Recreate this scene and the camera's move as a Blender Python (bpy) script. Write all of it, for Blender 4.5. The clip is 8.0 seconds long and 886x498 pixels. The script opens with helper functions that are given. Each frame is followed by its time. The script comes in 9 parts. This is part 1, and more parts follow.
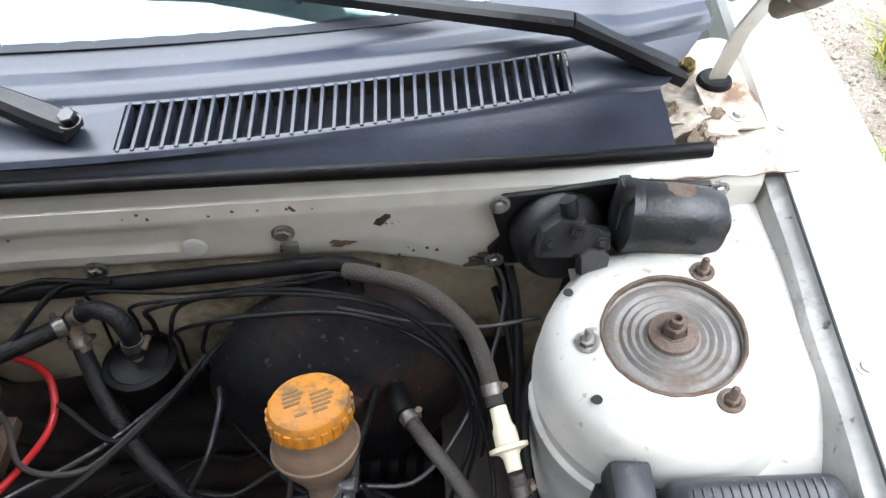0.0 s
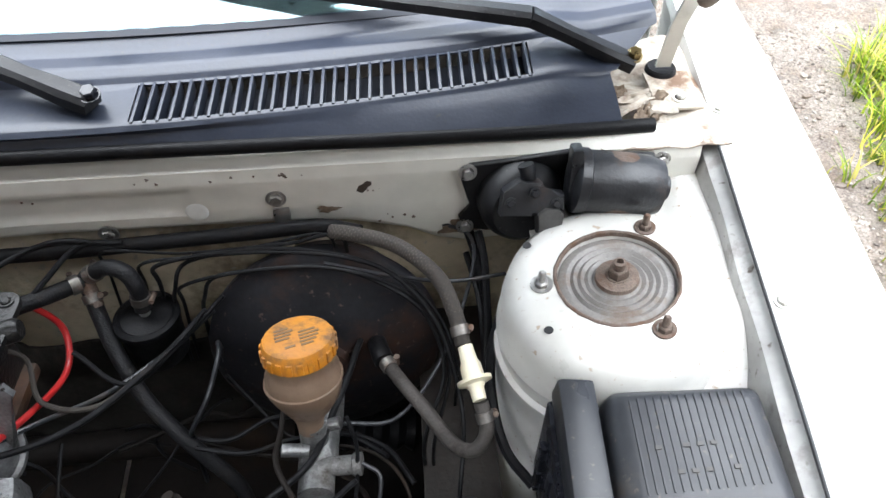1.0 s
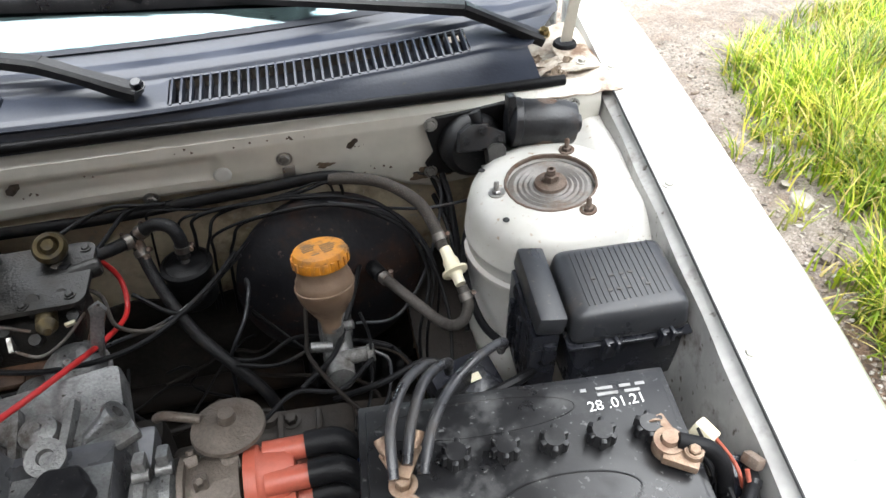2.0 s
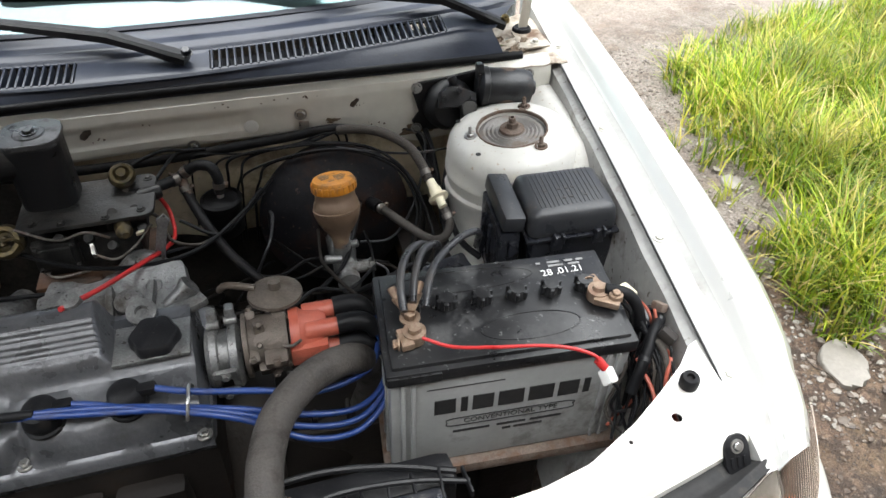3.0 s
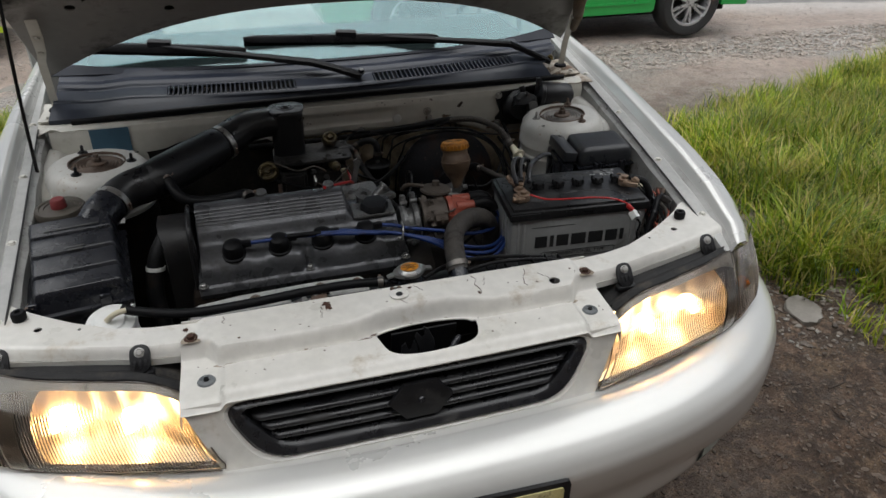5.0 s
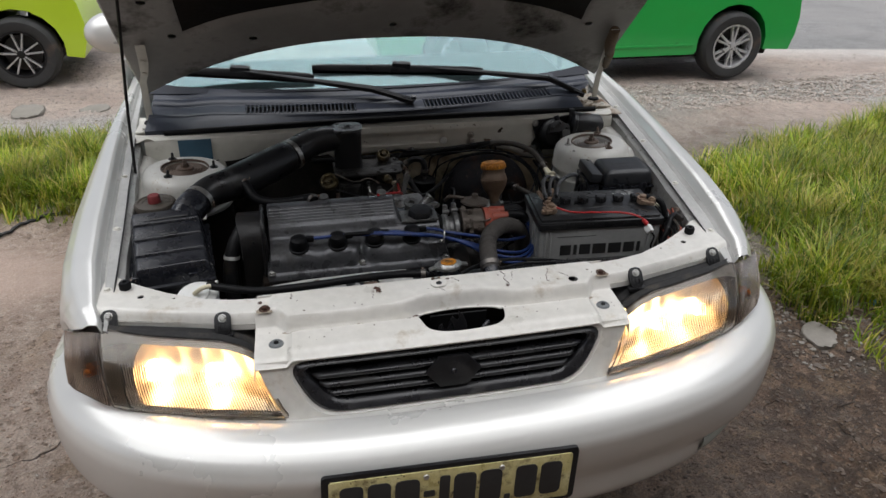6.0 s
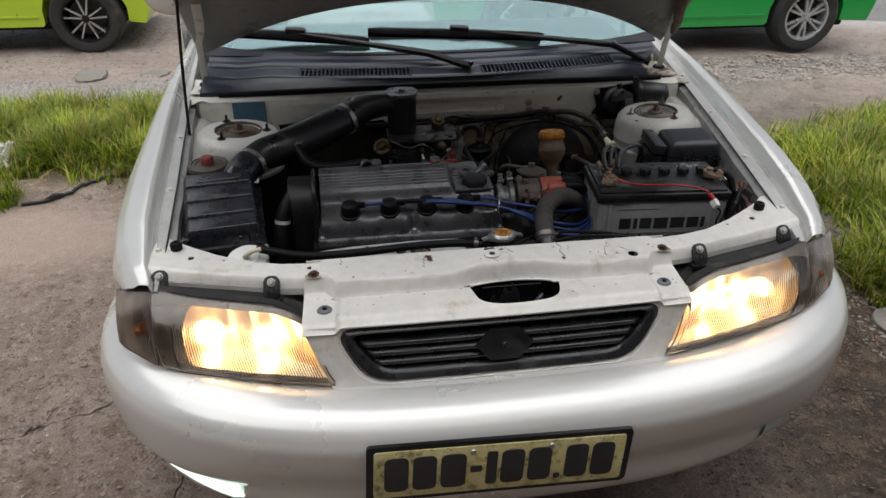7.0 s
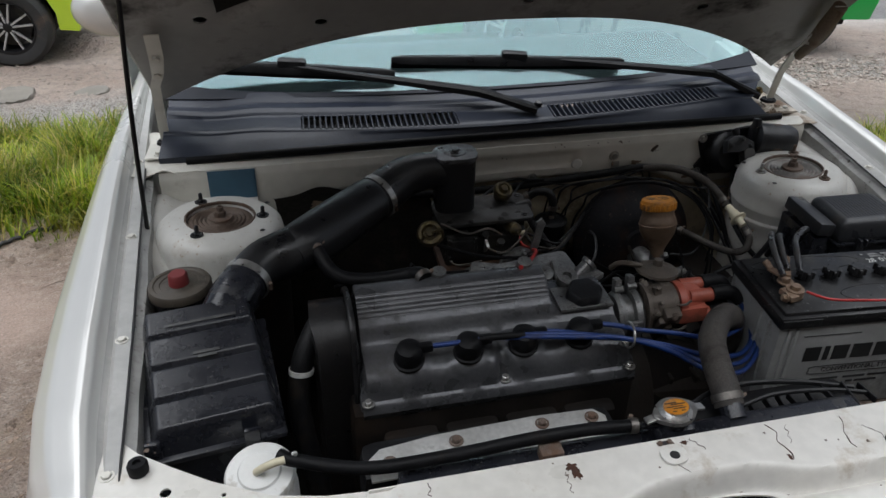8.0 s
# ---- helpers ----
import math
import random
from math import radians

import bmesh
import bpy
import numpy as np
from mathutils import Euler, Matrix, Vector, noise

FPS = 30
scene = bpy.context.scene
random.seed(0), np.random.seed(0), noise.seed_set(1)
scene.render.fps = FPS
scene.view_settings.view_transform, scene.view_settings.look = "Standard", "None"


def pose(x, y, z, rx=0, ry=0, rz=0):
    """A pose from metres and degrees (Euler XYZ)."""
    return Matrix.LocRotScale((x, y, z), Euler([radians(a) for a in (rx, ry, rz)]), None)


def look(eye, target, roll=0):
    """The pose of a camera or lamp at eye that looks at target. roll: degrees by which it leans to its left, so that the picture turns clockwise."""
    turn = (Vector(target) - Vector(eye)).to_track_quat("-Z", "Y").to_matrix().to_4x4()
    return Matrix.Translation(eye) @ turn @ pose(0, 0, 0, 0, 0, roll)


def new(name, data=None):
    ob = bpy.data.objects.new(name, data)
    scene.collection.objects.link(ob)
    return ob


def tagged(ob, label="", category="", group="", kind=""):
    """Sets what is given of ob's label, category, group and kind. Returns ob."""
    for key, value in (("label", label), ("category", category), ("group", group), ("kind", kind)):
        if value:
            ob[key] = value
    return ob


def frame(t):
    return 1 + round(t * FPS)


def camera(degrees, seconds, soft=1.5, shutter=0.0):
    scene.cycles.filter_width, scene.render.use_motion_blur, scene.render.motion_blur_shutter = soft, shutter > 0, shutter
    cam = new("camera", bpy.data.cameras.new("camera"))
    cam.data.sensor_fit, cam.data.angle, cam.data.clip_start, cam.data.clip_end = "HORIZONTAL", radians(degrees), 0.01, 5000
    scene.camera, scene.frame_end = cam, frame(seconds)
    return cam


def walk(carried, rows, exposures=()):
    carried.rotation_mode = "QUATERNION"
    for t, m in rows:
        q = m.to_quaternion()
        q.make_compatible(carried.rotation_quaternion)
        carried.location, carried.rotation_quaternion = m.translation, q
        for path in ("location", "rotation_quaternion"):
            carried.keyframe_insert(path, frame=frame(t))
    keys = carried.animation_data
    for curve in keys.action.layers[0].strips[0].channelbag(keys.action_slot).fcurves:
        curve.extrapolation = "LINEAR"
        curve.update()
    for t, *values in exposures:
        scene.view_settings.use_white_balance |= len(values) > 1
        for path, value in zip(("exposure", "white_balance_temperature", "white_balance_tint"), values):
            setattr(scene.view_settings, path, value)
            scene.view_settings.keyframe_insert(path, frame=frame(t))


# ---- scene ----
cam = camera(62.2, 8.0)
PATH = [
    (0, (0.383, 0.586, 1.301), (0.541, 1.881, -0.215), 1.4),
    (0.5, (0.381, 0.562, 1.309), (0.554, 1.904, -0.165), 1.6),
    (1, (0.393, 0.47, 1.319), (0.569, 1.83, -0.137), 1.5),
    (1.5, (0.34, 0.352, 1.358), (0.639, 1.742, -0.049), 1.1),
    (1.7, (0.324, 0.292, 1.359), (0.653, 1.706, -0.017), 0.4),
    (2.8, (0.196, -0.013, 1.436), (0.658, 1.414, 0.112), 2.4),
    (3, (0.182, -0.073, 1.437), (0.656, 1.369, 0.135), 2.2),
    (3.5, (0.122, -0.236, 1.446), (0.608, 1.222, 0.167), 2.0),
    (4, (0.029, -0.396, 1.462), (0.521, 1.086, 0.214), 1.8),
    (4.5, (-0.123, -0.612, 1.487), (0.372, 0.906, 0.282), 1.4),
    (4.7, (-0.189, -0.695, 1.488), (0.325, 0.875, 0.361), 1.3),
    (5.8, (-0.302, -0.951, 1.558), (0.18, 0.73, 0.588), 0.9),
    (6, (-0.31, -1.01, 1.554), (0.114, 0.692, 0.594), 1.3),
    (6.5, (-0.327, -1.073, 1.534), (-0.028, 0.629, 0.528), 0.9),
    (7, (-0.306, -0.971, 1.523), (-0.024, 0.723, 0.496), 0.7),
    (7.5, (-0.375, -0.62, 1.474), (-0.038, 1.059, 0.441), 0.7),
    (8, (-0.431, -0.292, 1.428), (-0.022, 1.37, 0.394), 1.2),
]
walk(cam, [(t, look(eye, target, roll)) for t, eye, target, roll in PATH], [(0, 3.35, 6000, 9), (0.5, 3.27, 6020, 9), (1.0, 3.24, 6050, 9), (1.5, 3.18, 6200, 9), (3.0, 2.65, 6350, 8), (3.5, 2.2, 6350, 8), (4.0, 1.29, 6400, 9), (4.5, 0.8, 6400, 9), (6.0, 1.0, 6350, 11), (6.5, 0.93, 6450, 12), (7.0, 0.90, 6400, 11), (7.5, 0.88, 6300, 10), (8.0, 0.95, 6200, 10)])

# ---- world, sun ----
world = bpy.data.worlds.new("overcast_sky")
scene.world = world
world.use_nodes = True
wn = world.node_tree.nodes
sky = wn.new("ShaderNodeTexSky")
sky.sky_type = "NISHITA"
sky.sun_disc = False
sky.sun_elevation = radians(86)
sky.sun_rotation = radians(180)
sky.air_density = 0.8
sky.dust_density = 1.2
sky.ozone_density = 1.0
haze = wn.new("ShaderNodeHueSaturation")
haze.inputs["Saturation"].default_value = 0.35
world.node_tree.links.new(sky.outputs[0], haze.inputs["Color"])
world.node_tree.links.new(haze.outputs[0], wn["Background"].inputs[0])
wn["Background"].inputs[1].default_value = 0.045
sun = new("sun", bpy.data.lights.new("sun", "SUN"))
sun.data.energy, sun.data.angle, sun.data.color = 2.35, radians(104), (1.0, 0.995, 0.98)
sun.matrix_world = look((-0.1, -0.4, 6.0), (0, 0, 0))

# ---- mesh helpers ----
SLANT = 0.05      # the car stands a little askew to the axes


def askew(v):
    return Vector((v.x + SLANT * (v.y - 0.25), v.y, v.z))


def origin(ob):
    o = Vector((0, 0, 0))
    while ob is not None:
        o = o + ob.location
        ob = ob.parent
    return o


def thing(name, base, label, category, group="", kind="", car=True):
    ob = new(name)
    ob.empty_display_size = 0.05
    p = Vector(base)
    ob.location = askew(p) if car else p
    return tagged(ob, label, category, group, kind)


def finish(bm, name, material, smooth=40):
    bmesh.ops.recalc_face_normals(bm, faces=bm.faces)
    me = bpy.data.meshes.new(name)
    bm.to_mesh(me)
    bm.free()
    for m in (material if isinstance(material, (list, tuple)) else [material]):
        me.materials.append(m)
    if smooth:
        me.polygons.foreach_set("use_smooth", [True] * len(me.polygons))
        me.set_sharp_from_angle(angle=radians(smooth))
    return me


def part(name, bm, material, parent, label="", smooth=40, car=True):
    """One mesh under a thing or a part, built in the place's own metres."""
    o = origin(parent)
    for v in bm.verts:
        v.co = (askew(v.co) if car else v.co) - o
    ob = new(name, finish(bm, name, material, smooth))
    ob.parent = parent
    if label:
        tagged(ob, label)
    return ob


def grid(fn, nu, nv, thick=0.0):
    bm = bmesh.new()
    vs = [[bm.verts.new(fn(i / nu, j / nv)) for j in range(nv + 1)] for i in range(nu + 1)]
    for i in range(nu):
        for j in range(nv):
            bm.faces.new((vs[i][j], vs[i + 1][j], vs[i + 1][j + 1], vs[i][j + 1]))
    if thick:
        bmesh.ops.recalc_face_normals(bm, faces=bm.faces)
        bmesh.ops.solidify(bm, geom=bm.faces[:], thickness=thick)
    return bm


def lerp(a, b, t):
    return a + (b - a) * t


def table(rows, x):
    """Smooth interpolation in rows of (x, value)."""
    if x <= rows[0][0]:
        return rows[0][1]
    for (x0, a), (x1, b) in zip(rows, rows[1:]):
        if x <= x1:
            t = (x - x0) / (x1 - x0)
            return lerp(a, b, t)
    return rows[-1][1]


def step(a, b, x):
    t = min(1.0, max(0.0, (x - a) / (b - a)))
    return t * t * (3 - 2 * t)


def basis(axis):
    z = Vector(axis).normalized()
    x = Vector((1, 0, 0)) if abs(z.x) < 0.8 else Vector((0, 1, 0))
    y = z.cross(x).normalized()
    x = y.cross(z)
    return Matrix((x, y, z)).transposed().to_4x4()


def lathe(profile, at, axis=(0, 0, 1), seg=32, bm=None, wob=None):
    """Turns rows of (radius, height) about an axis through at."""
    bm = bm or bmesh.new()
    m = Matrix.Translation(at) @ basis(axis)
    rings = []
    for r, h in profile:
        if r < 1e-5:
            rings.append([bm.verts.new(m @ Vector((0, 0, h)))])
        else:
            ring = []
            for k in range(seg):
                a = 2 * math.pi * k / seg
                rr = r * (1 + (wob(a, h) if wob else 0))
                ring.append(bm.verts.new(m @ Vector((rr * math.cos(a), rr * math.sin(a), h))))
            rings.append(ring)
    for a, b in zip(rings, rings[1:]):
        if len(a) == 1 and len(b) == 1:
            continue
        for k in range(seg):
            n = (k + 1) % seg
            if len(a) == 1:
                bm.faces.new((a[0], b[k], b[n]))
            elif len(b) == 1:
                bm.faces.new((a[k], a[n], b[0]))
            else:
                bm.faces.new((a[k], a[n], b[n], b[k]))
    return bm


def spline(points, per=8, closed=False):
    pts = [Vector(p) for p in points]
    if len(pts) < 3:
        return pts
    out = []
    n = len(pts)
    for i in range(n if closed else n - 1):
        p0 = pts[i - 1] if (i > 0 or closed) else pts[0] * 2 - pts[1]
        p1, p2 = pts[i], pts[(i + 1) % n]
        p3 = pts[(i + 2) % n] if (i + 2 < n or closed) else p2 * 2 - p1
        for k in range(per):
            t = k / per
            out.append(0.5 * ((2 * p1) + (p2 - p0) * t + (2 * p0 - 5 * p1 + 4 * p2 - p3) * t * t + (3 * p1 - p0 - 3 * p2 + p3) * t ** 3))
    if not closed:
        out.append(pts[-1])
    return out


def tube(points, r, seg=10, per=8, bm=None, closed=False, ribs=0.0, pitch=0.01):
    """A round hose or cable through points; r is one radius or one for each point."""
    bm = bm or bmesh.new()
    rad = list(r) if isinstance(r, (list, tuple)) else None
    path = spline(points, per, closed)
    n = len(path)
    rings, nrm, run = [], None, 0.0
    for i, p in enumerate(path):
        a, b = path[i - 1] if (i or closed) else p, path[(i + 1) % n] if (i < n - 1 or closed) else p
        d = (b - a).normalized()
        if nrm is None:
            nrm = d.orthogonal().normalized()
        else:
            nrm = (nrm - d * nrm.dot(d)).normalized()
        side = d.cross(nrm)
        if rad:
            f = i / (n - 1) * (len(rad) - 1)
            k = min(int(f), len(rad) - 2)
            rr = lerp(rad[k], rad[k + 1], f - k)
        else:
            rr = r
        if ribs:
            rr *= 1 + ribs * (i % 2)
        rings.append([bm.verts.new(p + nrm * (rr * math.cos(2 * math.pi * k / seg)) + side * (rr * math.sin(2 * math.pi * k / seg))) for k in range(seg)])
    m = len(rings)
    for i in range(m if closed else m - 1):
        a, b = rings[i], rings[(i + 1) % m]
        for k in range(seg):
            bm.faces.new((a[k], a[(k + 1) % seg], b[(k + 1) % seg], b[k]))
    if not closed:
        bm.faces.new(rings[0])
        bm.faces.new(list(reversed(rings[-1])))
    return bm


def box(size, at, bevel=0.0, rot=(0, 0, 0), bm=None, segs=2, taper=(1, 1)):
    """A box with rounded edges; taper narrows its top."""
    own = bmesh.new()
    bmesh.ops.create_cube(own, size=1)
    for v in own.verts:
        if v.co.z > 0:
            v.co.x *= taper[0]
            v.co.y *= taper[1]
        v.co = Vector((v.co.x * size[0], v.co.y * size[1], v.co.z * size[2]))
    if bevel:
        bmesh.ops.bevel(own, geom=own.edges[:], offset=bevel, segments=segs, profile=0.6, affect="EDGES")
    own.transform(pose(*at, *rot))
    return join(bm, own) if bm else own


def join(bm, other):
    me = bpy.data.meshes.new("tmp")
    other.to_mesh(me)
    other.free()
    bm.from_mesh(me)
    bpy.data.meshes.remove(me)
    return bm


def prism(outline, h, m, bevel=0.0, bm=None, segs=2):
    """An outline in x, y raised by h and set at the pose m."""
    own = bmesh.new()
    lo = [own.verts.new((x, y, 0)) for x, y in outline]
    hi = [own.verts.new((x, y, h)) for x, y in outline]
    own.faces.new(list(reversed(lo)))
    top = own.faces.new(hi)
    n = len(lo)
    for k in range(n):
        own.faces.new((lo[k], lo[(k + 1) % n], hi[(k + 1) % n], hi[k]))
    if bevel:
        bmesh.ops.bevel(own, geom=list(top.edges), offset=bevel, segments=segs, profile=0.6, affect="EDGES")
    own.transform(m)
    return join(bm, own) if bm else own


def rounded(w, d, r, n=5, cx=0.0, cy=0.0):
    pts = []
    for sx, sy, a0 in ((1, 1, 0), (-1, 1, 90), (-1, -1, 180), (1, -1, 270)):
        for k in range(n + 1):
            a = radians(a0 + 90 * k / n)
            pts.append((cx + sx * (w / 2 - r) + r * math.cos(a), cy + sy * (d / 2 - r) + r * math.sin(a)))
    return pts


def cut(ob, cutters):
    """Takes cutter meshes out of an object for good."""
    depth = bpy.context.view_layer
    for bm in cutters:
        bmesh.ops.recalc_face_normals(bm, faces=bm.faces)
        me = bpy.data.meshes.new("cutter")
        o = origin(ob)
        for v in bm.verts:
            v.co = askew(v.co) - o
        bm.to_mesh(me)
        bm.free()
        tool = new("cutter", me)
        tool.location = o
        mod = ob.modifiers.new("cut", "BOOLEAN")
        mod.operation, mod.object, mod.solver = "DIFFERENCE", tool, "EXACT"
        depth.update()
        done = bpy.data.meshes.new_from_object(ob.evaluated_get(bpy.context.evaluated_depsgraph_get()))
        ob.modifiers.remove(mod)
        ob.data = done
        bpy.data.objects.remove(tool)
        bpy.data.meshes.remove(me)
    ob.data.set_sharp_from_angle(angle=radians(40))
    return ob


def bolt(at, axis=(0, 0, 1), r=0.008, h=0.007, washer=1.6, bm=None):
    bm = lathe([(0, 0), (r * washer, 0), (r * washer, 0.0018), (r * 1.15, 0.002)], at, axis, 20, bm)
    m = Matrix.Translation(at) @ basis(axis)
    hexa = [(r * math.cos(radians(60 * k + 13)), r * math.sin(radians(60 * k + 13))) for k in range(6)]
    return prism(hexa, h, m, 0.001, bm, 1)


# ---- materials ----
def surface(name, a, b, rough=0.5, metal=0.0, scale=30.0, bump=0.1, fine=0.0, dirt=None, amount=0.5, dscale=8.0, coat=0.0, rvar=0.15, bscale=None, spec=0.5, fleck=None, fscale=260.0):
    """Two tones mixed by broad noise, fine grain, and dirt or rust in patches."""
    m = bpy.data.materials.new(name)
    m.use_nodes = True
    nt = m.node_tree
    n, l = nt.nodes, nt.links
    p = n["Principled BSDF"]
    tc = n.new("ShaderNodeTexCoord")
    n1 = n.new("ShaderNodeTexNoise")
    n1.inputs["Scale"].default_value, n1.inputs["Detail"].default_value, n1.inputs["Roughness"].default_value = scale, 6, 0.6
    n2 = n.new("ShaderNodeTexNoise")
    n2.inputs["Scale"].default_value, n2.inputs["Detail"].default_value = scale * 9, 3
    l.new(tc.outputs["Object"], n1.inputs["Vector"])
    l.new(tc.outputs["Object"], n2.inputs["Vector"])
    mix = n.new("ShaderNodeMix")
    mix.data_type = "RGBA"
    mix.inputs[6].default_value, mix.inputs[7].default_value = (*a, 1), (*b, 1)
    ramp = n.new("ShaderNodeMapRange")
    ramp.inputs[1].default_value, ramp.inputs[2].default_value = 0.3, 0.7
    l.new(n1.outputs["Fac"], ramp.inputs[0])
    l.new(ramp.outputs[0], mix.inputs[0])
    col = mix.outputs[2]
    if fine:
        fm = n.new("ShaderNodeMix")
        fm.data_type, fm.blend_type = "RGBA", "MULTIPLY"
        fr = n.new("ShaderNodeMapRange")
        fr.inputs[1].default_value, fr.inputs[2].default_value = 0.35, 0.65
        fr.inputs[3].default_value, fr.inputs[4].default_value = 1 - fine, 1.0
        l.new(n2.outputs["Fac"], fr.inputs[0])
        fm.inputs[0].default_value = 1
        l.new(col, fm.inputs[6])
        l.new(fr.outputs[0], fm.inputs[7])
        col = fm.outputs[2]
    rr = n.new("ShaderNodeMapRange")
    rr.inputs[1].default_value, rr.inputs[2].default_value = 0.3, 0.7
    rr.inputs[3].default_value, rr.inputs[4].default_value = max(0.02, rough - rvar), min(1, rough + rvar)
    l.new(n1.outputs["Fac"], rr.inputs[0])
    rough_out = rr.outputs[0]
    if dirt:
        n3 = n.new("ShaderNodeTexNoise")
        n3.inputs["Scale"].default_value, n3.inputs["Detail"].default_value, n3.inputs["Roughness"].default_value = dscale, 9, 0.68
        l.new(tc.outputs["Object"], n3.inputs["Vector"])
        dr = n.new("ShaderNodeMapRange")
        dr.inputs[1].default_value, dr.inputs[2].default_value = 0.62 - 0.3 * amount, 0.78 - 0.3 * amount
        l.new(n3.outputs["Fac"], dr.inputs[0])
        dm = n.new("ShaderNodeMix")
        dm.data_type = "RGBA"
        dm.inputs[7].default_value = (*dirt, 1)
        l.new(dr.outputs[0], dm.inputs[0])
        l.new(col, dm.inputs[6])
        col = dm.outputs[2]
        ra = n.new("ShaderNodeMix")
        ra.inputs[3].default_value = 0.9
        l.new(dr.outputs[0], ra.inputs[0])
        l.new(rough_out, ra.inputs[2])
        rough_out = ra.outputs[0]
        if metal:
            ma = n.new("ShaderNodeMapRange")
            ma.inputs[3].default_value, ma.inputs[4].default_value = metal, 0.0
            l.new(dr.outputs[0], ma.inputs[0])
            l.new(ma.outputs[0], p.inputs["Metallic"])
    elif metal:
        p.inputs["Metallic"].default_value = metal
    if fleck:
        n5 = n.new("ShaderNodeTexNoise")
        n5.inputs["Scale"].default_value, n5.inputs["Detail"].default_value, n5.inputs["Roughness"].default_value = fscale, 2, 0.5
        l.new(tc.outputs["Object"], n5.inputs["Vector"])
        fk = n.new("ShaderNodeMapRange")
        fk.inputs[1].default_value, fk.inputs[2].default_value = 0.66, 0.74
        l.new(n5.outputs["Fac"], fk.inputs[0])
        fx = n.new("ShaderNodeMix")
        fx.data_type = "RGBA"
        fx.inputs[7].default_value = (*fleck, 1)
        l.new(fk.outputs[0], fx.inputs[0])
        l.new(col, fx.inputs[6])
        col = fx.outputs[2]
    l.new(col, p.inputs["Base Color"])
    l.new(rough_out, p.inputs["Roughness"])
    p.inputs["Coat Weight"].default_value = coat
    p.inputs["Coat Roughness"].default_value = 0.08
    p.inputs["Specular IOR Level"].default_value = spec
    if bump:
        bp = n.new("ShaderNodeBump")
        bp.inputs["Strength"].default_value, bp.inputs["Distance"].default_value = bump, 0.002
        n4 = n2
        if bscale:
            n4 = n.new("ShaderNodeTexNoise")
            n4.inputs["Scale"].default_value, n4.inputs["Detail"].default_value = bscale, 4
            l.new(tc.outputs["Object"], n4.inputs["Vector"])
        l.new(n4.outputs["Fac"], bp.inputs["Height"])
        l.new(bp.outputs["Normal"], p.inputs["Normal"])
    return m


RUST = (0.10, 0.055, 0.034)
M_RUST_EDGE = surface("dark_rust", (0.045, 0.018, 0.010), (0.085, 0.034, 0.018), 0.8, 0.1, 90, 0.6, 0.3)
M_GRIMEFILM = surface("brown_dirt_film", (0.24, 0.19, 0.135), (0.44, 0.385, 0.31), 0.7, 0.0, 30, 0.2, 0.2, (0.12, 0.085, 0.055), 0.4, 60.0)
M_CLIPGREY = surface("grey_clip_plastic", (0.10, 0.11, 0.115), (0.16, 0.17, 0.175), 0.5, 0.0, 60, 0.1)
M_PAINT = surface("white_car_paint", (0.62, 0.615, 0.59), (0.66, 0.655, 0.63), 0.30, 0.30, 3, 0.0, coat=0.7, rvar=0.05)
M_BAY = surface("dusty_white_bay_paint", (0.60, 0.585, 0.525), (0.72, 0.70, 0.635), 0.45, 0.0, 4, 0.05, 0.08, (0.20, 0.17, 0.13), 0.12, 3.5, coat=0.1)
M_TOWER = surface("white_tower_paint", (0.50, 0.49, 0.45), (0.60, 0.59, 0.56), 0.4, 0.0, 5, 0.05, 0.06, (0.36, 0.30, 0.22), 0.05, 8.0, coat=0.15, fleck=(0.36, 0.29, 0.22), fscale=130.0)
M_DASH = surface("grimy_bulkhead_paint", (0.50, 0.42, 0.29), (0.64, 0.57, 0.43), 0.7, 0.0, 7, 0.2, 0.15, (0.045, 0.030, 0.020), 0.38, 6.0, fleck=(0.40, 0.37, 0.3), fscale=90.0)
M_TIE = surface("stained_white_paint", (0.62, 0.60, 0.55), (0.71, 0.69, 0.65), 0.38, 0.0, 6, 0.04, 0.08, (0.42, 0.36, 0.28), 0.12, 14.0, coat=0.2)
M_BLACK = surface("black_plastic", (0.005, 0.005, 0.006), (0.010, 0.010, 0.011), 0.42, 0.0, 25, 0.15, 0.1, (0.028, 0.026, 0.025), 0.10, 10.0, spec=0.30, fleck=(0.035, 0.032, 0.03))
M_GRILLE = surface("satin_grille_plastic", (0.010, 0.010, 0.012), (0.016, 0.016, 0.018), 0.30, 0.0, 20, 0.06, 0.08, (0.03, 0.028, 0.026), 0.08, 12.0, spec=0.5)
M_TRIM = surface("cowl_plastic", (0.016, 0.020, 0.031), (0.024, 0.029, 0.044), 0.36, 0.0, 25, 0.10, 0.1, spec=0.42, rvar=0.04, fleck=(0.03, 0.03, 0.032), fscale=190.0)
M_DUSTY = surface("dusty_black_plastic", (0.010, 0.011, 0.015), (0.018, 0.019, 0.024), 0.27, 0.0, 18, 0.15, 0.1, (0.05, 0.048, 0.046), 0.10, 14.0, spec=0.5, fleck=(0.07, 0.065, 0.06), fscale=220.0)
M_RUBBER = surface("black_rubber", (0.0045, 0.0045, 0.005), (0.009, 0.009, 0.010), 0.46, 0.0, 40, 0.25, 0.1, (0.022, 0.018, 0.015), 0.15, 18.0, spec=0.13)
M_HOSE = surface("aged_rubber_hose", (0.008, 0.008, 0.009), (0.018, 0.018, 0.019), 0.48, 0.0, 50, 0.5, 0.25, (0.030, 0.024, 0.019), 0.3, 25.0, spec=0.18)
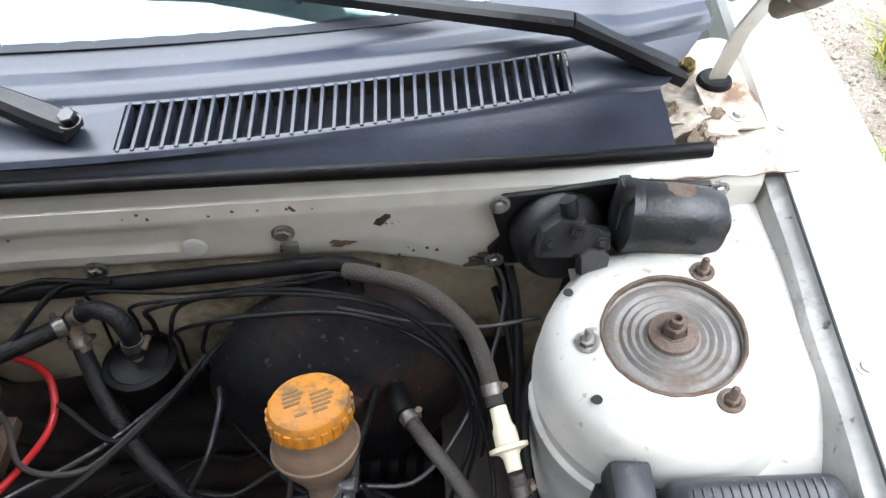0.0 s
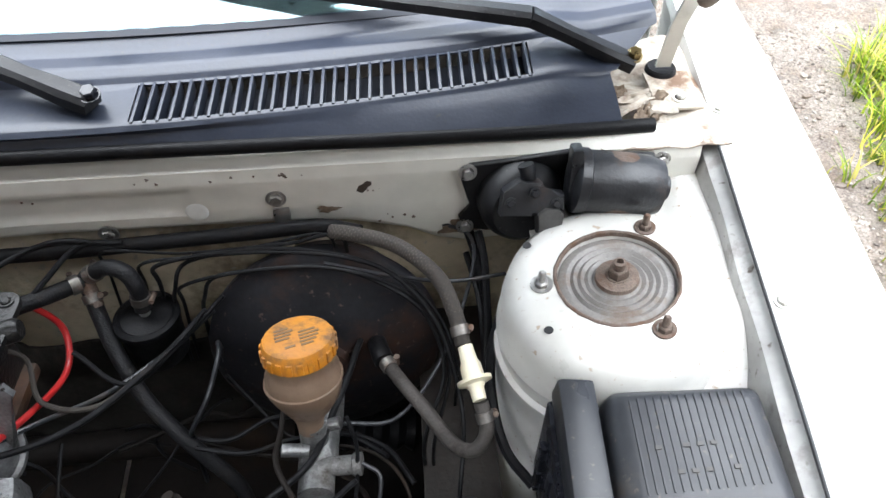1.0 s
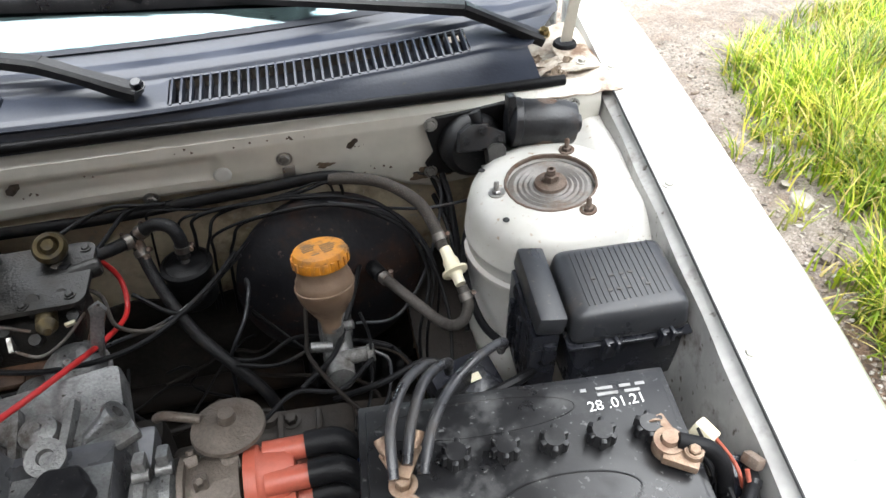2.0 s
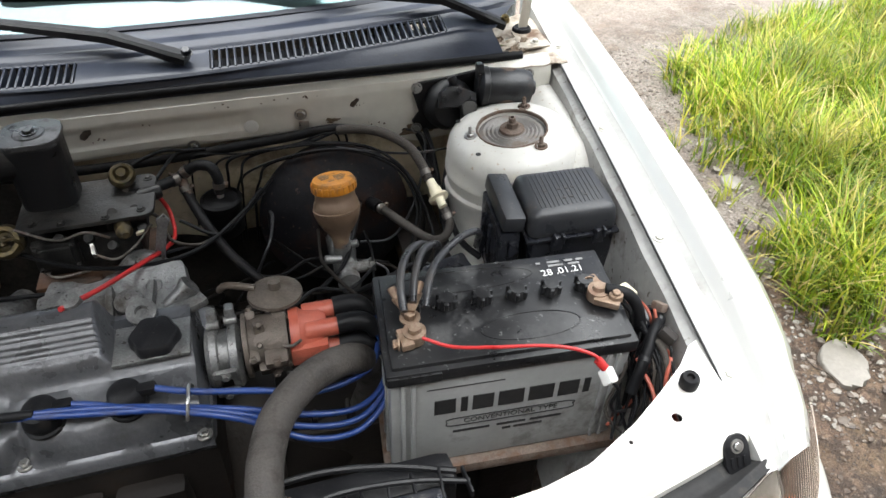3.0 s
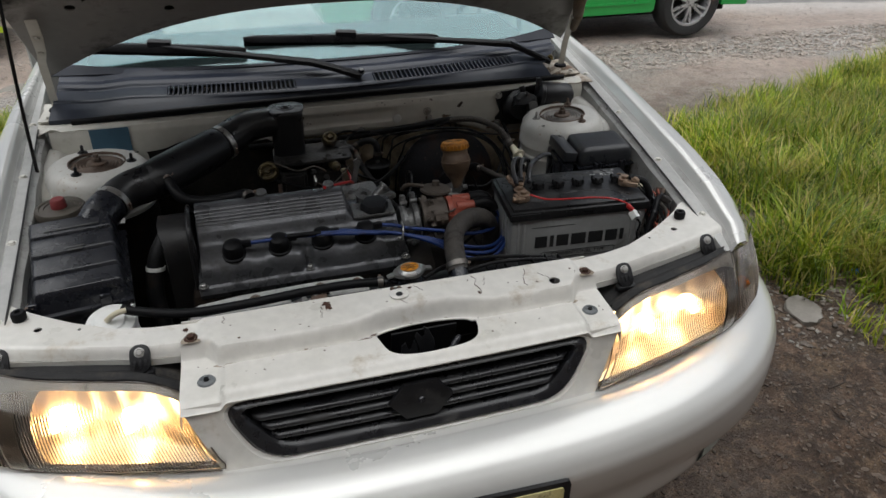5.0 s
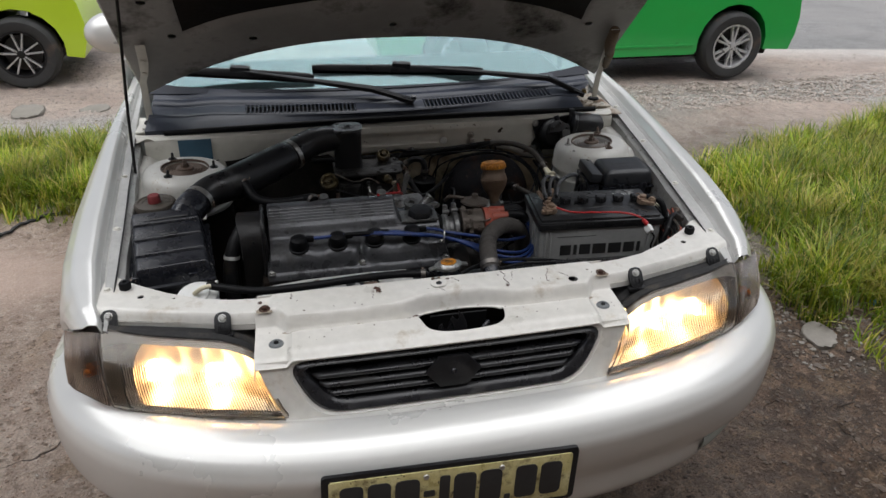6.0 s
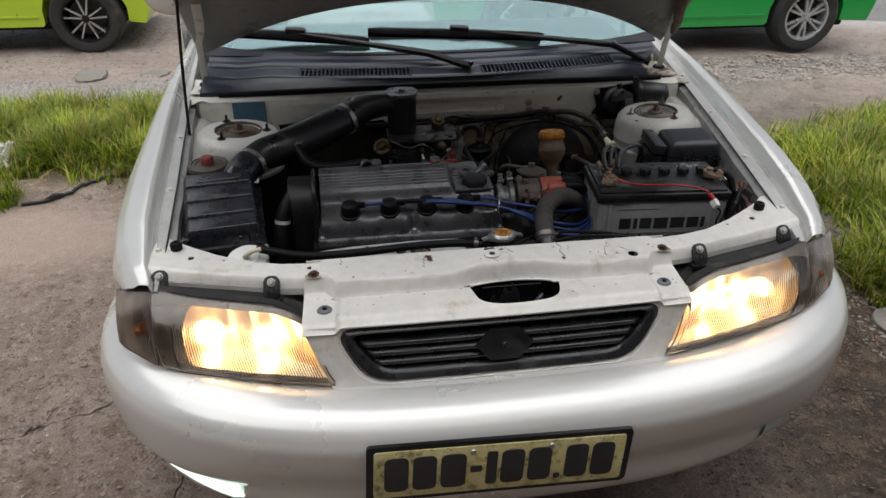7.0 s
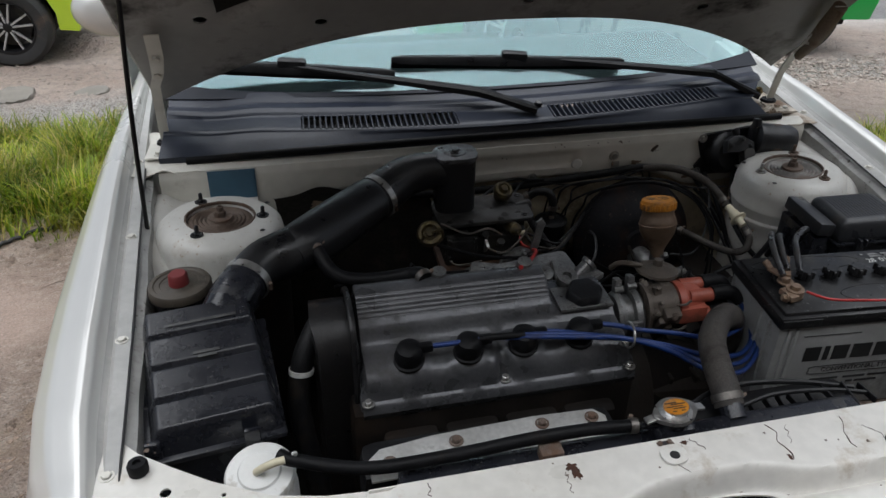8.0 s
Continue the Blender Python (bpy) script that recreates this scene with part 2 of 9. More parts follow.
M_BRAID = surface("braided_hose", (0.022, 0.018, 0.015), (0.060, 0.050, 0.041), 0.8, 0.0, 160, 0.6, 0.3)
M_ALU = surface("cast_aluminium", (0.135, 0.135, 0.135), (0.26, 0.26, 0.256), 0.40, 0.7, 35, 0.5, 0.25, (0.035, 0.028, 0.022), 0.38, 16.0, fleck=(0.03, 0.025, 0.02), fscale=140.0)
# cast aluminium darkened, with the shade behind the engine in its colour
M_CARB = surface("shaded_carburettor_casting", (0.012, 0.012, 0.012), (0.042, 0.041, 0.040), 0.40, 0.6, 35, 0.5, 0.25, (0.02, 0.017, 0.014), 0.45, 16.0)
M_COVER = surface("sooty_grey_valve_cover", (0.060, 0.061, 0.065), (0.125, 0.126, 0.134), 0.31, 0.45, 14, 0.35, 0.15, (0.03, 0.027, 0.025), 0.25, 8.0)
M_STEEL = surface("zinc_steel", (0.38, 0.37, 0.35), (0.52, 0.51, 0.49), 0.35, 0.9, 60, 0.1, 0.1, RUST, 0.12, 40.0)
M_RUSTY = surface("rusty_steel", (0.12, 0.085, 0.066), (0.21, 0.165, 0.135), 0.75, 0.3, 60, 0.5, 0.3, RUST, 0.5, 50.0)
M_INTAKE = surface("intake_rubber", (0.005, 0.005, 0.006), (0.010, 0.010, 0.011), 0.36, 0.0, 22, 0.2, 0.1, (0.030, 0.027, 0.024), 0.14, 12.0, spec=0.5)
M_DARKSTEEL = surface("black_steel", (0.009, 0.009, 0.010), (0.020, 0.019, 0.019), 0.38, 0.1, 20, 0.25, 0.1, (0.055, 0.036, 0.026), 0.22, 11.0, spec=0.4, fleck=(0.05, 0.04, 0.032), fscale=140.0)
M_DISH = surface("worn_strut_plate", (0.155, 0.145, 0.135), (0.26, 0.245, 0.23), 0.6, 0.2, 35, 0.3, 0.15, (0.14, 0.105, 0.08), 0.35, 22.0)
M_FELT = surface("dark_filler_felt", (0.016, 0.015, 0.0135), (0.036, 0.033, 0.029), 0.85, 0.0, 14, 0.5, 0.3, (0.05, 0.042, 0.034), 0.3, 9.0, spec=0.1)
M_BRIGHT = surface("bright_plated_steel", (0.50, 0.49, 0.47), (0.66, 0.65, 0.63), 0.42, 0.5, 18, 0.2, 0.15, (0.09, 0.075, 0.06), 0.22, 14.0)
M_DISHRUST = surface("rusted_strut_plate", (0.075, 0.05, 0.036), (0.15, 0.11, 0.085), 0.65, 0.2, 35, 0.3, 0.15, (0.06, 0.036, 0.024), 0.35, 22.0)
M_FUSE = surface("brown_dusty_plastic", (0.018, 0.0195, 0.023), (0.036, 0.037, 0.040), 0.38, 0.0, 10, 0.1, 0.1, (0.075, 0.063, 0.052), 0.38, 9.0, spec=0.4, fleck=(0.08, 0.07, 0.06), fscale=160.0)
M_YELLOW = surface("yellow_plastic", (0.43, 0.155, 0.007), (0.54, 0.22, 0.013), 0.5, 0.0, 30, 0.1, 0.1, (0.17, 0.095, 0.045), 0.42, 45.0)
M_TANK = surface("stained_reservoir_plastic", (0.10, 0.064, 0.041), (0.185, 0.125, 0.082), 0.42, 0.0, 18, 0.05, 0.08, (0.055, 0.032, 0.02), 0.4, 14.0)
M_IVORY = surface("ivory_plastic", (0.62, 0.56, 0.40), (0.70, 0.65, 0.50), 0.4, 0.0, 30, 0.05, 0.05)
M_RED = surface("red_cable", (0.34, 0.014, 0.014), (0.42, 0.02, 0.02), 0.4, 0.0, 40, 0.0)
M_BLUE = surface("blue_ignition_lead", (0.008, 0.026, 0.12), (0.013, 0.04, 0.17), 0.4, 0.0, 40, 0.05, 0.1, (0.03, 0.03, 0.05), 0.2, 20.0)
M_TERRA = surface("orange_distributor_cap", (0.27, 0.055, 0.032), (0.34, 0.08, 0.048), 0.5, 0.0, 30, 0.1, 0.1, (0.12, 0.05, 0.03), 0.25, 20.0)
M_GOLD = surface("gold_passivated_steel", (0.20, 0.145, 0.06), (0.29, 0.22, 0.10), 0.35, 0.9, 40, 0.1, 0.1, (0.10, 0.07, 0.04), 0.3, 25.0)
M_CASE = surface("grey_battery_case", (0.22, 0.22, 0.217), (0.30, 0.30, 0.295), 0.45, 0.0, 12, 0.1, 0.06, (0.075, 0.065, 0.058), 0.3, 9.0)
M_BATTOP = surface("black_battery_lid", (0.008, 0.008, 0.009), (0.016, 0.016, 0.017), 0.36, 0.0, 14, 0.1, 0.1, (0.06, 0.06, 0.06), 0.28, 16.0, spec=0.4, fleck=(0.10, 0.10, 0.10), fscale=150.0)
M_BRASS = surface("corroded_terminal", (0.22, 0.14, 0.085), (0.38, 0.29, 0.22), 0.5, 0.6, 80, 0.4, 0.2, (0.22, 0.13, 0.09), 0.4, 60.0)
M_INK = surface("black_print", (0.012, 0.012, 0.013), (0.02, 0.02, 0.02), 0.5, 0.0, 40, 0.0)
M_PLATE = surface("weathered_plate_paint", (0.44, 0.37, 0.145), (0.62, 0.56, 0.30), 0.36, 0.2, 24, 0.15, 0.12, (0.15, 0.115, 0.05), 0.38, 34.0, fleck=(0.06, 0.045, 0.025), fscale=120.0)
M_WHITEP = surface("white_tank_plastic", (0.66, 0.66, 0.63), (0.72, 0.72, 0.70), 0.4, 0.0, 20, 0.02, 0.03, (0.3, 0.25, 0.18), 0.1, 20.0)
M_STICK = surface("faded_blue_label", (0.035, 0.095, 0.15), (0.05, 0.125, 0.19), 0.5, 0.0, 25, 0.0)
M_TYRE = surface("tyre_rubber", (0.018, 0.018, 0.018), (0.03, 0.03, 0.03), 0.75, 0.0, 30, 0.3, 0.1, (0.09, 0.06, 0.045), 0.2, 6.0)
M_RIM = surface("alloy_rim", (0.45, 0.45, 0.46), (0.55, 0.55, 0.56), 0.35, 0.6, 20, 0.0)
M_LIME = surface("lime_car_paint", (0.40, 0.55, 0.02), (0.43, 0.58, 0.03), 0.3, 0.0, 2, 0.0, coat=0.6, rvar=0.03)
M_GREEN = surface("green_taxi_paint", (0.01, 0.30, 0.05), (0.012, 0.33, 0.06), 0.3, 0.0, 2, 0.0, coat=0.6, rvar=0.03)
# near-black grime that also carries the shade of deep gaps in its colour
M_DARKPIT = surface("black_grime_and_shade", (0.006, 0.005, 0.0045), (0.016, 0.013, 0.011), 0.7, 0.0, 12, 0.4, 0.2, (0.024, 0.016, 0.011), 0.25, 8.0, spec=0.12)


M_WING = surface("grimy_wing_paint", (0.30, 0.297, 0.285), (0.45, 0.445, 0.43), 0.40, 0.0, 8, 0.12, 0.12, (0.09, 0.072, 0.055), 0.32, 8.0, coat=0.1, fleck=(0.07, 0.055, 0.04), fscale=70.0)
M_FLANGE = surface("grey_dusty_flange", (0.33, 0.33, 0.315), (0.46, 0.455, 0.44), 0.42, 0.0, 9, 0.05, 0.08, (0.24, 0.225, 0.20), 0.08, 12.0)
M_OXID = surface("oxidised_brown_casting", (0.075, 0.06, 0.048), (0.13, 0.108, 0.09), 0.55, 0.4, 40, 0.5, 0.25, (0.05, 0.032, 0.022), 0.35, 22.0)
M_OLIVE = surface("brown_tank_lid", (0.045, 0.037, 0.028), (0.078, 0.065, 0.05), 0.5, 0.0, 25, 0.1, 0.1, (0.02, 0.016, 0.012), 0.3, 20.0)
M_MAROON = surface("maroon_cap", (0.13, 0.016, 0.018), (0.18, 0.025, 0.025), 0.45, 0.0, 25, 0.1)
M_BEZEL = surface("smoky_lamp_bezel", (0.085, 0.07, 0.058), (0.13, 0.11, 0.095), 0.3, 0.3, 20, 0.05)
M_STRIP = surface("grey_upper_bezel", (0.24, 0.225, 0.215), (0.36, 0.345, 0.33), 0.4, 0.3, 20, 0.1, 0.15, (0.15, 0.125, 0.105), 0.2, 16.0)
M_MOTOR = surface("weathered_motor_paint", (0.010, 0.0105, 0.0125), (0.022, 0.023, 0.026), 0.38, 0.1, 22, 0.3, 0.2, (0.05, 0.03, 0.021), 0.22, 20.0, spec=0.45)
M_BRACKET = surface("rust_stained_bracket", (0.13, 0.09, 0.058), (0.24, 0.18, 0.12), 0.75, 0.0, 30, 0.6, 0.3, (0.10, 0.06, 0.035), 0.4, 30.0)
M_SERVO = surface("servo_paint", (0.007, 0.007, 0.009), (0.017, 0.017, 0.020), 0.6, 0.0, 14, 0.25, 0.2, (0.04, 0.022, 0.015), 0.42, 9.0, spec=0.16, fleck=(0.07, 0.05, 0.04), fscale=120.0)
M_EARTH = surface("brown_oily_casting", (0.010, 0.008, 0.0065), (0.026, 0.019, 0.014), 0.65, 0.2, 16, 0.5, 0.3, (0.018, 0.014, 0.012), 0.45, 10.0)
M_AMBER = surface("amber_bulb", (0.75, 0.20, 0.03), (0.8, 0.25, 0.04), 0.3, 0.0, 20, 0.0)
# whitish frame paint taken down: the bonnet's underside shade is in this colour
M_HOODIN = surface("shaded_inner_bonnet_paint", (0.235, 0.23, 0.22), (0.345, 0.335, 0.32), 0.55, 0.0, 5, 0.05, 0.06, (0.03, 0.028, 0.025), 0.35, 5.0)
M_SCUTTLE = surface("flaking_rusty_paint", (0.40, 0.345, 0.275), (0.58, 0.53, 0.455), 0.7, 0.0, 12, 0.5, 0.25, (0.13, 0.08, 0.05), 0.52, 16.0)


def glass(name, tint, rough=0.0):
    m = bpy.data.materials.new(name)
    m.use_nodes = True
    p = m.node_tree.nodes["Principled BSDF"]
    p.inputs["Base Color"].default_value = (*tint, 1)
    p.inputs["Roughness"].default_value = rough
    p.inputs["Transmission Weight"].default_value = 1.0
    p.inputs["IOR"].default_value = 1.5
    return m


M_GLASS = glass("windscreen_glass", (0.55, 0.75, 0.74))


def film_glass():
    """Tinted screen with a mirror film on it."""
    nt = M_GLASS.node_tree
    n, l = nt.nodes, nt.links
    gl = n.new("ShaderNodeBsdfGlossy")
    gl.inputs["Color"].default_value, gl.inputs["Roughness"].default_value = (0.32, 0.45, 0.48, 1), 0.02
    mx = n.new("ShaderNodeMixShader")
    mx.inputs[0].default_value = 0.13
    l.new(n["Principled BSDF"].outputs[0], mx.inputs[1])
    l.new(gl.outputs[0], mx.inputs[2])
    l.new(mx.outputs[0], n["Material Output"].inputs[0])


film_glass()
M_LENS = glass("fluted_lamp_glass", (0.86, 0.80, 0.70), 0.05)
M_SMOKE = glass("smoked_lamp_lens", (0.66, 0.57, 0.50), 0.06)


def glow(name, colour, strength):
    m = bpy.data.materials.new(name)
    m.use_nodes = True
    p = m.node_tree.nodes["Principled BSDF"]
    p.inputs["Base Color"].default_value = (*colour, 1)
    p.inputs["Emission Color"].default_value = (*colour, 1)
    p.inputs["Emission Strength"].default_value = strength
    return m


M_HOUSING = surface("matte_dusty_housing", (0.020, 0.020, 0.021), (0.040, 0.039, 0.038), 0.65, 0.0, 22, 0.2, 0.15, (0.075, 0.066, 0.057), 0.35, 16.0, spec=0.15)
M_BULB = glow("lit_bulb", (1.0, 0.60, 0.25), 27.0)
M_REFLECT = surface("lamp_reflector", (0.85, 0.80, 0.70), (0.9, 0.85, 0.75), 0.38, 1.0, 10, 0.0, rvar=0.06)

# ---- ground ----
def ground_material():
    m = bpy.data.materials.new("wet_dirt_and_gravel")
    m.use_nodes = True
    nt = m.node_tree
    n, l = nt.nodes, nt.links
    p = n["Principled BSDF"]
    tc = n.new("ShaderNodeTexCoord")
    sep = n.new("ShaderNodeSeparateXYZ")
    l.new(tc.outputs["Object"], sep.inputs[0])

    def nz(scale, detail=6, rough=0.6):
        t = n.new("ShaderNodeTexNoise")
        t.inputs["Scale"].default_value, t.inputs["Detail"].default_value, t.inputs["Roughness"].default_value = scale, detail, rough
        l.new(tc.outputs["Object"], t.inputs["Vector"])
        return t.outputs["Fac"]

    def rng(src, a, b, c=0.0, d=1.0):
        r = n.new("ShaderNodeMapRange")
        for k, v in enumerate((a, b, c, d)):
            r.inputs[k + 1].default_value = v
        l.new(src, r.inputs[0])
        return r.outputs[0]

    def mix(f, a, b, blend="MIX"):
        x = n.new("ShaderNodeMix")
        x.data_type, x.blend_type = "RGBA", blend
        if isinstance(f, float):
            x.inputs[0].default_value = f
        else:
            l.new(f, x.inputs[0])
        for k, v in ((6, a), (7, b)):
            if isinstance(v, tuple):
                x.inputs[k].default_value = (*v, 1)
            else:
                l.new(v, x.inputs[k])
        return x.outputs[2]

    def math2(op, a, b):
        x = n.new("ShaderNodeMath")
        x.operation = op
        for k, v in ((0, a), (1, b)):
            if isinstance(v, (int, float)):
                x.inputs[k].default_value = v
            else:
                l.new(v, x.inputs[k])
        return x.outputs[0]

    # trodden reddish mud: grey film, ochre clay, dark crumbs doubling as ridge shade
    dirt = mix(rng(nz(2.2), 0.35, 0.65), (0.42, 0.315, 0.25), (0.60, 0.48, 0.395))
    dirt = mix(rng(nz(9, 8, 0.72), 0.44, 0.60, 0.0, 0.8), dirt, (0.40, 0.295, 0.23))
    dirt = mix(rng(nz(26, 8, 0.75), 0.50, 0.62, 0.0, 0.75), dirt, (0.70, 0.60, 0.515))
    dirt = mix(rng(nz(4.6, 7, 0.6), 0.58, 0.70, 0.0, 0.55), dirt, (0.50, 0.36, 0.22))
    dirt = mix(rng(nz(30, 8, 0.78), 0.555, 0.63, 0.0, 0.85), dirt, (0.13, 0.088, 0.06))
    dirt = mix(rng(nz(120, 5, 0.75), 0.60, 0.66, 0.0, 0.8), dirt, (0.085, 0.06, 0.045))
    # darker oily soil on one side of the yard, sky sheen paled into the other
    side = rng(math2("ADD", sep.outputs["X"], math2("MULTIPLY", nz(0.7, 5), 1.6)), 0.2, 1.9)
    soil = mix(rng(nz(9, 8, 0.7), 0.4, 0.6), (0.20, 0.128, 0.086), (0.082, 0.053, 0.036))
    soil = mix(rng(nz(4.0, 6, 0.65), 0.52, 0.64, 0.0, 0.7), soil, (0.27, 0.185, 0.11))
    soil = mix(rng(nz(5.2, 6, 0.65), 0.57, 0.66, 0.0, 0.7), soil, (0.095, 0.083, 0.075))
    soil = mix(rng(nz(60, 7, 0.75), 0.56, 0.64, 0.0, 0.75), soil, (0.36, 0.285, 0.21))
    soil = mix(rng(nz(42, 7, 0.75), 0.57, 0.63, 0.0, 0.8), soil, (0.035, 0.027, 0.022))
    # relief of the lumps painted in: dark blotches for shade, light for lit tops
    soil = mix(rng(nz(17, 9, 0.75), 0.485, 0.54, 0.0, 0.7), soil, (0.055, 0.037, 0.027))
    soil = mix(rng(nz(24, 9, 0.75), 0.555, 0.60, 0.0, 0.65), soil, (0.33, 0.22, 0.145))
    dirt = mix(rng(nz(15, 9, 0.76), 0.53, 0.58, 0.0, 0.5), dirt, (0.25, 0.175, 0.125))
    dirt = mix(side, dirt, soil)
    # worn patch of fine gravel beside the rear half of the car
    worn = math2("MULTIPLY", side, rng(math2("ADD", sep.outputs["Y"], math2("MULTIPLY", nz(1.7, 5), 0.9)), 1.45, 1.95))
    grit = mix(rng(nz(110, 4, 0.7), 0.4, 0.6), (0.22, 0.185, 0.155), (0.46, 0.40, 0.35))
    dirt = mix(math2("MULTIPLY", worn, rng(nz(6, 8, 0.7), 0.36, 0.56, 0.35, 1.0)), dirt, grit)
    vor = n.new("ShaderNodeTexVoronoi")
    vor.feature = "DISTANCE_TO_EDGE"
    vor.inputs["Scale"].default_value = 1.7
    warp = n.new("ShaderNodeVectorMath")
    warp.operation = "MULTIPLY_ADD"
    wz = n.new("ShaderNodeTexNoise")
    wz.inputs["Scale"].default_value, wz.inputs["Detail"].default_value = 3.0, 5
    l.new(tc.outputs["Object"], wz.inputs["Vector"])
    l.new(wz.outputs["Color"], warp.inputs[0])
    warp.inputs[1].default_value = (0.35, 0.35, 0.35)
    l.new(tc.outputs["Object"], warp.inputs[2])
    l.new(warp.outputs[0], vor.inputs["Vector"])
    crack = math2("MULTIPLY", rng(vor.outputs["Distance"], 0.0, 0.008, 1.0, 0.0), rng(nz(1.1, 2), 0.48, 0.56))
    dirt = mix(crack, dirt, (0.03, 0.02, 0.014))
    # pinkish mud of the lane, with a band of grey chippings along it
    lane = mix(rng(nz(1.6, 6), 0.38, 0.62), (0.47, 0.36, 0.30), (0.62, 0.51, 0.44))
    lane = mix(rng(nz(14, 8, 0.72), 0.48, 0.62, 0.0, 0.8), lane, (0.36, 0.29, 0.25))
    chips = mix(rng(nz(55, 5, 0.75), 0.42, 0.58), (0.20, 0.19, 0.175), (0.66, 0.63, 0.59))
    mid = math2("ABSOLUTE", math2("ADD", math2("SUBTRACT", sep.outputs["Y"], 4.15), math2("MULTIPLY", math2("SUBTRACT", nz(1.3, 6, 0.65), 0.5), 1.8)), 0.0)
    lane = mix(rng(mid, 0.20, 0.50, 0.8, 0.04), lane, chips)
    far = math2("ADD", sep.outputs["Y"], math2("MULTIPLY", nz(0.9), 1.6))
    far = rng(far, 3.7, 4.6)
    col = mix(far, dirt, lane)
    # tarmac road behind, with a pale washed edge
    across = math2("ADD", math2("ADD", sep.outputs["Y"], math2("MULTIPLY", sep.outputs["X"], 0.35)), math2("MULTIPLY", nz(2.6, 6, 0.7), 0.5))
    col = mix(rng(across, 7.2, 7.75, 0.0, 0.8), col, (0.66, 0.62, 0.585))
    road = rng(across, 7.88, 8.0)
    tar = mix(rng(nz(70, 5, 0.7), 0.4, 0.6), (0.22, 0.215, 0.21), (0.36, 0.35, 0.34))
    tar = mix(rng(nz(0.8, 4), 0.4, 0.6), tar, (0.34, 0.325, 0.315))
    col = mix(road, col, tar)
    dx = math2("DIVIDE", math2("ADD", sep.outputs["X"], 1.75), 0.75)
    dy = math2("DIVIDE", math2("SUBTRACT", sep.outputs["Y"], 1.95), 0.36)
    rad = math2("ADD", math2("ADD", math2("MULTIPLY", dx, dx), math2("MULTIPLY", dy, dy)), math2("MULTIPLY", nz(3.0), 0.8))
    pool = rng(rad, 0.7, 1.9, 1.0, 0.0)
    col = mix(math2("MULTIPLY", pool, 0.85), col, (0.30, 0.222, 0.18))
    fine = rng(nz(160, 3), 0.3, 0.7, 0.66, 1.25)
    x = n.new("ShaderNodeMix")
    x.data_type, x.blend_type = "RGBA", "MULTIPLY"
    x.inputs[0].default_value = 1
    l.new(col, x.inputs[6])
    l.new(fine, x.inputs[7])
    l.new(x.outputs[2], p.inputs["Base Color"])
    wet = rng(nz(1.3, 4), 0.42, 0.60, 0.80, 0.42)
    wet = math2("MULTIPLY", wet, rng(pool, 0.0, 1.0, 1.0, 0.6))
    l.new(wet, p.inputs["Roughness"])
    h = math2("ADD", math2("MULTIPLY", nz(14, 9, 0.72), 1.0), math2("MULTIPLY", nz(75, 6, 0.7), 0.45))
    h = math2("SUBTRACT", h, math2("MULTIPLY", crack, 0.5))
    h = math2("MULTIPLY", h, rng(pool, 0.0, 1.0, 1.0, 0.1))
    b = n.new("ShaderNodeBump")
    b.inputs["Strength"].default_value, b.inputs["Distance"].default_value = 1.0, 0.06
    l.new(h, b.inputs["Height"])
    l.new(b.outputs[0], p.inputs["Normal"])
    return m


def ground_height(x, y):
    h = 0.03 * noise.noise((x * 0.5, y * 0.5, 1.7)) + 0.012 * noise.noise((x * 2.1, y * 2.1, 4.0)) + 0.012 * noise.noise((x * 6, y * 6, 2.0)) + 0.009 * noise.noise((x * 15, y * 15, 5.0))
    h += 0.008 * abs(noise.noise((x * 11, y * 7, 8.0))) + 0.010 * abs(noise.noise((x * 27, y * 22, 5.0)))
    h -= 0.012 * (1 - abs(noise.noise((x * 3.1 + 0.8 * y, y * 4.3, 12.0)))) ** 14 + 0.008 * (1 - abs(noise.noise((x * 9, y * 12, 15.0)))) ** 9
    d = ((x + 1.75) / 0.8) ** 2 + ((y - 1.95) / 0.4) ** 2
    h = lerp(-0.012, h, step(0.7, 1.5, d))
    # the yard falls away towards the lane, but for the level stand of the car
    stand = step(1.35, 0.85, abs(x - 0.05)) * step(4.6, 4.0, y)
    return h - 0.055 * max(0.0, min(y, 8.0) - 1.2) * (1 - stand)


def build_ground():
    xs = [-400, -120, -40, -16, -9, -7, -5, -4] + [lerp(-3.2, 3.2, i / 360) for i in range(361)] + [4, 5, 7, 9, 16, 40, 120, 400]
    ys = [-60, -20, -8, -4, -2, -1.5] + [lerp(-1.0, 3.6, i / 260) for i in range(261)] + [3.8, 4.0, 4.2, 4.4, 4.6, 5, 5.5, 6, 7, 8, 9, 14, 30, 80, 250, 800]
    bm = bmesh.new()
    vs = [[bm.verts.new((x, y, ground_height(x, y) if abs(x) < 10 and -4 < y < 10 else -0.055 * max(0.0, min(y, 8.0) - 1.2))) for y in ys] for x in xs]
    for i in range(len(xs) - 1):
        for j in range(len(ys) - 1):
            bm.faces.new((vs[i][j], vs[i + 1][j], vs[i + 1][j + 1], vs[i][j + 1]))
    ob = new("ground", finish(bm, "ground", ground_material(), 60))
    return tagged(ob, "wet brown dirt and grey gravel ground", "ground", kind="structure")


ground = build_ground()

M_GRASS = bpy.data.materials.new("grass_blades")
M_GRASS.use_nodes = True


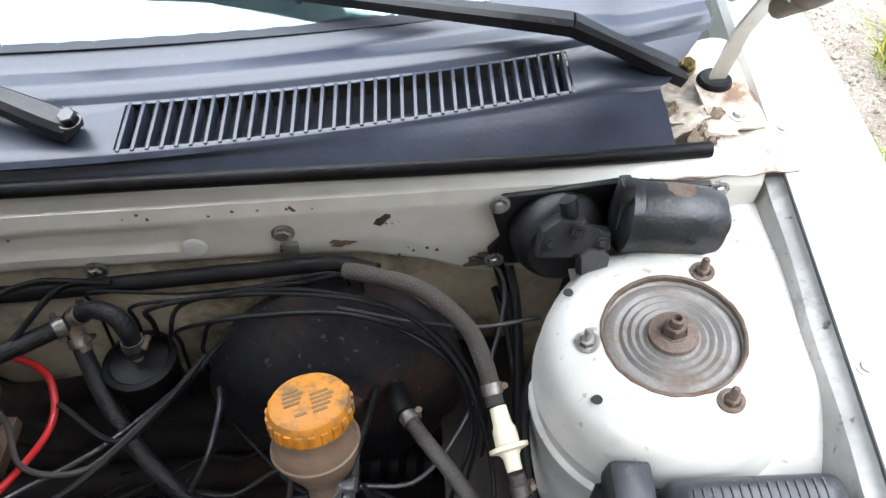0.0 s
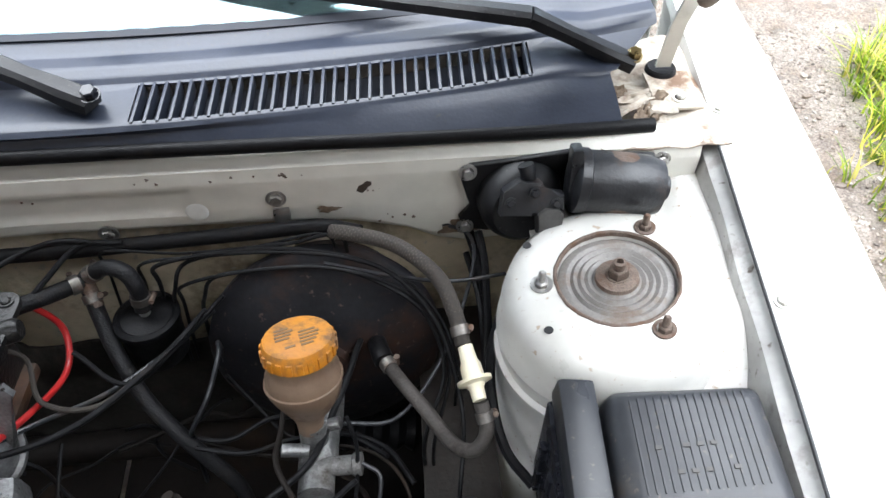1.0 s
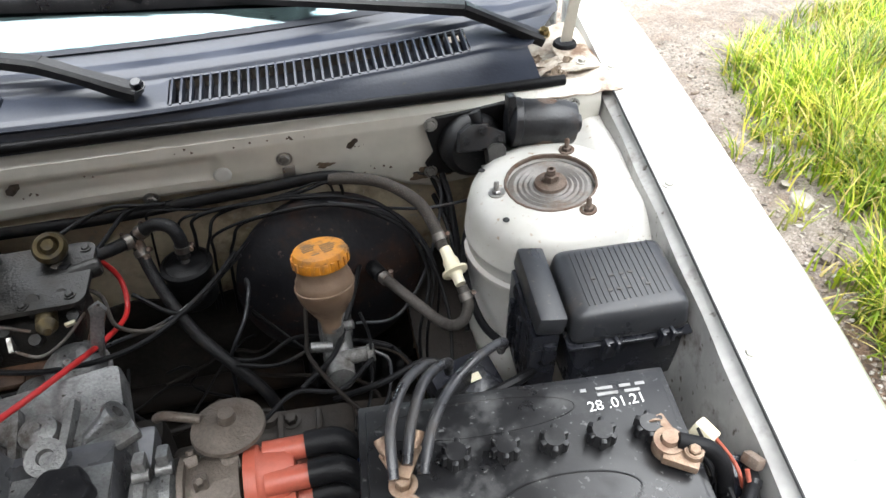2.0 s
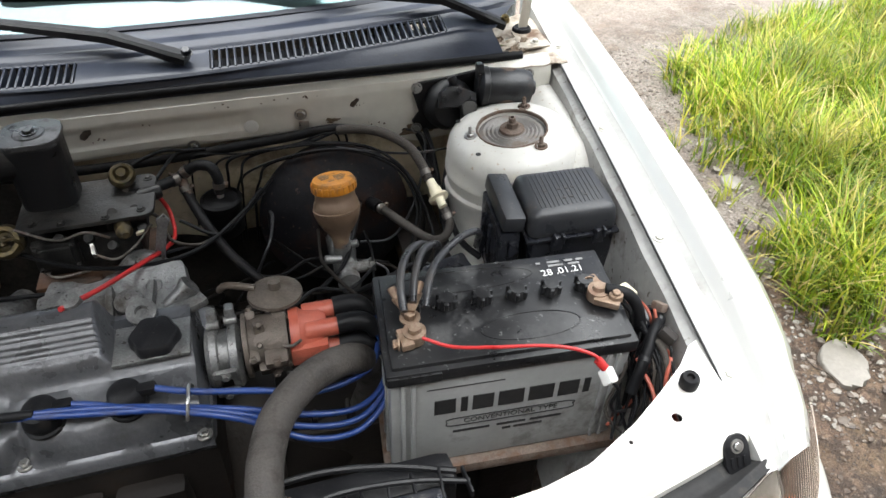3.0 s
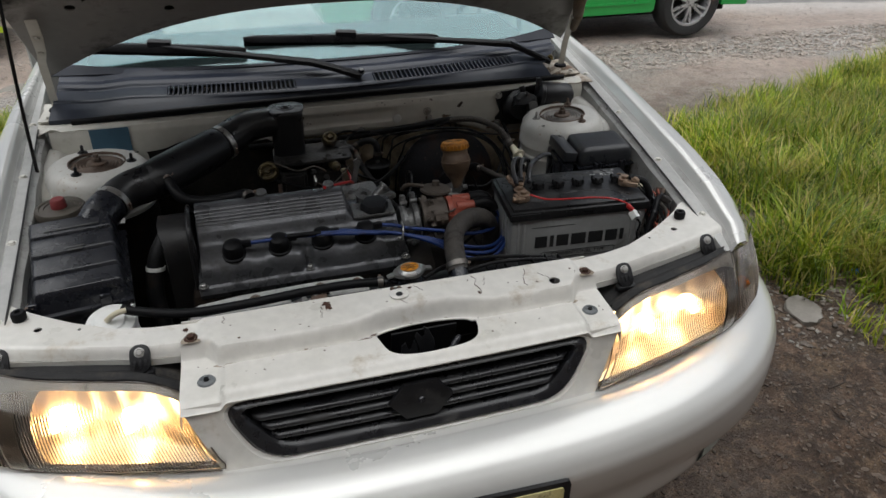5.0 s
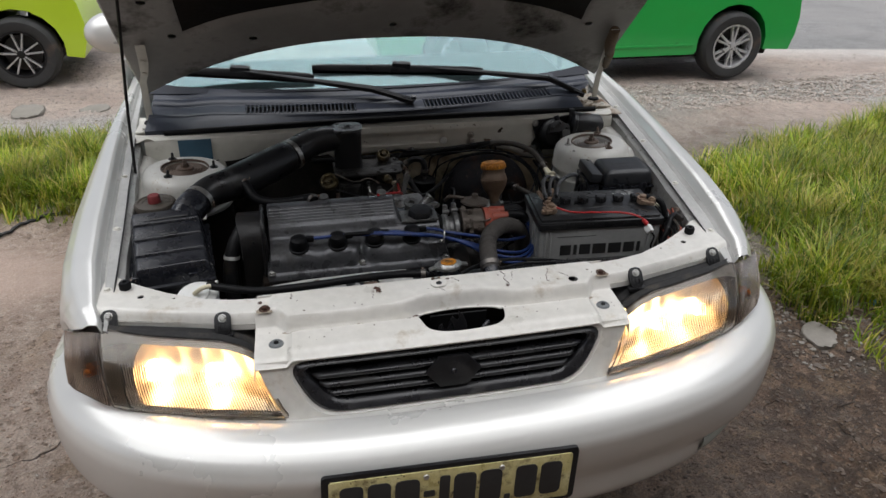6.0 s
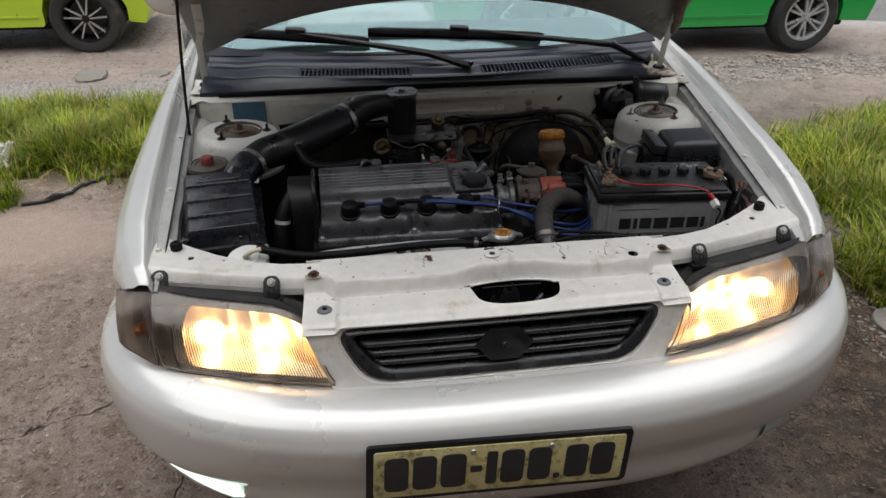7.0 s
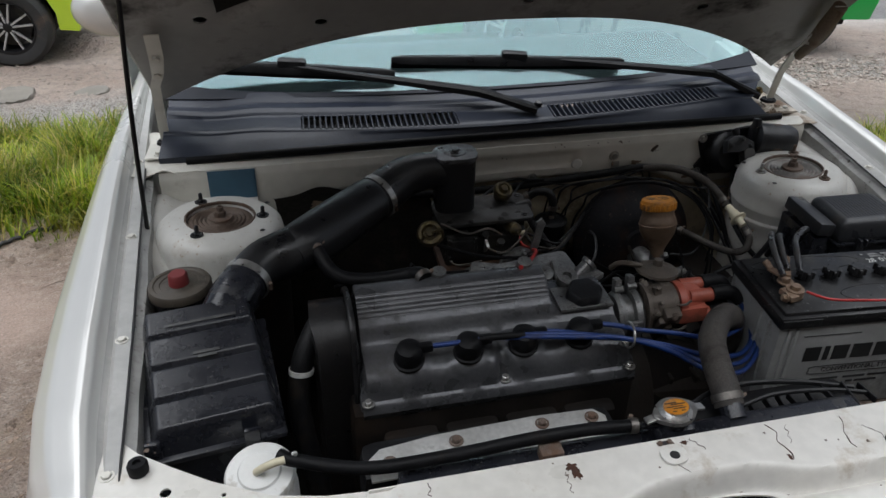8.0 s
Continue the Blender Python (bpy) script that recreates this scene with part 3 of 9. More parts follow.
def grass_material():
    nt = M_GRASS.node_tree
    n, l = nt.nodes, nt.links
    p = n["Principled BSDF"]
    g = n.new("ShaderNodeNewGeometry")
    ramp = n.new("ShaderNodeValToRGB")
    e = ramp.color_ramp.elements
    e[0].position, e[0].color = 0.0, (0.055, 0.095, 0.008, 1)
    e[1].position, e[1].color = 1.0, (0.60, 0.46, 0.21, 1)
    for pos, c in ((0.35, (0.155, 0.26, 0.008, 1)), (0.64, (0.32, 0.43, 0.014, 1)), (0.85, (0.55, 0.50, 0.075, 1))):
        k = e.new(pos)
        k.color = c
    l.new(g.outputs["Random Per Island"], ramp.inputs[0])
    tc = n.new("ShaderNodeTexCoord")
    nz = n.new("ShaderNodeTexNoise")
    nz.inputs["Scale"].default_value, nz.inputs["Detail"].default_value = 2.6, 3
    l.new(tc.outputs["Object"], nz.inputs["Vector"])
    rg = n.new("ShaderNodeMapRange")
    for k, v in enumerate((0.35, 0.65, 0.6, 1.25)):
        rg.inputs[k + 1].default_value = v
    l.new(nz.outputs["Fac"], rg.inputs[0])
    patch = n.new("ShaderNodeMix")
    patch.data_type, patch.blend_type = "RGBA", "MULTIPLY"
    patch.inputs[0].default_value = 1
    l.new(ramp.outputs[0], patch.inputs[6])
    l.new(rg.outputs[0], patch.inputs[7])
    nd = n.new("ShaderNodeTexNoise")
    nd.inputs["Scale"].default_value, nd.inputs["Detail"].default_value = 4.2, 5
    l.new(tc.outputs["Object"], nd.inputs["Vector"])
    rd = n.new("ShaderNodeMapRange")
    for k, v in enumerate((0.52, 0.72, 0.0, 0.5)):
        rd.inputs[k + 1].default_value = v
    l.new(nd.outputs["Fac"], rd.inputs[0])
    dry = n.new("ShaderNodeMix")
    dry.data_type = "RGBA"
    l.new(rd.outputs[0], dry.inputs[0])
    l.new(patch.outputs[2], dry.inputs[6])
    dry.inputs[7].default_value = (0.50, 0.40, 0.10, 1)
    patch = dry
    l.new(patch.outputs[2], p.inputs["Base Color"])
    p.inputs["Roughness"].default_value = 0.5
    p.inputs["Subsurface Weight"].default_value = 0.0
    tr = n.new("ShaderNodeBsdfTranslucent")
    l.new(patch.outputs[2], tr.inputs[0])
    mx = n.new("ShaderNodeMixShader")
    mx.inputs[0].default_value = 0.4
    l.new(p.outputs[0], mx.inputs[1])
    l.new(tr.outputs[0], mx.inputs[2])
    l.new(mx.outputs[0], n["Material Output"].inputs[0])


grass_material()


def grass(name, inside, box4, count, tall, label, seed):
    """Bent tapering blades, in tufts, where inside(x, y) gives more than chance."""
    rnd = random.Random(seed)
    verts, faces = [], []
    x0, x1, y0, y1 = box4
    made = 0
    while made < count:
        cx, cy = rnd.uniform(x0, x1), rnd.uniform(y0, y1)
        d = inside(cx, cy)
        if d <= 0 or rnd.random() > d:
            made += 0.2
            continue
        clump = rnd.randint(6, 20)
        lean = rnd.uniform(0, 6.283)
        for _ in range(clump):
            made += 1
            x, y = cx + rnd.gauss(0, 0.022), cy + rnd.gauss(0, 0.022)
            h = tall * rnd.uniform(0.25, 1.2) * (0.45 + 0.55 * min(1, d * 1.3))
            a = lean + rnd.gauss(0, 1.0)
            w = rnd.uniform(0.0016, 0.0042)
            out = h * rnd.uniform(0.2, 1.1)
            dx, dy = math.cos(a), math.sin(a)
            px, py = -dy * w, dx * w
            z = ground_height(x, y) - 0.01
            b = len(verts)
            for t, ww in ((0, 1.0), (0.4, 0.9), (0.75, 0.6)):
                cxn, cyn = x + dx * out * t * t, y + dy * out * t * t
                zz = z + h * (t - 0.28 * t * t * out / h)
                verts += [(cxn - px * ww, cyn - py * ww, zz), (cxn + px * ww, cyn + py * ww, zz)]
            verts.append((x + dx * out, y + dy * out, z + h * (1 - 0.28 * out / h)))
            faces += [(b, b + 1, b + 3, b + 2), (b + 2, b + 3, b + 5, b + 4), (b + 4, b + 5, b + 6)]
    me = bpy.data.meshes.new(name)
    me.from_pydata(verts, [], faces)
    me.materials.append(M_GRASS)
    me.polygons.foreach_set("use_smooth", [True] * len(me.polygons))
    return tagged(new(name, me), label, "grass", kind="stuff")


def right_verge(x, y):
    n1 = noise.noise((x * 1.3, y * 1.3, 9.0)) * 0.25
    edge = 1.46 + 0.27 * (y - 0.9) + n1 * 0.9 if y > 0.9 else 1.46 + 0.35 * (0.9 - y) + n1 * 0.9
    back = 2.66 + 0.42 * (x - 2.2) + n1
    d = min((x - edge) * 3.0, (back - y) * 2.5, (y - 0.52 - n1) * 3)
    gap = step(-0.40, 0.12, noise.noise((x * 3.1, y * 3.1, 17.0)) + 0.35 * noise.noise((x * 9, y * 9, 7.0)))
    return min(1.0, d) * (0.85 + n1) * (0.16 + 0.84 * gap)


def left_verge(x, y):
    n1 = noise.noise((x * 1.3, y * 1.3, 3.0)) * 0.25
    d = min((-1.02 - x + n1 * 0.4) * 3.0, (3.95 + n1 - y) * 1.6, (y - 2.45 + 0.10 * (x + 1.5) - n1 * 0.5) * 3.0)
    gap = step(-0.35, 0.18, noise.noise((x * 3.4, y * 3.4, 21.0)) + 0.35 * noise.noise((x * 9, y * 9, 2.0)))
    return min(1.0, d) * (0.75 + n1) * (0.12 + 0.88 * gap)


grass("grass_verge", right_verge, (1.3, 6.0, 0.2, 3.4), 92000, 0.235, "tall wild grass, bright green with dry yellow blades", 3)
grass("grass_verge", left_verge, (-6.0, -0.95, 2.0, 4.4), 68000, 0.235, "low wild grass beside a muddy puddle", 4)
grass("grass_tuft", lambda x, y: 1.0 if math.hypot(x + 1.80, y - 2.36) < 0.07 else 0.0, (-1.9, -1.7, 2.26, 2.46), 170, 0.17, "small green grass tuft at the puddle", 5)


# ---- stones ----
M_STONE = bpy.data.materials.new("mixed_pebbles")
M_STONE.use_nodes = True


def stone_material():
    nt = M_STONE.node_tree
    n, l = nt.nodes, nt.links
    p = n["Principled BSDF"]
    g = n.new("ShaderNodeNewGeometry")
    ramp = n.new("ShaderNodeValToRGB")
    e = ramp.color_ramp.elements
    e[0].position, e[0].color = 0.0, (0.05, 0.038, 0.03, 1)
    e[1].position, e[1].color = 1.0, (0.27, 0.25, 0.225, 1)
    for pos, c in ((0.45, (0.12, 0.09, 0.068, 1)), (0.8, (0.17, 0.15, 0.125, 1)), (0.95, (0.23, 0.21, 0.185, 1))):
        k = e.new(pos)
        k.color = c
    l.new(g.outputs["Random Per Island"], ramp.inputs[0])
    l.new(ramp.outputs[0], p.inputs["Base Color"])
    p.inputs["Roughness"].default_value = 0.6


stone_material()


def stones(name, spots, label, seed, mat=M_STONE, flat=1.0):
    """spots: rows of x0, x1, y0, y1, count, least and greatest radius."""
    rnd = random.Random(seed)
    ico = bmesh.new()
    bmesh.ops.create_icosphere(ico, subdivisions=1, radius=1)
    shape = [v.co.copy() for v in ico.verts]
    tris = [[v.index for v in f.verts] for f in ico.faces]
    ico.free()
    verts, faces = [], []
    for x0, x1, y0, y1, count, r0, r1 in spots:
        for _ in range(count):
            x, y = rnd.uniform(x0, x1), rnd.uniform(y0, y1)
            r = r0 + (r1 - r0) * rnd.random() ** 3
            a = rnd.uniform(0, 6.283)
            sx, sy, sz = r * rnd.uniform(0.7, 1.4), r * rnd.uniform(0.6, 1.1), flat * r * rnd.uniform(0.35, 0.75)
            z = ground_height(x, y) + sz * 0.2
            b = len(verts)
            for c in shape:
                j = rnd.uniform(0.8, 1.15)
                px, py = c.x * sx * j, c.y * sy * j
                verts.append((x + px * math.cos(a) - py * math.sin(a), y + px * math.sin(a) + py * math.cos(a), z + c.z * sz * j))
            faces += [tuple(b + i for i in t) for t in tris]
    me = bpy.data.meshes.new(name)
    me.from_pydata(verts, [], faces)
    me.materials.append(mat)
    return tagged(new(name, me), label, "gravel", kind="stuff")


stones("gravel", [(1.40, 1.95, 0.58, 0.98, 900, 0.003, 0.013), (1.25, 1.70, 0.80, 1.25, 420, 0.003, 0.012), (1.0, 2.3, 0.0, 0.9, 260, 0.0015, 0.006), (0.9, 2.6, 1.0, 2.8, 9000, 0.002, 0.010), (1.3, 2.6, 1.2, 2.8, 260, 0.006, 0.020)], "small pale and brown pebbles on the dirt", 5)
stones("gravel", [(1.2, 5.6, 3.75, 4.55, 6500, 0.006, 0.020), (1.6, 6.0, 2.9, 5.4, 1200, 0.004, 0.012), (-4.5, -0.9, 4.0, 6.6, 3600, 0.004, 0.013), (-3.0, -0.9, -0.6, 1.6, 500, 0.002, 0.008)], "grey crushed gravel on the lane", 6, surface("pale_lane_gravel", (0.24, 0.20, 0.17), (0.50, 0.44, 0.385), 0.75, 0.0, 30, 0.3, 0.2, (0.14, 0.115, 0.095), 0.3, 14.0))


def flat_stone(at, r, h, mat, name, label, category, seed):
    rnd = random.Random(seed)
    out = [(r * (1 + rnd.uniform(-0.14, 0.10)) * math.cos(2 * math.pi * k / 18), 0.8 * r * (1 + rnd.uniform(-0.12, 0.10)) * math.sin(2 * math.pi * k / 18)) for k in range(18)]
    t = thing(name, (at[0], at[1], 0), label, category, car=False)
    part(name + "_body", prism(out, h, pose(at[0], at[1], ground_height(*at) - 0.004, 3, -3, rnd.uniform(0, 90)), h * 0.4), mat, t, car=False)


M_SLAB = surface("weathered_stone", (0.15, 0.135, 0.115), (0.235, 0.215, 0.19), 0.7, 0.0, 14, 0.3, 0.1)
M_SCRAP = surface("pale_plastic_scrap", (0.5, 0.5, 0.48), (0.6, 0.6, 0.58), 0.5, 0.0, 20, 0.1)
M_SCRAPB = surface("blue_plastic_scrap", (0.08, 0.25, 0.55), (0.1, 0.3, 0.6), 0.45, 0.0, 20, 0.1)
for k, (x, y, r, h) in enumerate(((1.555, 0.80, 0.075, 0.02), (1.30, 1.25, 0.05, 0.02), (1.98, 1.95, 0.05, 0.02), (1.78, 1.62, 0.045, 0.02), (-2.00, 4.63, 0.14, 0.04), (-1.56, 4.66, 0.11, 0.03))):
    flat_stone((x, y), r, h, M_SLAB, "flat_stone", "flat grey-brown stone lying in the dirt", "stone", k)
for k, (x, y, r, m) in enumerate(((2.10, 2.18, 0.045, M_SCRAP), (2.05, 2.06, 0.035, M_SCRAP), (2.0, 2.14, 0.03, M_SCRAPB), (1.92, 0.95, 0.02, M_SCRAPB))):
    flat_stone((x, y), r, 0.012, m, "litter", "crumpled scrap of " + ("blue" if m is M_SCRAPB else "pale") + " plastic litter on the ground", "litter", 20 + k)

# unseen house wall added behind the camera to block low sky light
wall = new("light_block_south", finish(box((24, 0.25, 7.6), (0, -4.4, 3.75)), "light_block_south", surface("plastered_wall", (0.13, 0.112, 0.095), (0.18, 0.16, 0.14), 0.85, 0.0, 2, 0.2, 0.1, (0.10, 0.085, 0.07), 0.3, 1.5), 0))
tagged(wall, "unseen plastered wall added to block low sky light", "wall", kind="structure")


# crumbs and clods of the same dirt, twigs, and a cable end by the puddle
M_CLOD = surface("dirt_clod", (0.15, 0.10, 0.072), (0.34, 0.25, 0.19), 0.85, 0.0, 14, 0.5, 0.3, (0.07, 0.045, 0.032), 0.35, 20.0)
stones("dirt_clods", [(-2.6, -0.7, -0.7, 1.4, 12000, 0.0012, 0.009), (-2.2, -0.6, -0.6, 1.2, 260, 0.004, 0.020), (-0.8, 0.3, -0.9, 0.1, 400, 0.002, 0.010)], "crumbled brown dirt clods on the yard", 12, M_CLOD, 0.6)
stones("dirt_clods", [(0.6, 2.4, -0.8, 0.9, 11000, 0.0015, 0.009), (0.8, 2.2, -0.6, 0.6, 420, 0.005, 0.018)], "dark damp soil clods on the yard", 13, surface("dark_soil_clod", (0.06, 0.042, 0.032), (0.15, 0.11, 0.082), 0.85, 0.0, 14, 0.5, 0.3, (0.03, 0.022, 0.017), 0.35, 20.0), 0.6)
M_TWIG = surface("dark_wet_twig", (0.035, 0.024, 0.017), (0.06, 0.042, 0.03), 0.8, 0.0, 40, 0.4, 0.2)


def twig(x, y, ln, a, r, seed):
    rnd = random.Random(seed)
    pts = []
    for k in range(5):
        d = (k / 4 - 0.5) * ln
        px, py = x + d * math.cos(a) + rnd.uniform(-0.1, 0.1) * ln, y + d * math.sin(a) + rnd.uniform(-0.1, 0.1) * ln
        pts.append((px, py, ground_height(px, py) + r + 0.002))
    t = thing("twig", (x, y, 0), "thin dark wet twig on the dirt", "twig", "twigs on the yard", car=False)
    part("stick", tube(pts, [r, r, r * 0.9, r * 0.7, r * 0.4], 6, 3), M_TWIG, t, car=False)


rnd = random.Random(44)
for k in range(34):
    left = k % 3 != 0
    twig(rnd.uniform(-2.3, -0.95) if left else rnd.uniform(1.05, 1.9), rnd.uniform(-0.5, 1.6) if left else rnd.uniform(-0.5, 1.0), rnd.uniform(0.03, 0.13), rnd.uniform(0, 3.1), rnd.uniform(0.0012, 0.003), 60 + k)


def yard_cable():
    t = thing("cable_end", (-1.56, 2.38, 0), "black torn cable end lying on wet mud by the grass", "cable", car=False)
    run = spline([(-1.735, 2.312, 0), (-1.642, 2.330, 0), (-1.556, 2.380, 0), (-1.500, 2.462, 0), (-1.409, 2.540, 0), (-1.33, 2.60, 0)], 6)
    part("sheath", tube([(p.x, p.y, ground_height(p.x, p.y) + 0.010) for p in run], 0.008, 10, 2), M_INK, t, car=False)
    part("frayed_end", tube([(-1.64, 2.335, ground_height(-1.64, 2.335) + 0.014), (-1.60, 2.350, ground_height(-1.60, 2.350) + 0.022), (-1.565, 2.372, ground_height(-1.565, 2.372) + 0.016)], [0.004, 0.013, 0.006], 8, 4), M_INK, t, car=False)


yard_cable()


def litter_bag():
    t = thing("plastic_bag", (-1.95, 2.74, 0), "crumpled white plastic bag in the grass edge", "bag", car=False)

    def skin(u, v):
        a, e = u * 2 * math.pi, v * math.pi * 0.56
        d = Vector((math.cos(a) * math.sin(e), math.sin(a) * math.sin(e), math.cos(e)))
        r = 0.085 * (1 + 0.55 * noise.noise(d * 2.3) + 0.30 * abs(noise.noise(d * 6.0)))
        return (-1.95 + d.x * r, 2.74 + d.y * r, ground_height(-1.95, 2.74) + 0.012 + 1.25 * d.z * r)
    part("film", grid(skin, 48, 26), M_SCRAP, t, car=False, smooth=25)


litter_bag()

# ---- the car's body ----
car = thing("car", (0, 1.9, 0.0), "white saloon car with its bonnet propped open and headlights lit", "car")


def sweep_front(t, half=0.866, depth=0.50, back=0.45):
    """Plan line of the nose, from one side (t=0) round to the other (t=1)."""
    a = lerp(-math.pi / 2, math.pi / 2, t)
    s, c = math.sin(a), math.cos(a)
    return math.copysign(half * abs(s) ** (2 / 2.9), s) + 0.032, back - depth * abs(c)


BUMPER = [(0.165, 0.590), (0.115, 0.596), (0.100, 0.606), (0.076, 0.608), (0.038, 0.598), (0.012, 0.576), (0.0, 0.548), (0.005, 0.512), (0.014, 0.474), (0.028, 0.440),
          (0.037, 0.416), (0.042, 0.394), (0.048, 0.350), (0.062, 0.318), (0.092, 0.304), (0.140, 0.300)]

# towards the corners the bulge runs lower and steps in above the valance
CORNER = BUMPER[:7] + [(-0.002, 0.512), (0.0, 0.474), (0.005, 0.440), (0.015, 0.418), (0.034, 0.404), (0.042, 0.370), (0.050, 0.330), (0.080, 0.308), (0.140, 0.300)]


def bumper_profile(v, w):
    k = v * (len(BUMPER) - 1)
    i = min(int(k), len(BUMPER) - 2)
    a, b = [[lerp(rows[i][j], rows[i + 1][j], k - i) for j in (0, 1)] for rows in (BUMPER, CORNER)]
    return lerp(a[0], b[0], w), lerp(a[1], b[1], w)


def bumper_at(t, v):
    x, y = sweep_front(t)
    a = lerp(-math.pi / 2, math.pi / 2, t)
    off, z = bumper_profile(v, step(0.35, 0.75, abs(math.sin(a))))
    nx, ny = math.sin(a), -math.cos(a) * 1.3
    ln = math.hypot(nx, ny)
    return (x - nx / ln * off, y - ny / ln * off, z)


def build_bumper():
    bm = grid(lambda u, v: bumper_at(u, v), 96, 42, 0.003)
    bumper = part("bumper", bm, M_PAINT, car, "white painted plastic front bumper")
    # sides run back to the wheel arches
    for s in (-1, 1):
        def side(u, v):
            off, z = bumper_profile(v, 1.0)
            return (s * (0.866 - off) + 0.032, 0.449 + 0.10 * u, z)
        part("bumper_side", grid(side, 4, 42, 0.003), M_PAINT, bumper)
    return bumper


bumper = build_bumper()


def top_height(x, y):
    """The slam panel over the radiator: a raised rear plateau, a step, and a nose that rolls over."""
    dip = math.exp(-((x - 0.03) / 0.105) ** 4)
    edge = 0.207 + 0.026 * dip
    side = step(0.30, 0.325, abs(x))
    edge = lerp(edge, 0.262, side * step(0.30, 0.34, abs(x)) * 0.6)
    up = step(edge - 0.016, edge, y)
    low = 0.7245 - 0.03 * max(0.0, 0.205 - y) - 0.012 * step(0.135, 0.108, y) ** 2
    # flat pads at both ends carry the clips; a rounded lip stands before the grille between them
    low += 0.013 * step(0.316, 0.303, abs(x)) * step(0.20, 0.178, y) - 0.004
    z = lerp(low, 0.757 - 0.02 * (0.285 - y), up)
    z -= 0.006 * step(0.335, 0.350, abs(x)) * up
    return z


def build_slam_panel():
    def fn(u, v):
        x = lerp(-0.374, 0.374, u)
        y = lerp(0.103 + 0.05 * x * x, 0.286, v)
        return (x, y, top_height(x, y) - 0.0025)
    bm = grid(fn, 180, 76, -0.0025)
    ob = part("slam_panel", bm, M_TIE, car, "white upper radiator panel with chipped paint and rust cracks")
    rim = spline([(-0.052, 0.203, 0), (-0.057, 0.188, 0), (-0.052, 0.166, 0), (-0.042, 0.141, 0), (-0.020, 0.128, 0), (0.02, 0.124, 0), (0.080, 0.127, 0), (0.106, 0.137, 0), (0.117, 0.158, 0), (0.119, 0.186, 0), (0.110, 0.203, 0), (0.075, 0.212, 0), (0.03, 0.2155, 0), (-0.015, 0.212, 0)], 5, True)
    hole = prism([(p.x, p.y) for p in rim], 0.2, pose(0, 0, 0.62))
    tool = [hole, lathe([(0, 0), (0.0105, 0), (0.0105, 0.2), (0, 0.2)], (0.285, 0.224, 0.66), seg=20),
            lathe([(0, 0), (0.006, 0), (0.006, 0.2), (0, 0.2)], (-0.002, 0.262, 0.66), seg=12)]
    cut(ob, tool)
    # rear flange folded down
    part("panel_flange", grid(lambda u, v: (lerp(-0.372, 0.372, u), 0.286 + 0.002 * v, 0.756 - 0.03 * v), 20, 2, 0.002), M_TIE, ob)
    for sd in (-1, 1):
        def side_skin(u, v):
            x = sd * 0.374
            y = lerp(0.113, 0.286, u)
            return (x + sd * (0.001 + 0.003 * v), y, top_height(x, y) - 0.030 * v)
        part("panel_side", grid(side_skin, 24, 3, 0.002), M_TIE, ob)
    tab = prism(rounded(0.034, 0.030, 0.014, 6), 0.003, pose(-0.002, 0.258, 0.7575, 0, 0, 4), 0.001)
    part("latch_tab", tab, M_TIE, ob)
    for dx in (-0.007, 0.006):
        part("tab_rivet", lathe([(0, 0.003), (0.003, 0.003), (0.0042, 0)], (-0.004 + dx, 0.279, 0.7572), seg=10), M_RUSTY, ob)
    part("tab_hole", lathe([(0, 0.0006), (0.006, 0.0006), (0.0065, 0)], (-0.002, 0.256, 0.7607), seg=16), M_INK, ob)
    part("slot", box((0.016, 0.006, 0.0012), (-0.004, 0.279, 0.7575), 0.0004), M_INK, ob)
    rnd = random.Random(2)
    for cx, cy, ln, wide in ((0.137, 0.281, 0.057, 0.0011), (0.242, 0.274, 0.050, 0.0011), (-0.005, 0.246, 0.028, 0.0007), (0.03, 0.280, 0.02, 0.0008), (-0.304, 0.281, 0.02, 0.0009), (-0.140, 0.262, 0.03, 0.0007), (0.165, 0.276, 0.03, 0.0006), (0.262, 0.255, 0.025, 0.0006)):
        pts, x, y = [], cx, cy
        for k in range(9):
            pts.append((x, y, top_height(x, y) + 0.0003))
            x += rnd.uniform(-0.0045, 0.0045)
            y -= ln / 8
        part("paint_crack", tube(pts, [wide * rnd.uniform(0.3, 0.8) for k in range(9)], 5, 2), M_RUST_EDGE, ob)
    chips = bmesh.new()
    for k in range(46):
        x, y = rnd.uniform(-0.36, 0.36), rnd.uniform(0.14, 0.28)
        r = rnd.uniform(0.0006, 0.0022)
        if abs(x - 0.03) < 0.10 and y < 0.215:
            continue
        z = top_height(x, y)
        lathe([(0, 0.0005), (r, 0.0004), (r * 1.1, 0)], (x, y, z), ((top_height(x - 0.003, y) - top_height(x + 0.003, y)) / 0.006, (top_height(x, y - 0.003) - top_height(x, y + 0.003)) / 0.006, 1), 7, chips, wob=lambda a, h: 0.3 * math.sin(3 * a + k))
    tagged(part("paint_chips", chips, M_RUSTY, ob), kind="stuff")
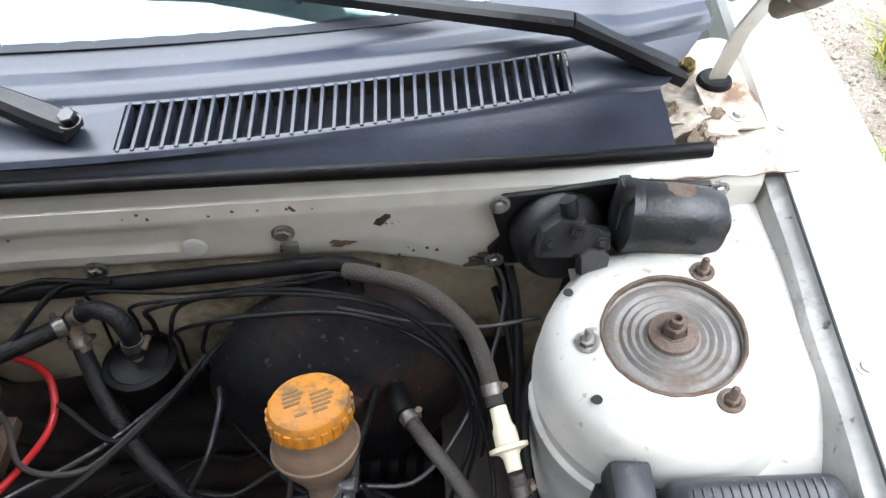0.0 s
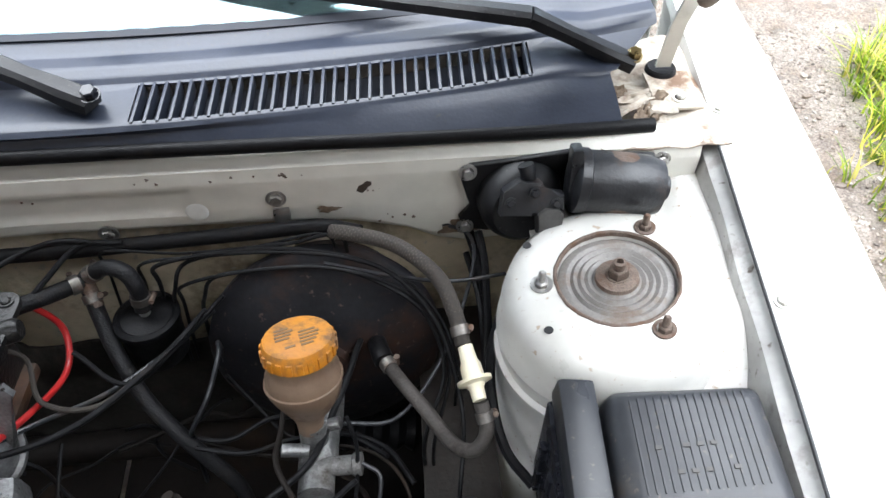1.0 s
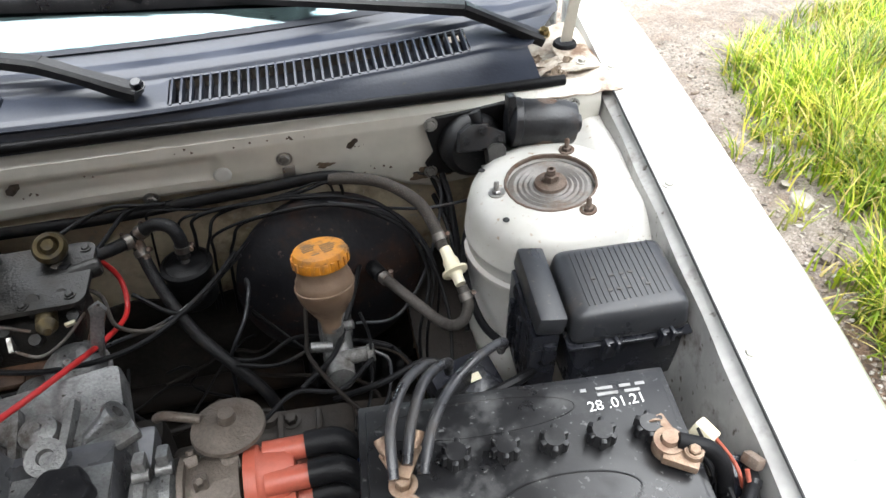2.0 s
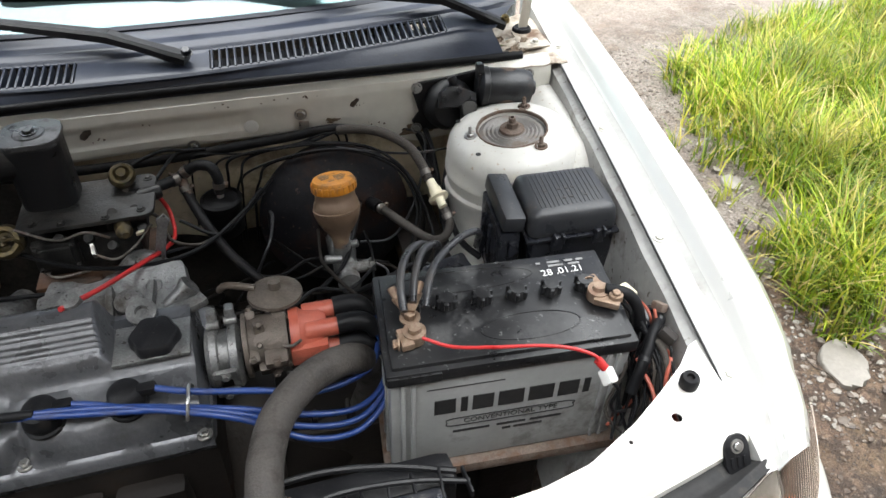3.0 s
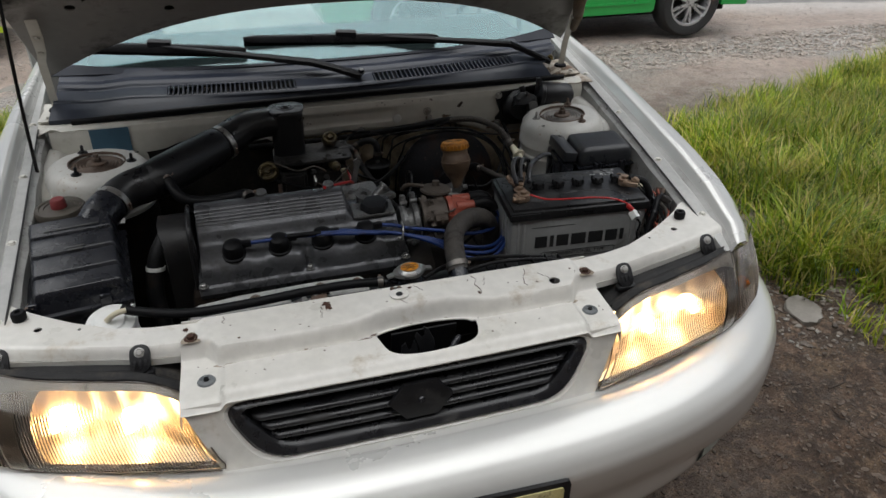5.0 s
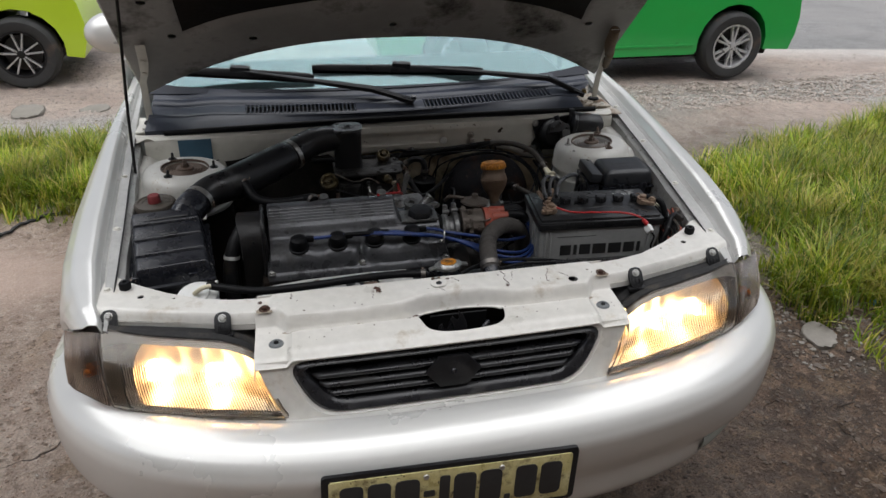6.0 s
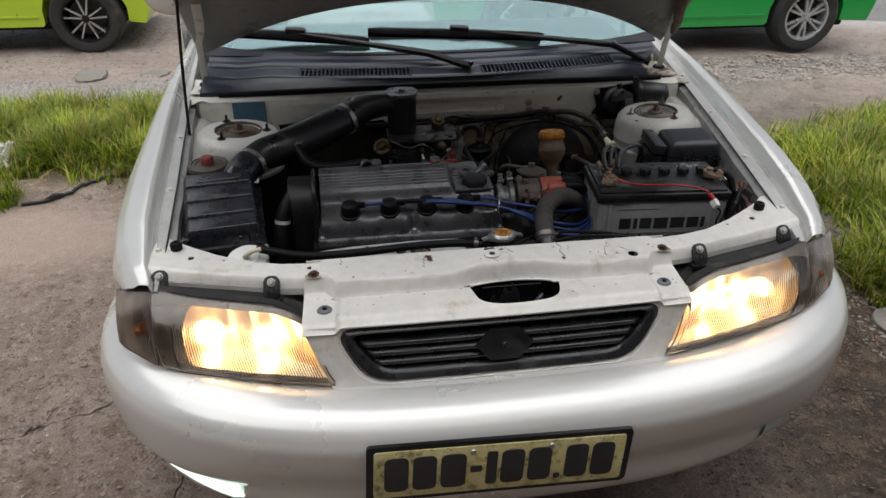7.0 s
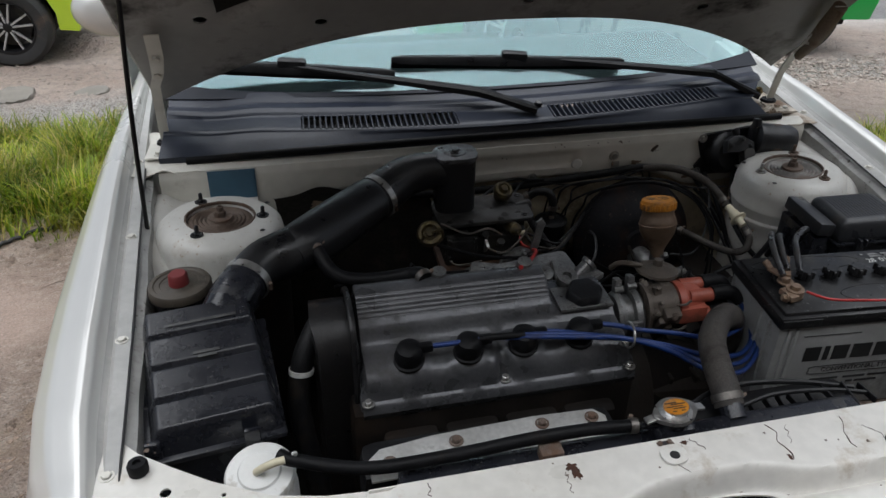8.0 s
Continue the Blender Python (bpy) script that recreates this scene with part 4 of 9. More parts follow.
    # ragged patches where the paint has lifted
    for x0, y0, w, d, seed in ((-0.132, 0.268, 0.008, 0.006, 1), (-0.128, 0.258, 0.005, 0.009, 2), (-0.080, 0.197, 0.015, 0.006, 3), (-0.062, 0.206, 0.010, 0.004, 4), (0.139, 0.226, 0.003, 0.004, 5), (-0.365, 0.268, 0.004, 0.006, 6), (0.020, 0.275, 0.005, 0.003, 7)):
        def patch(u, v):
            a, r = u * 2 * math.pi, v * (1 + 0.9 * noise.noise((2.2 * math.cos(u * 6.283), 2.2 * math.sin(u * 6.283), seed * 3.7)))
            x, y = x0 + w * r * math.cos(a), y0 + d * r * math.sin(a)
            return (x, y, top_height(x, y) + 0.0007 * (1 - 0.6 * v))
        part("rust_patch", grid(patch, 26, 4), M_RUST_EDGE, ob, "rust where the paint has lifted")
    # film of road dirt under the step, thickest above the opening and at the end pads
    for x0, x1, seed in ((-0.050, 0.118, 1), (-0.325, -0.27, 2), (0.285, 0.325, 3), (-0.22, -0.12, 4)):
        def film_of_dirt(u, v):
            x = lerp(x0, x1, u)
            dip = math.exp(-((x - 0.03) / 0.105) ** 4)
            edge = 0.207 + 0.026 * dip
            s = math.sin(math.pi * u) ** 0.5
            y = edge - 0.009 + (lerp(-0.008, 0.006, v)) * s * (0.75 + 0.6 * noise.noise((x * 60, v * 2, seed * 5.0)))
            return (x, y - 0.0005, top_height(x, y) + 0.0006)
        part("dirt_film", grid(film_of_dirt, 60, 6), M_GRIMEFILM, ob, "brown road dirt under the step")
    for x in (-0.356, 0.356):
        part("panel_bolt", bolt((x, 0.243, top_height(x, 0.243)), r=0.0065, h=0.007, washer=1.7), M_RUST_EDGE, ob)
        part("bolt_stain", lathe([(0, 0.0009), (0.013, 0.0007), (0.015, 0)], (x, 0.243, top_height(x, 0.243)), seg=20, wob=lambda a, h: 0.2 * math.sin(3 * a + x * 9)), M_GRIMEFILM, ob)
    for x in (-0.335, 0.335):
        ring = part("panel_clip", lathe([(0, 0.003), (0.006, 0.003), (0.0075, 0.002), (0.0085, 0.004), (0.0125, 0.003), (0.0145, 0)], (x, 0.166, top_height(x, 0.166)), seg=24), M_CLIPGREY, ob, "grey ringed plastic clip")
        part("clip_pin", lathe([(0, 0.006), (0.0040, 0.0055), (0.005, 0.002)], (x, 0.166, top_height(x, 0.166)), seg=14), M_BLACK, ring)
    return ob


slam = build_slam_panel()
def nose_y(x, z):
    return 0.107 - 0.24 * (0.70 - z) + 0.05 * x * x


def oct_outline(xt, xb, z0, z1, r, n=5):
    """A grille outline in x, z: wider at the top, rounded corners."""
    c = [(xt, z1), (-xt, z1), (-xb, z0), (xb, z0)]
    pts = []
    for i in range(4):
        p, a, b = Vector(c[i]), Vector(c[i - 1]), Vector(c[(i + 1) % 4])
        da, db = (a - p).normalized(), (b - p).normalized()
        for k in range(n + 1):
            t = k / n
            q = p + da * r * (1 - t) ** 2 + db * r * t ** 2
            pts.append((q.x, q.y))
    return pts


def ring_mesh(loops):
    """Skins a run of closed outlines, each a list of x, z with a push behind the nose line."""
    bm = bmesh.new()
    rings = []
    for outline, push in loops:
        run = len(outline) // 4
        pts = [Vector((x, 0, z)) for x, z in outline]
        dense = []
        for i, p in enumerate(pts):
            q = pts[(i + 1) % len(pts)]
            m = 14 if i in (run - 1, 3 * run - 1) else 1
            dense += [p.lerp(q, k / m) for k in range(m)]
        rings.append([bm.verts.new((p.x, nose_y(p.x, p.z) + push, p.z)) for p in dense])
    for a, b in zip(rings, rings[1:]):
        for k in range(len(a)):
            n = (k + 1) % len(a)
            bm.faces.new((a[k], a[n], b[n], b[k]))
    return bm


def build_grille():
    inner = oct_outline(0.322, 0.262, 0.602, 0.709, 0.046)
    soft = oct_outline(0.328, 0.268, 0.597, 0.7125, 0.048)
    crest = oct_outline(0.332, 0.272, 0.594, 0.7165, 0.048)
    outer = oct_outline(0.375, 0.322, 0.586, 0.7135, 0.004)
    part("grille_surround", ring_mesh([(inner, 0.010), (inner, 0.002), (soft, -0.003), (crest, -0.001), (outer, 0.001), (outer, 0.009)]), M_TIE, car, "white painted grille surround")
    lip = oct_outline(0.314, 0.256, 0.607, 0.704, 0.045)
    throat = oct_outline(0.296, 0.236, 0.622, 0.697, 0.034)
    g = part("grille", ring_mesh([(inner, 0.025), (inner, 0.001), (lip, -0.005), (oct_outline(0.303, 0.245, 0.616, 0.700, 0.040), -0.003), (throat, 0.004), (throat, 0.026)]), M_GRILLE, car, "satin black plastic slatted grille")
    # near-black sheet standing in for the shade behind the slats
    part("grille_shade_sheet", grid(lambda u, v: (lerp(-0.316, 0.316, u), nose_y(lerp(-0.316, 0.316, u), lerp(0.604, 0.706, v)) + 0.027, lerp(0.604, 0.706, v)), 30, 4, 0.002), M_DARKPIT, g)
    for k in range(3):
        z = 0.6335 + 0.0185 * k
        w = 0.246 + 0.0135 * k

        def slat(u, v):
            x = lerp(-w, w, u)
            i = int(round(v * 5))
            end = 0.012 * step(0.965, 1.0, abs(2 * u - 1))
            return (x, nose_y(x, z) + end + (0.024, 0.006, 0.002, 0.002, 0.005, 0.022)[i], z + (-0.003, -0.0035, -0.001, 0.0035, 0.0065, 0.009)[i])
        part("grille_slat", grid(slat, 40, 5, 0.0012), M_GRILLE, g, smooth=60)
    badge = [(0.056 * math.cos(radians(60 * k)), 0.036 * math.sin(radians(60 * k))) for k in range(6)]
    e = part("emblem", prism(badge, 0.010, pose(0.0, nose_y(0, 0.658) + 0.003, 0.658, 76, 0, 0), 0.003), M_BLACK, g, "plain dark badge plate")
    part("emblem_boss", lathe([(0, 0.003), (0.004, 0.003), (0.006, 0.0)], (0.0, nose_y(0, 0.658) - 0.0065, 0.660), (0, -0.97, 0.24), 14), M_DUSTY, e)
    return g


build_grille()


def lens_y(x):
    return table([(0.30, 0.082), (0.40, 0.100), (0.5, 0.122), (0.6, 0.149), (0.68, 0.182), (0.74, 0.222), (0.79, 0.280), (0.826, 0.34)], x)


def build_headlight(s):
    lamp = new("headlight")
    lamp.parent = car
    lamp.location = Vector((s * 0.52, 0.22, 0.65)) - origin(car)
    tagged(lamp, "lit headlight with fluted glass lens and yellow glow")

    in0, in1, out0, out1, far0, far1 = (0.330, 0.394, 0.668, 0.688, 0.780, 0.802) if s > 0 else (0.322, 0.376, 0.645, 0.664, 0.737, 0.745)

    def front(x):
        return lens_y(x - 0.018 * s)

    def lens(u, v, flute=True):
        x = lerp(lerp(in0, in1, v ** 1.4), lerp(out0, out1, v), u)
        top = lerp(0.722, 0.734, u) - 0.026 * max(0.0, 1 - u / 0.28) ** 2
        z = lerp(lerp(0.602, 0.612, u), top, v)
        bow = 0.020 * math.sin(math.pi * v)
        rib = 0.0007 * math.cos(2 * math.pi * u * 64) if flute and 0.05 < v < 0.8 and 0.04 < u < 0.9 else 0.0
        return (s * x, front(x) + 0.076 * v ** 1.2 - bow + rib, z)
    part("lens", grid(lens, 256, 12, 0.003), M_LENS, lamp, "clear fluted glass lens")

    def dish(u, v):
        x, y, z = lens(u, v, False)
        d = 0.075 * max(0.0, math.sin(math.pi * min(1, max(0, u)))) ** 0.5 * max(0.0, math.sin(math.pi * v)) ** 0.3
        fac = 0.006 * abs(math.sin(u * 7 * math.pi)) * math.sin(math.pi * v)
        return (x, y + 0.010 + d - fac, z - 0.42 * d * v)
    part("reflector", grid(dish, 60, 16), M_REFLECT, lamp, "silver reflector bowl")
    for bx, bz in ((0.46, 0.664), (0.57, 0.668)):
        x, y, z = lens((bx - in0) / (out0 - in0), 0.45, False)
        part("bulb", lathe([(0, -0.026), (0.008, -0.022), (0.010, 0), (0.008, 0.018), (0, 0.022)], (s * bx, y + 0.046, bz), (0, 1, 0.2), 16), M_BULB, lamp, "glowing bulb")

    def bezel(u0, u1, v0, v1, back):
        def at(u, v):
            a0 = u0 - (0.07 * abs(2 * v - 0.9) ** 3 if u0 > 0.5 else 0.0)
            b0 = v0 - (0.07 * abs(2 * u - 0.9) ** 5 if v0 > 0.5 else 0.0)
            return Vector(lens(lerp(a0, u1, u), lerp(b0, v1, v), False)) + Vector((0, back, -0.001))
        return grid(at, 32, 12, 0.001)
    part("bezel", bezel(0.0, 1.0, 0.92, 1.0, 0.003), M_STRIP, lamp, "grey upper bezel strip")
    part("bezel", bezel(0.0, 0.82 if s < 0 else 0.90, 0.01, 0.10, 0.010), M_BEZEL, lamp, "smoky lower bezel")
    part("bezel", bezel(0.82 if s < 0 else 0.90, 1.0, 0.0, 0.92, 0.009), M_BEZEL, lamp)

    def roof(u, v):
        x, y, z = lens(u, 1.0, False)
        lip = 0.005 * math.exp(-((v - 0.16) / 0.07) ** 2) - 0.006 * math.exp(-((v - 0.36) / 0.09) ** 2) + 0.0008 * noise.noise((u * 9, v * 5, s * 2.0))
        return (x, lerp(y + 0.004, lerp(0.275, 0.325, u), v), z + 0.002 - 0.016 * v + lip)
    part("lamp_housing", grid(roof, 40, 24, 0.004), M_HOUSING, lamp, "dusty lamp housing top")
    edge = [Vector(lens(0, k / 4, False)) for k in range(5)] + [Vector(lens(k / 6, 1, False)) for k in range(1, 7)] + [Vector(lens(1, 1 - k / 4, False)) for k in range(1, 5)] + [Vector(lens(1 - k / 6, 0, False)) for k in range(1, 6)]
    part("lamp_rim", tube(edge, 0.0012, 8, 2, closed=True), M_BEZEL, lamp)

    def corner(u, v):
        x = lerp(lerp(out0 + 0.005, out1 + 0.006, v), lerp(far0, far1, v), u ** 0.85)
        z = lerp(lerp(0.614, 0.634, u), lerp(0.728, 0.711, u), v)
        return (s * x, front(x) + lerp(0.072, 0.060, u) * v - 0.010 * math.sin(math.pi * v), z)
    c = part("corner_lamp", grid(lambda u, v: Vector(corner(u, v)) + Vector((0, 0.0010 * math.cos(u * 2 * math.pi * 20), 0)), 160, 10, 0.003), M_SMOKE, lamp, "smoked corner indicator lens")
    part("lamp_back", grid(lambda u, v: Vector(corner(u, v)) + Vector((-s * 0.02, 0.035, 0)), 16, 8, 0.001), M_BEZEL, c)
    part("bulb", lathe([(0, -0.018), (0.010, -0.012), (0.013, 0.004), (0.008, 0.016), (0, 0.016)], Vector(corner(0.42, 0.38)) + Vector((-s * 0.010, 0.018, 0)), (s * 0.4, -1, 0), 14), M_AMBER, c, "unlit amber bulb")
    return lamp


for s in (-1, 1):
    build_headlight(s)


def gut_x(y):
    return table([(0.22, 0.672), (0.42, 0.682), (0.70, 0.704), (1.15, 0.742), (1.6, 0.775)], y)


def gut_z(y):
    return table([(0.22, 0.728), (0.32, 0.748), (0.42, 0.762), (0.75, 0.792), (1.15, 0.818), (1.6, 0.85)], y)


def crest_x(y):
    return table([(0.22, 0.700), (0.31, 0.737), (0.45, 0.765), (0.6, 0.780), (0.95, 0.802), (1.2, 0.815), (1.9, 0.82)], y)


def crest_z(y):
    return table([(0.22, 0.735), (0.26, 0.749), (0.31, 0.764), (0.45, 0.787), (0.6, 0.804), (0.95, 0.832), (1.2, 0.848), (1.9, 0.875)], y)


def out_x(y):
    return table([(0.22, 0.704), (0.31, 0.762), (0.40, 0.808), (0.50, 0.828), (0.7, 0.842), (1.9, 0.845)], y)


def tuck(s, y):
    """The near-side fender sits a little further in."""
    return 0.0 if s > 0 else table([(0.2, 0.024), (0.6, 0.019), (1.2, 0.006), (1.6, 0.0)], y)


def build_fender(s):
    def low(y):
        return table([(0.25, 0.714), (0.30, 0.701), (0.345, 0.690), (0.36, 0.678), (0.38, 0.655), (0.40, 0.625), (0.46, 0.603), (0.52, 0.60), (0.60, 0.63), (0.80, 0.66), (1.0, 0.60), (1.14, 0.40), (1.2, 0.22), (1.9, 0.20)], y)

    def fn(u, v):
        start = table([(0.0, 0.250), (0.25, 0.252), (0.583, 0.258), (0.75, 0.268), (0.86, 0.286), (1.0, 0.318)], v)
        y = lerp(start, 1.62, u ** 1.6)
        gx, gz, cx, cz, lz = gut_x(y), gut_z(y), crest_x(y), crest_z(y), low(y)
        if s < 0:
            cx = max(gx + 0.020, cx - 0.026)
        ox = max(cx + 0.004, out_x(y) + (0.014 if s > 0 else -0.004))
        w = cx - gx
        dp = min(0.04, max(0.002, (cz - lz) * 0.4))
        prof = [(gx - 0.002, gz - 0.016), (gx, gz), (gx + 0.32 * w, gz + 0.002), (gx + 0.42 * w, gz - 0.004), (gx + 0.55 * w, gz + 0.002), (gx + 0.72 * w, lerp(gz, cz, 0.8)), (gx + 0.86 * w, cz - 0.001), (cx, cz - 0.002),
                (lerp(cx, ox, 0.42), cz - 0.35 * dp), (lerp(cx, ox, 0.75), cz - dp), (lerp(cx, ox, 0.92), lerp(cz - dp, lz, 0.3)), (ox, lerp(cz - dp, lz, 0.6)), (ox - 0.004, lz)]
        k = v * (len(prof) - 1)
        i = min(int(k), len(prof) - 2)
        t = k - i
        a, b = prof[i], prof[i + 1]
        return (s * (lerp(a[0], b[0], t) - tuck(s, y)), y, lerp(a[1], b[1], t))
    skin = grid(fn, 120, 48, 0.002)
    for face in skin.faces:
        p = face.calc_center_median()
        edge = max(gut_x(p.y) + 0.020, crest_x(p.y) - (0.0 if s > 0 else 0.026))
        if abs(p.x) + tuck(s, p.y) < lerp(gut_x(p.y), edge, 0.55):
            face.material_index = 1
    f = part("fender", skin, [M_PAINT, M_FLANGE], car, "white front fender with bolted inner flange", smooth=50)
    for y in (0.37, 0.60, 0.86, 1.13):
        part("fender_bolt", bolt((s * (gut_x(y) + 0.012 - tuck(s, y)), y, gut_z(y)), r=0.006, h=0.005, washer=1.5), M_BAY, f)

    part("fender_seam", tube([(s * (gut_x(y) - 0.0025 - tuck(s, y)), y, gut_z(y) + 0.0005) for y in (0.36, 0.5, 0.65, 0.8, 0.95, 1.1)], 0.0016, 6, 3), M_INK, f, "dark gap along the fender flange")
    # inner apron below the gutter
    def apron(u, v):
        y = lerp(0.36, 1.10, u)
        gx, gz = gut_x(y) - tuck(s, y), gut_z(y)
        prof = [(gx - 0.001, gz - 0.006), (gx - 0.014, gz - 0.014), (gx - 0.020, gz - 0.08), (gx - 0.030, gz - 0.16), (gx - 0.06, gz - 0.30), (gx - 0.14, gz - 0.42)]
        k = v * (len(prof) - 1)
        i = min(int(k), len(prof) - 2)
        t = k - i
        bulge = 0.002 * math.sin(y * 40) * step(0.1, 0.3, v) * step(0.9, 0.6, v)
        return (s * (lerp(prof[i][0], prof[i + 1][0], t) + bulge), y, lerp(prof[i][1], prof[i + 1][1], t))
    part("inner_wing", grid(apron, 50, 20, 0.002), M_WING, car, "grimy white inner wing panel")


for s in (-1, 1):
    build_fender(s)


def build_tie_side(s):
    """The wing of the slam panel that runs back to the fender."""
    def fn(u, v):
        x = lerp(0.340, 0.700, u)
        front = table([(0.34, 0.232), (0.42, 0.238), (0.5, 0.256), (0.6, 0.277), (0.66, 0.29), (0.70, 0.30)], x)
        back = table([(0.34, 0.290), (0.42, 0.294), (0.48, 0.306), (0.55, 0.340), (0.60, 0.372), (0.64, 0.400), (0.665, 0.425), (0.70, 0.44)], x)
        y = lerp(front, back, v)
        z = 0.738 + 0.010 * u
        z += 0.006 * step(0.0, 0.12, v) - 0.012 * step(0.10, 0.0, v)
        return (s * x, y, z)
    ob = part("slam_panel_wing", grid(fn, 60, 24, -0.0025), M_TIE, car, "white slam panel wing with rubber stop and lamp brackets")
    cut(ob, [lathe([(0, 0), (0.0065, 0), (0.0065, 0.1), (0, 0.1)], (s * 0.600, 0.333, 0.70), seg=16), lathe([(0, 0), (0.003, 0), (0.003, 0.1), (0, 0.1)], (s * 0.535, 0.318, 0.70), seg=10)])
    # front lip
    part("wing_lip", grid(lambda u, v: (fn(u, 0)[0], fn(u, 0)[1] - 0.001, fn(u, 0)[2] - 0.013 * v), 40, 2, 0.002), M_TIE, ob)
    part("rubber_stop", lathe([(0, 0), (0.011, 0), (0.0115, 0.004), (0.0085, 0.006), (0.0115, 0.009), (0.012, 0.02), (0.010, 0.024), (0.005, 0.024), (0.004, 0.02), (0, 0.02)], (s * 0.634, 0.37, 0.747), seg=24), M_RUBBER, ob, "black rubber bonnet stop")
    # brackets over the lamp
    for bx, by in ((0.436, 0.246), (0.652, 0.296)):
        z = 0.741
        m = pose(s * bx, by - 0.012, z - 0.008, 48, 0, 0)
        br = prism(rounded(0.031, 0.046, 0.012, 5), 0.007, m, 0.002)
        box((0.040, 0.016, 0.010), (s * bx, by - 0.026, z - 0.026), 0.003, bm=br)
        b = part("lamp_bracket", br, M_BLACK, ob, "black plastic lamp bracket")
        part("bracket_bolt", bolt(m @ Vector((0, 0.010, 0.007)), m.to_3x3() @ Vector((0, 0, 1)), 0.005, 0.004, 1.6), M_STEEL, b)
        for k in (-0.008, 0, 0.008):
            slot = box((0.004, 0.012, 0.002), (k, -0.008, 0.0075), 0.0005)
            slot.transform(m)
            part("bracket_rib", slot, M_BLACK, b)


for s in (-1, 1):
    build_tie_side(s)


def tower_top(s):
    return Vector((s * (0.587 if s > 0 else 0.578), 0.913 if s > 0 else 0.922, 0.788))


def build_tower(s):
    c = tower_top(s)
    axis = Vector((-s * 0.06, 0.02, 1)).normalized()
    # near-black sleeve puts the shade low on the left tower into colour
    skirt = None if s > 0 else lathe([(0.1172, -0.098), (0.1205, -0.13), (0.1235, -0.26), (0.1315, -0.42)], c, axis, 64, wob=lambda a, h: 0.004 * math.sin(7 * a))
    prof = [(0.0575, -0.012), (0.0585, -0.004), (0.0590, 0.0015), (0.0605, 0.0025), (0.064, 0.0018), (0.084, 0.001), (0.098, -0.004), (0.108, -0.014), (0.1125, -0.032), (0.1145, -0.056), (0.1165, -0.060), (0.1165, -0.065), (0.1138, -0.069), (0.1140, -0.084), (0.1185, -0.088), (0.1190, -0.096), (0.1160, -0.101), (0.119, -0.13), (0.122, -0.26), (0.13, -0.42)]
    bm = lathe(prof, c, axis, 64)
    t = part("strut_tower", bm, M_TOWER, car, "white suspension strut tower with rusty centre nut")
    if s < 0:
        part("skirt_shade", skirt, M_DARKPIT, t, "black sleeve painting the shade on the tower skirt")
    dish = [(0.0, 0.001), (0.012, 0.001), (0.021, -0.001), (0.024, -0.004), (0.028, -0.002), (0.031, -0.005), (0.035, -0.002), (0.038, -0.005), (0.042, -0.002), (0.045, -0.005), (0.049, -0.003), (0.053, -0.004), (0.0572, -0.006)]
    d = part("strut_plate", lathe(dish, c, axis, 48), M_DISH if s > 0 else M_DISHRUST, t, "worn ringed strut mount plate")
    nut = lathe([(0, 0.0), (0.022, -0.001), (0.021, 0.003), (0.012, 0.005)], c, axis, 24)
    bolt(c + axis * 0.004, axis, 0.0095, 0.010, 1.25, nut)
    lathe([(0.006, 0), (0.006, 0.017), (0.0035, 0.018), (0.0035, 0.012), (0, 0.012)], c + axis * 0.005, axis, 16, nut)
    part("centre_nut", nut, M_RUSTY, d, "rusty centre nut")
    for a in (s * 0 + (180 if s > 0 else 0), -68 if s > 0 else 243, 55 if s > 0 else 122):
        q = c + Vector((0.074 * math.cos(radians(a)), 0.074 * math.sin(radians(a)), 0.0))
        q = q - axis * ((q - c).dot(axis)) + axis * 0.0015
        b = bolt(q, axis, 0.0065, 0.006, 1.7)
        lathe([(0.0036, 0.0), (0.0036, 0.017), (0.002, 0.019), (0, 0.019)], q, axis, 12, b)
        part("mount_stud", b, M_STEEL if (a == 180 and s > 0) else (M_RUSTY if s > 0 else M_MOTOR), t)
    part("rust_ring", lathe([(0.0580, -0.002), (0.0584, 0.0030), (0.0600, 0.0040), (0.0614, 0.0034), (0.0622, 0.0014)], c, axis, 96, wob=lambda a, h: 0.004 * math.sin(9 * a) + 0.004 * math.sin(23 * a)), M_RUSTY, t, "rust line round the plate")
    for a, rr in ((145, 0.092), (215, 0.098)):
        q = c + Vector((s * -rr * math.cos(radians(a - 180)), rr * math.sin(radians(a - 180)), 0))
        q = q - axis * ((q - c).dot(axis)) - axis * 0.0005
        part("drain_hole", lathe([(0, 0.0006), (0.0042, 0.0006), (0.0046, 0)], q, axis, 14), M_INK, t)
    # shelf between tower and inner wing
    def shelf(u, v):
        y = lerp(0.775, 1.07, u)
        x = lerp(0.52, gut_x(y) - 0.004 - tuck(s, y), v)
        z = 0.700 + 0.052 * step(0.76, 0.88, y) + 0.022 * step(0.66, 0.70, x)
        return (s * x, y, z)
    part("tower_shelf", grid(shelf, 30, 20, 0.002), M_TOWER, t)


for s in (-1, 1):
    build_tower(s)


# bulkhead: an upper box section under the cowl and a recessed lower wall
def bulk_low(x):
    """Lower edge of the upper section: arched over the brake servo and the intake."""
    return table([(0.0, 0.738), (0.25, 0.733), (0.32, 0.729), (0.387, 0.711), (0.424, 0.691), (0.46, 0.683), (0.56, 0.690), (0.72, 0.70)], x) + table([(-0.60, -0.045), (-0.498, -0.038), (-0.465, -0.017), (-0.414, 0.010), (-0.333, 0.013), (-0.20, -0.004), (0.0, 0.0)], x) - 0.004 * step(0.25, -0.2, x)


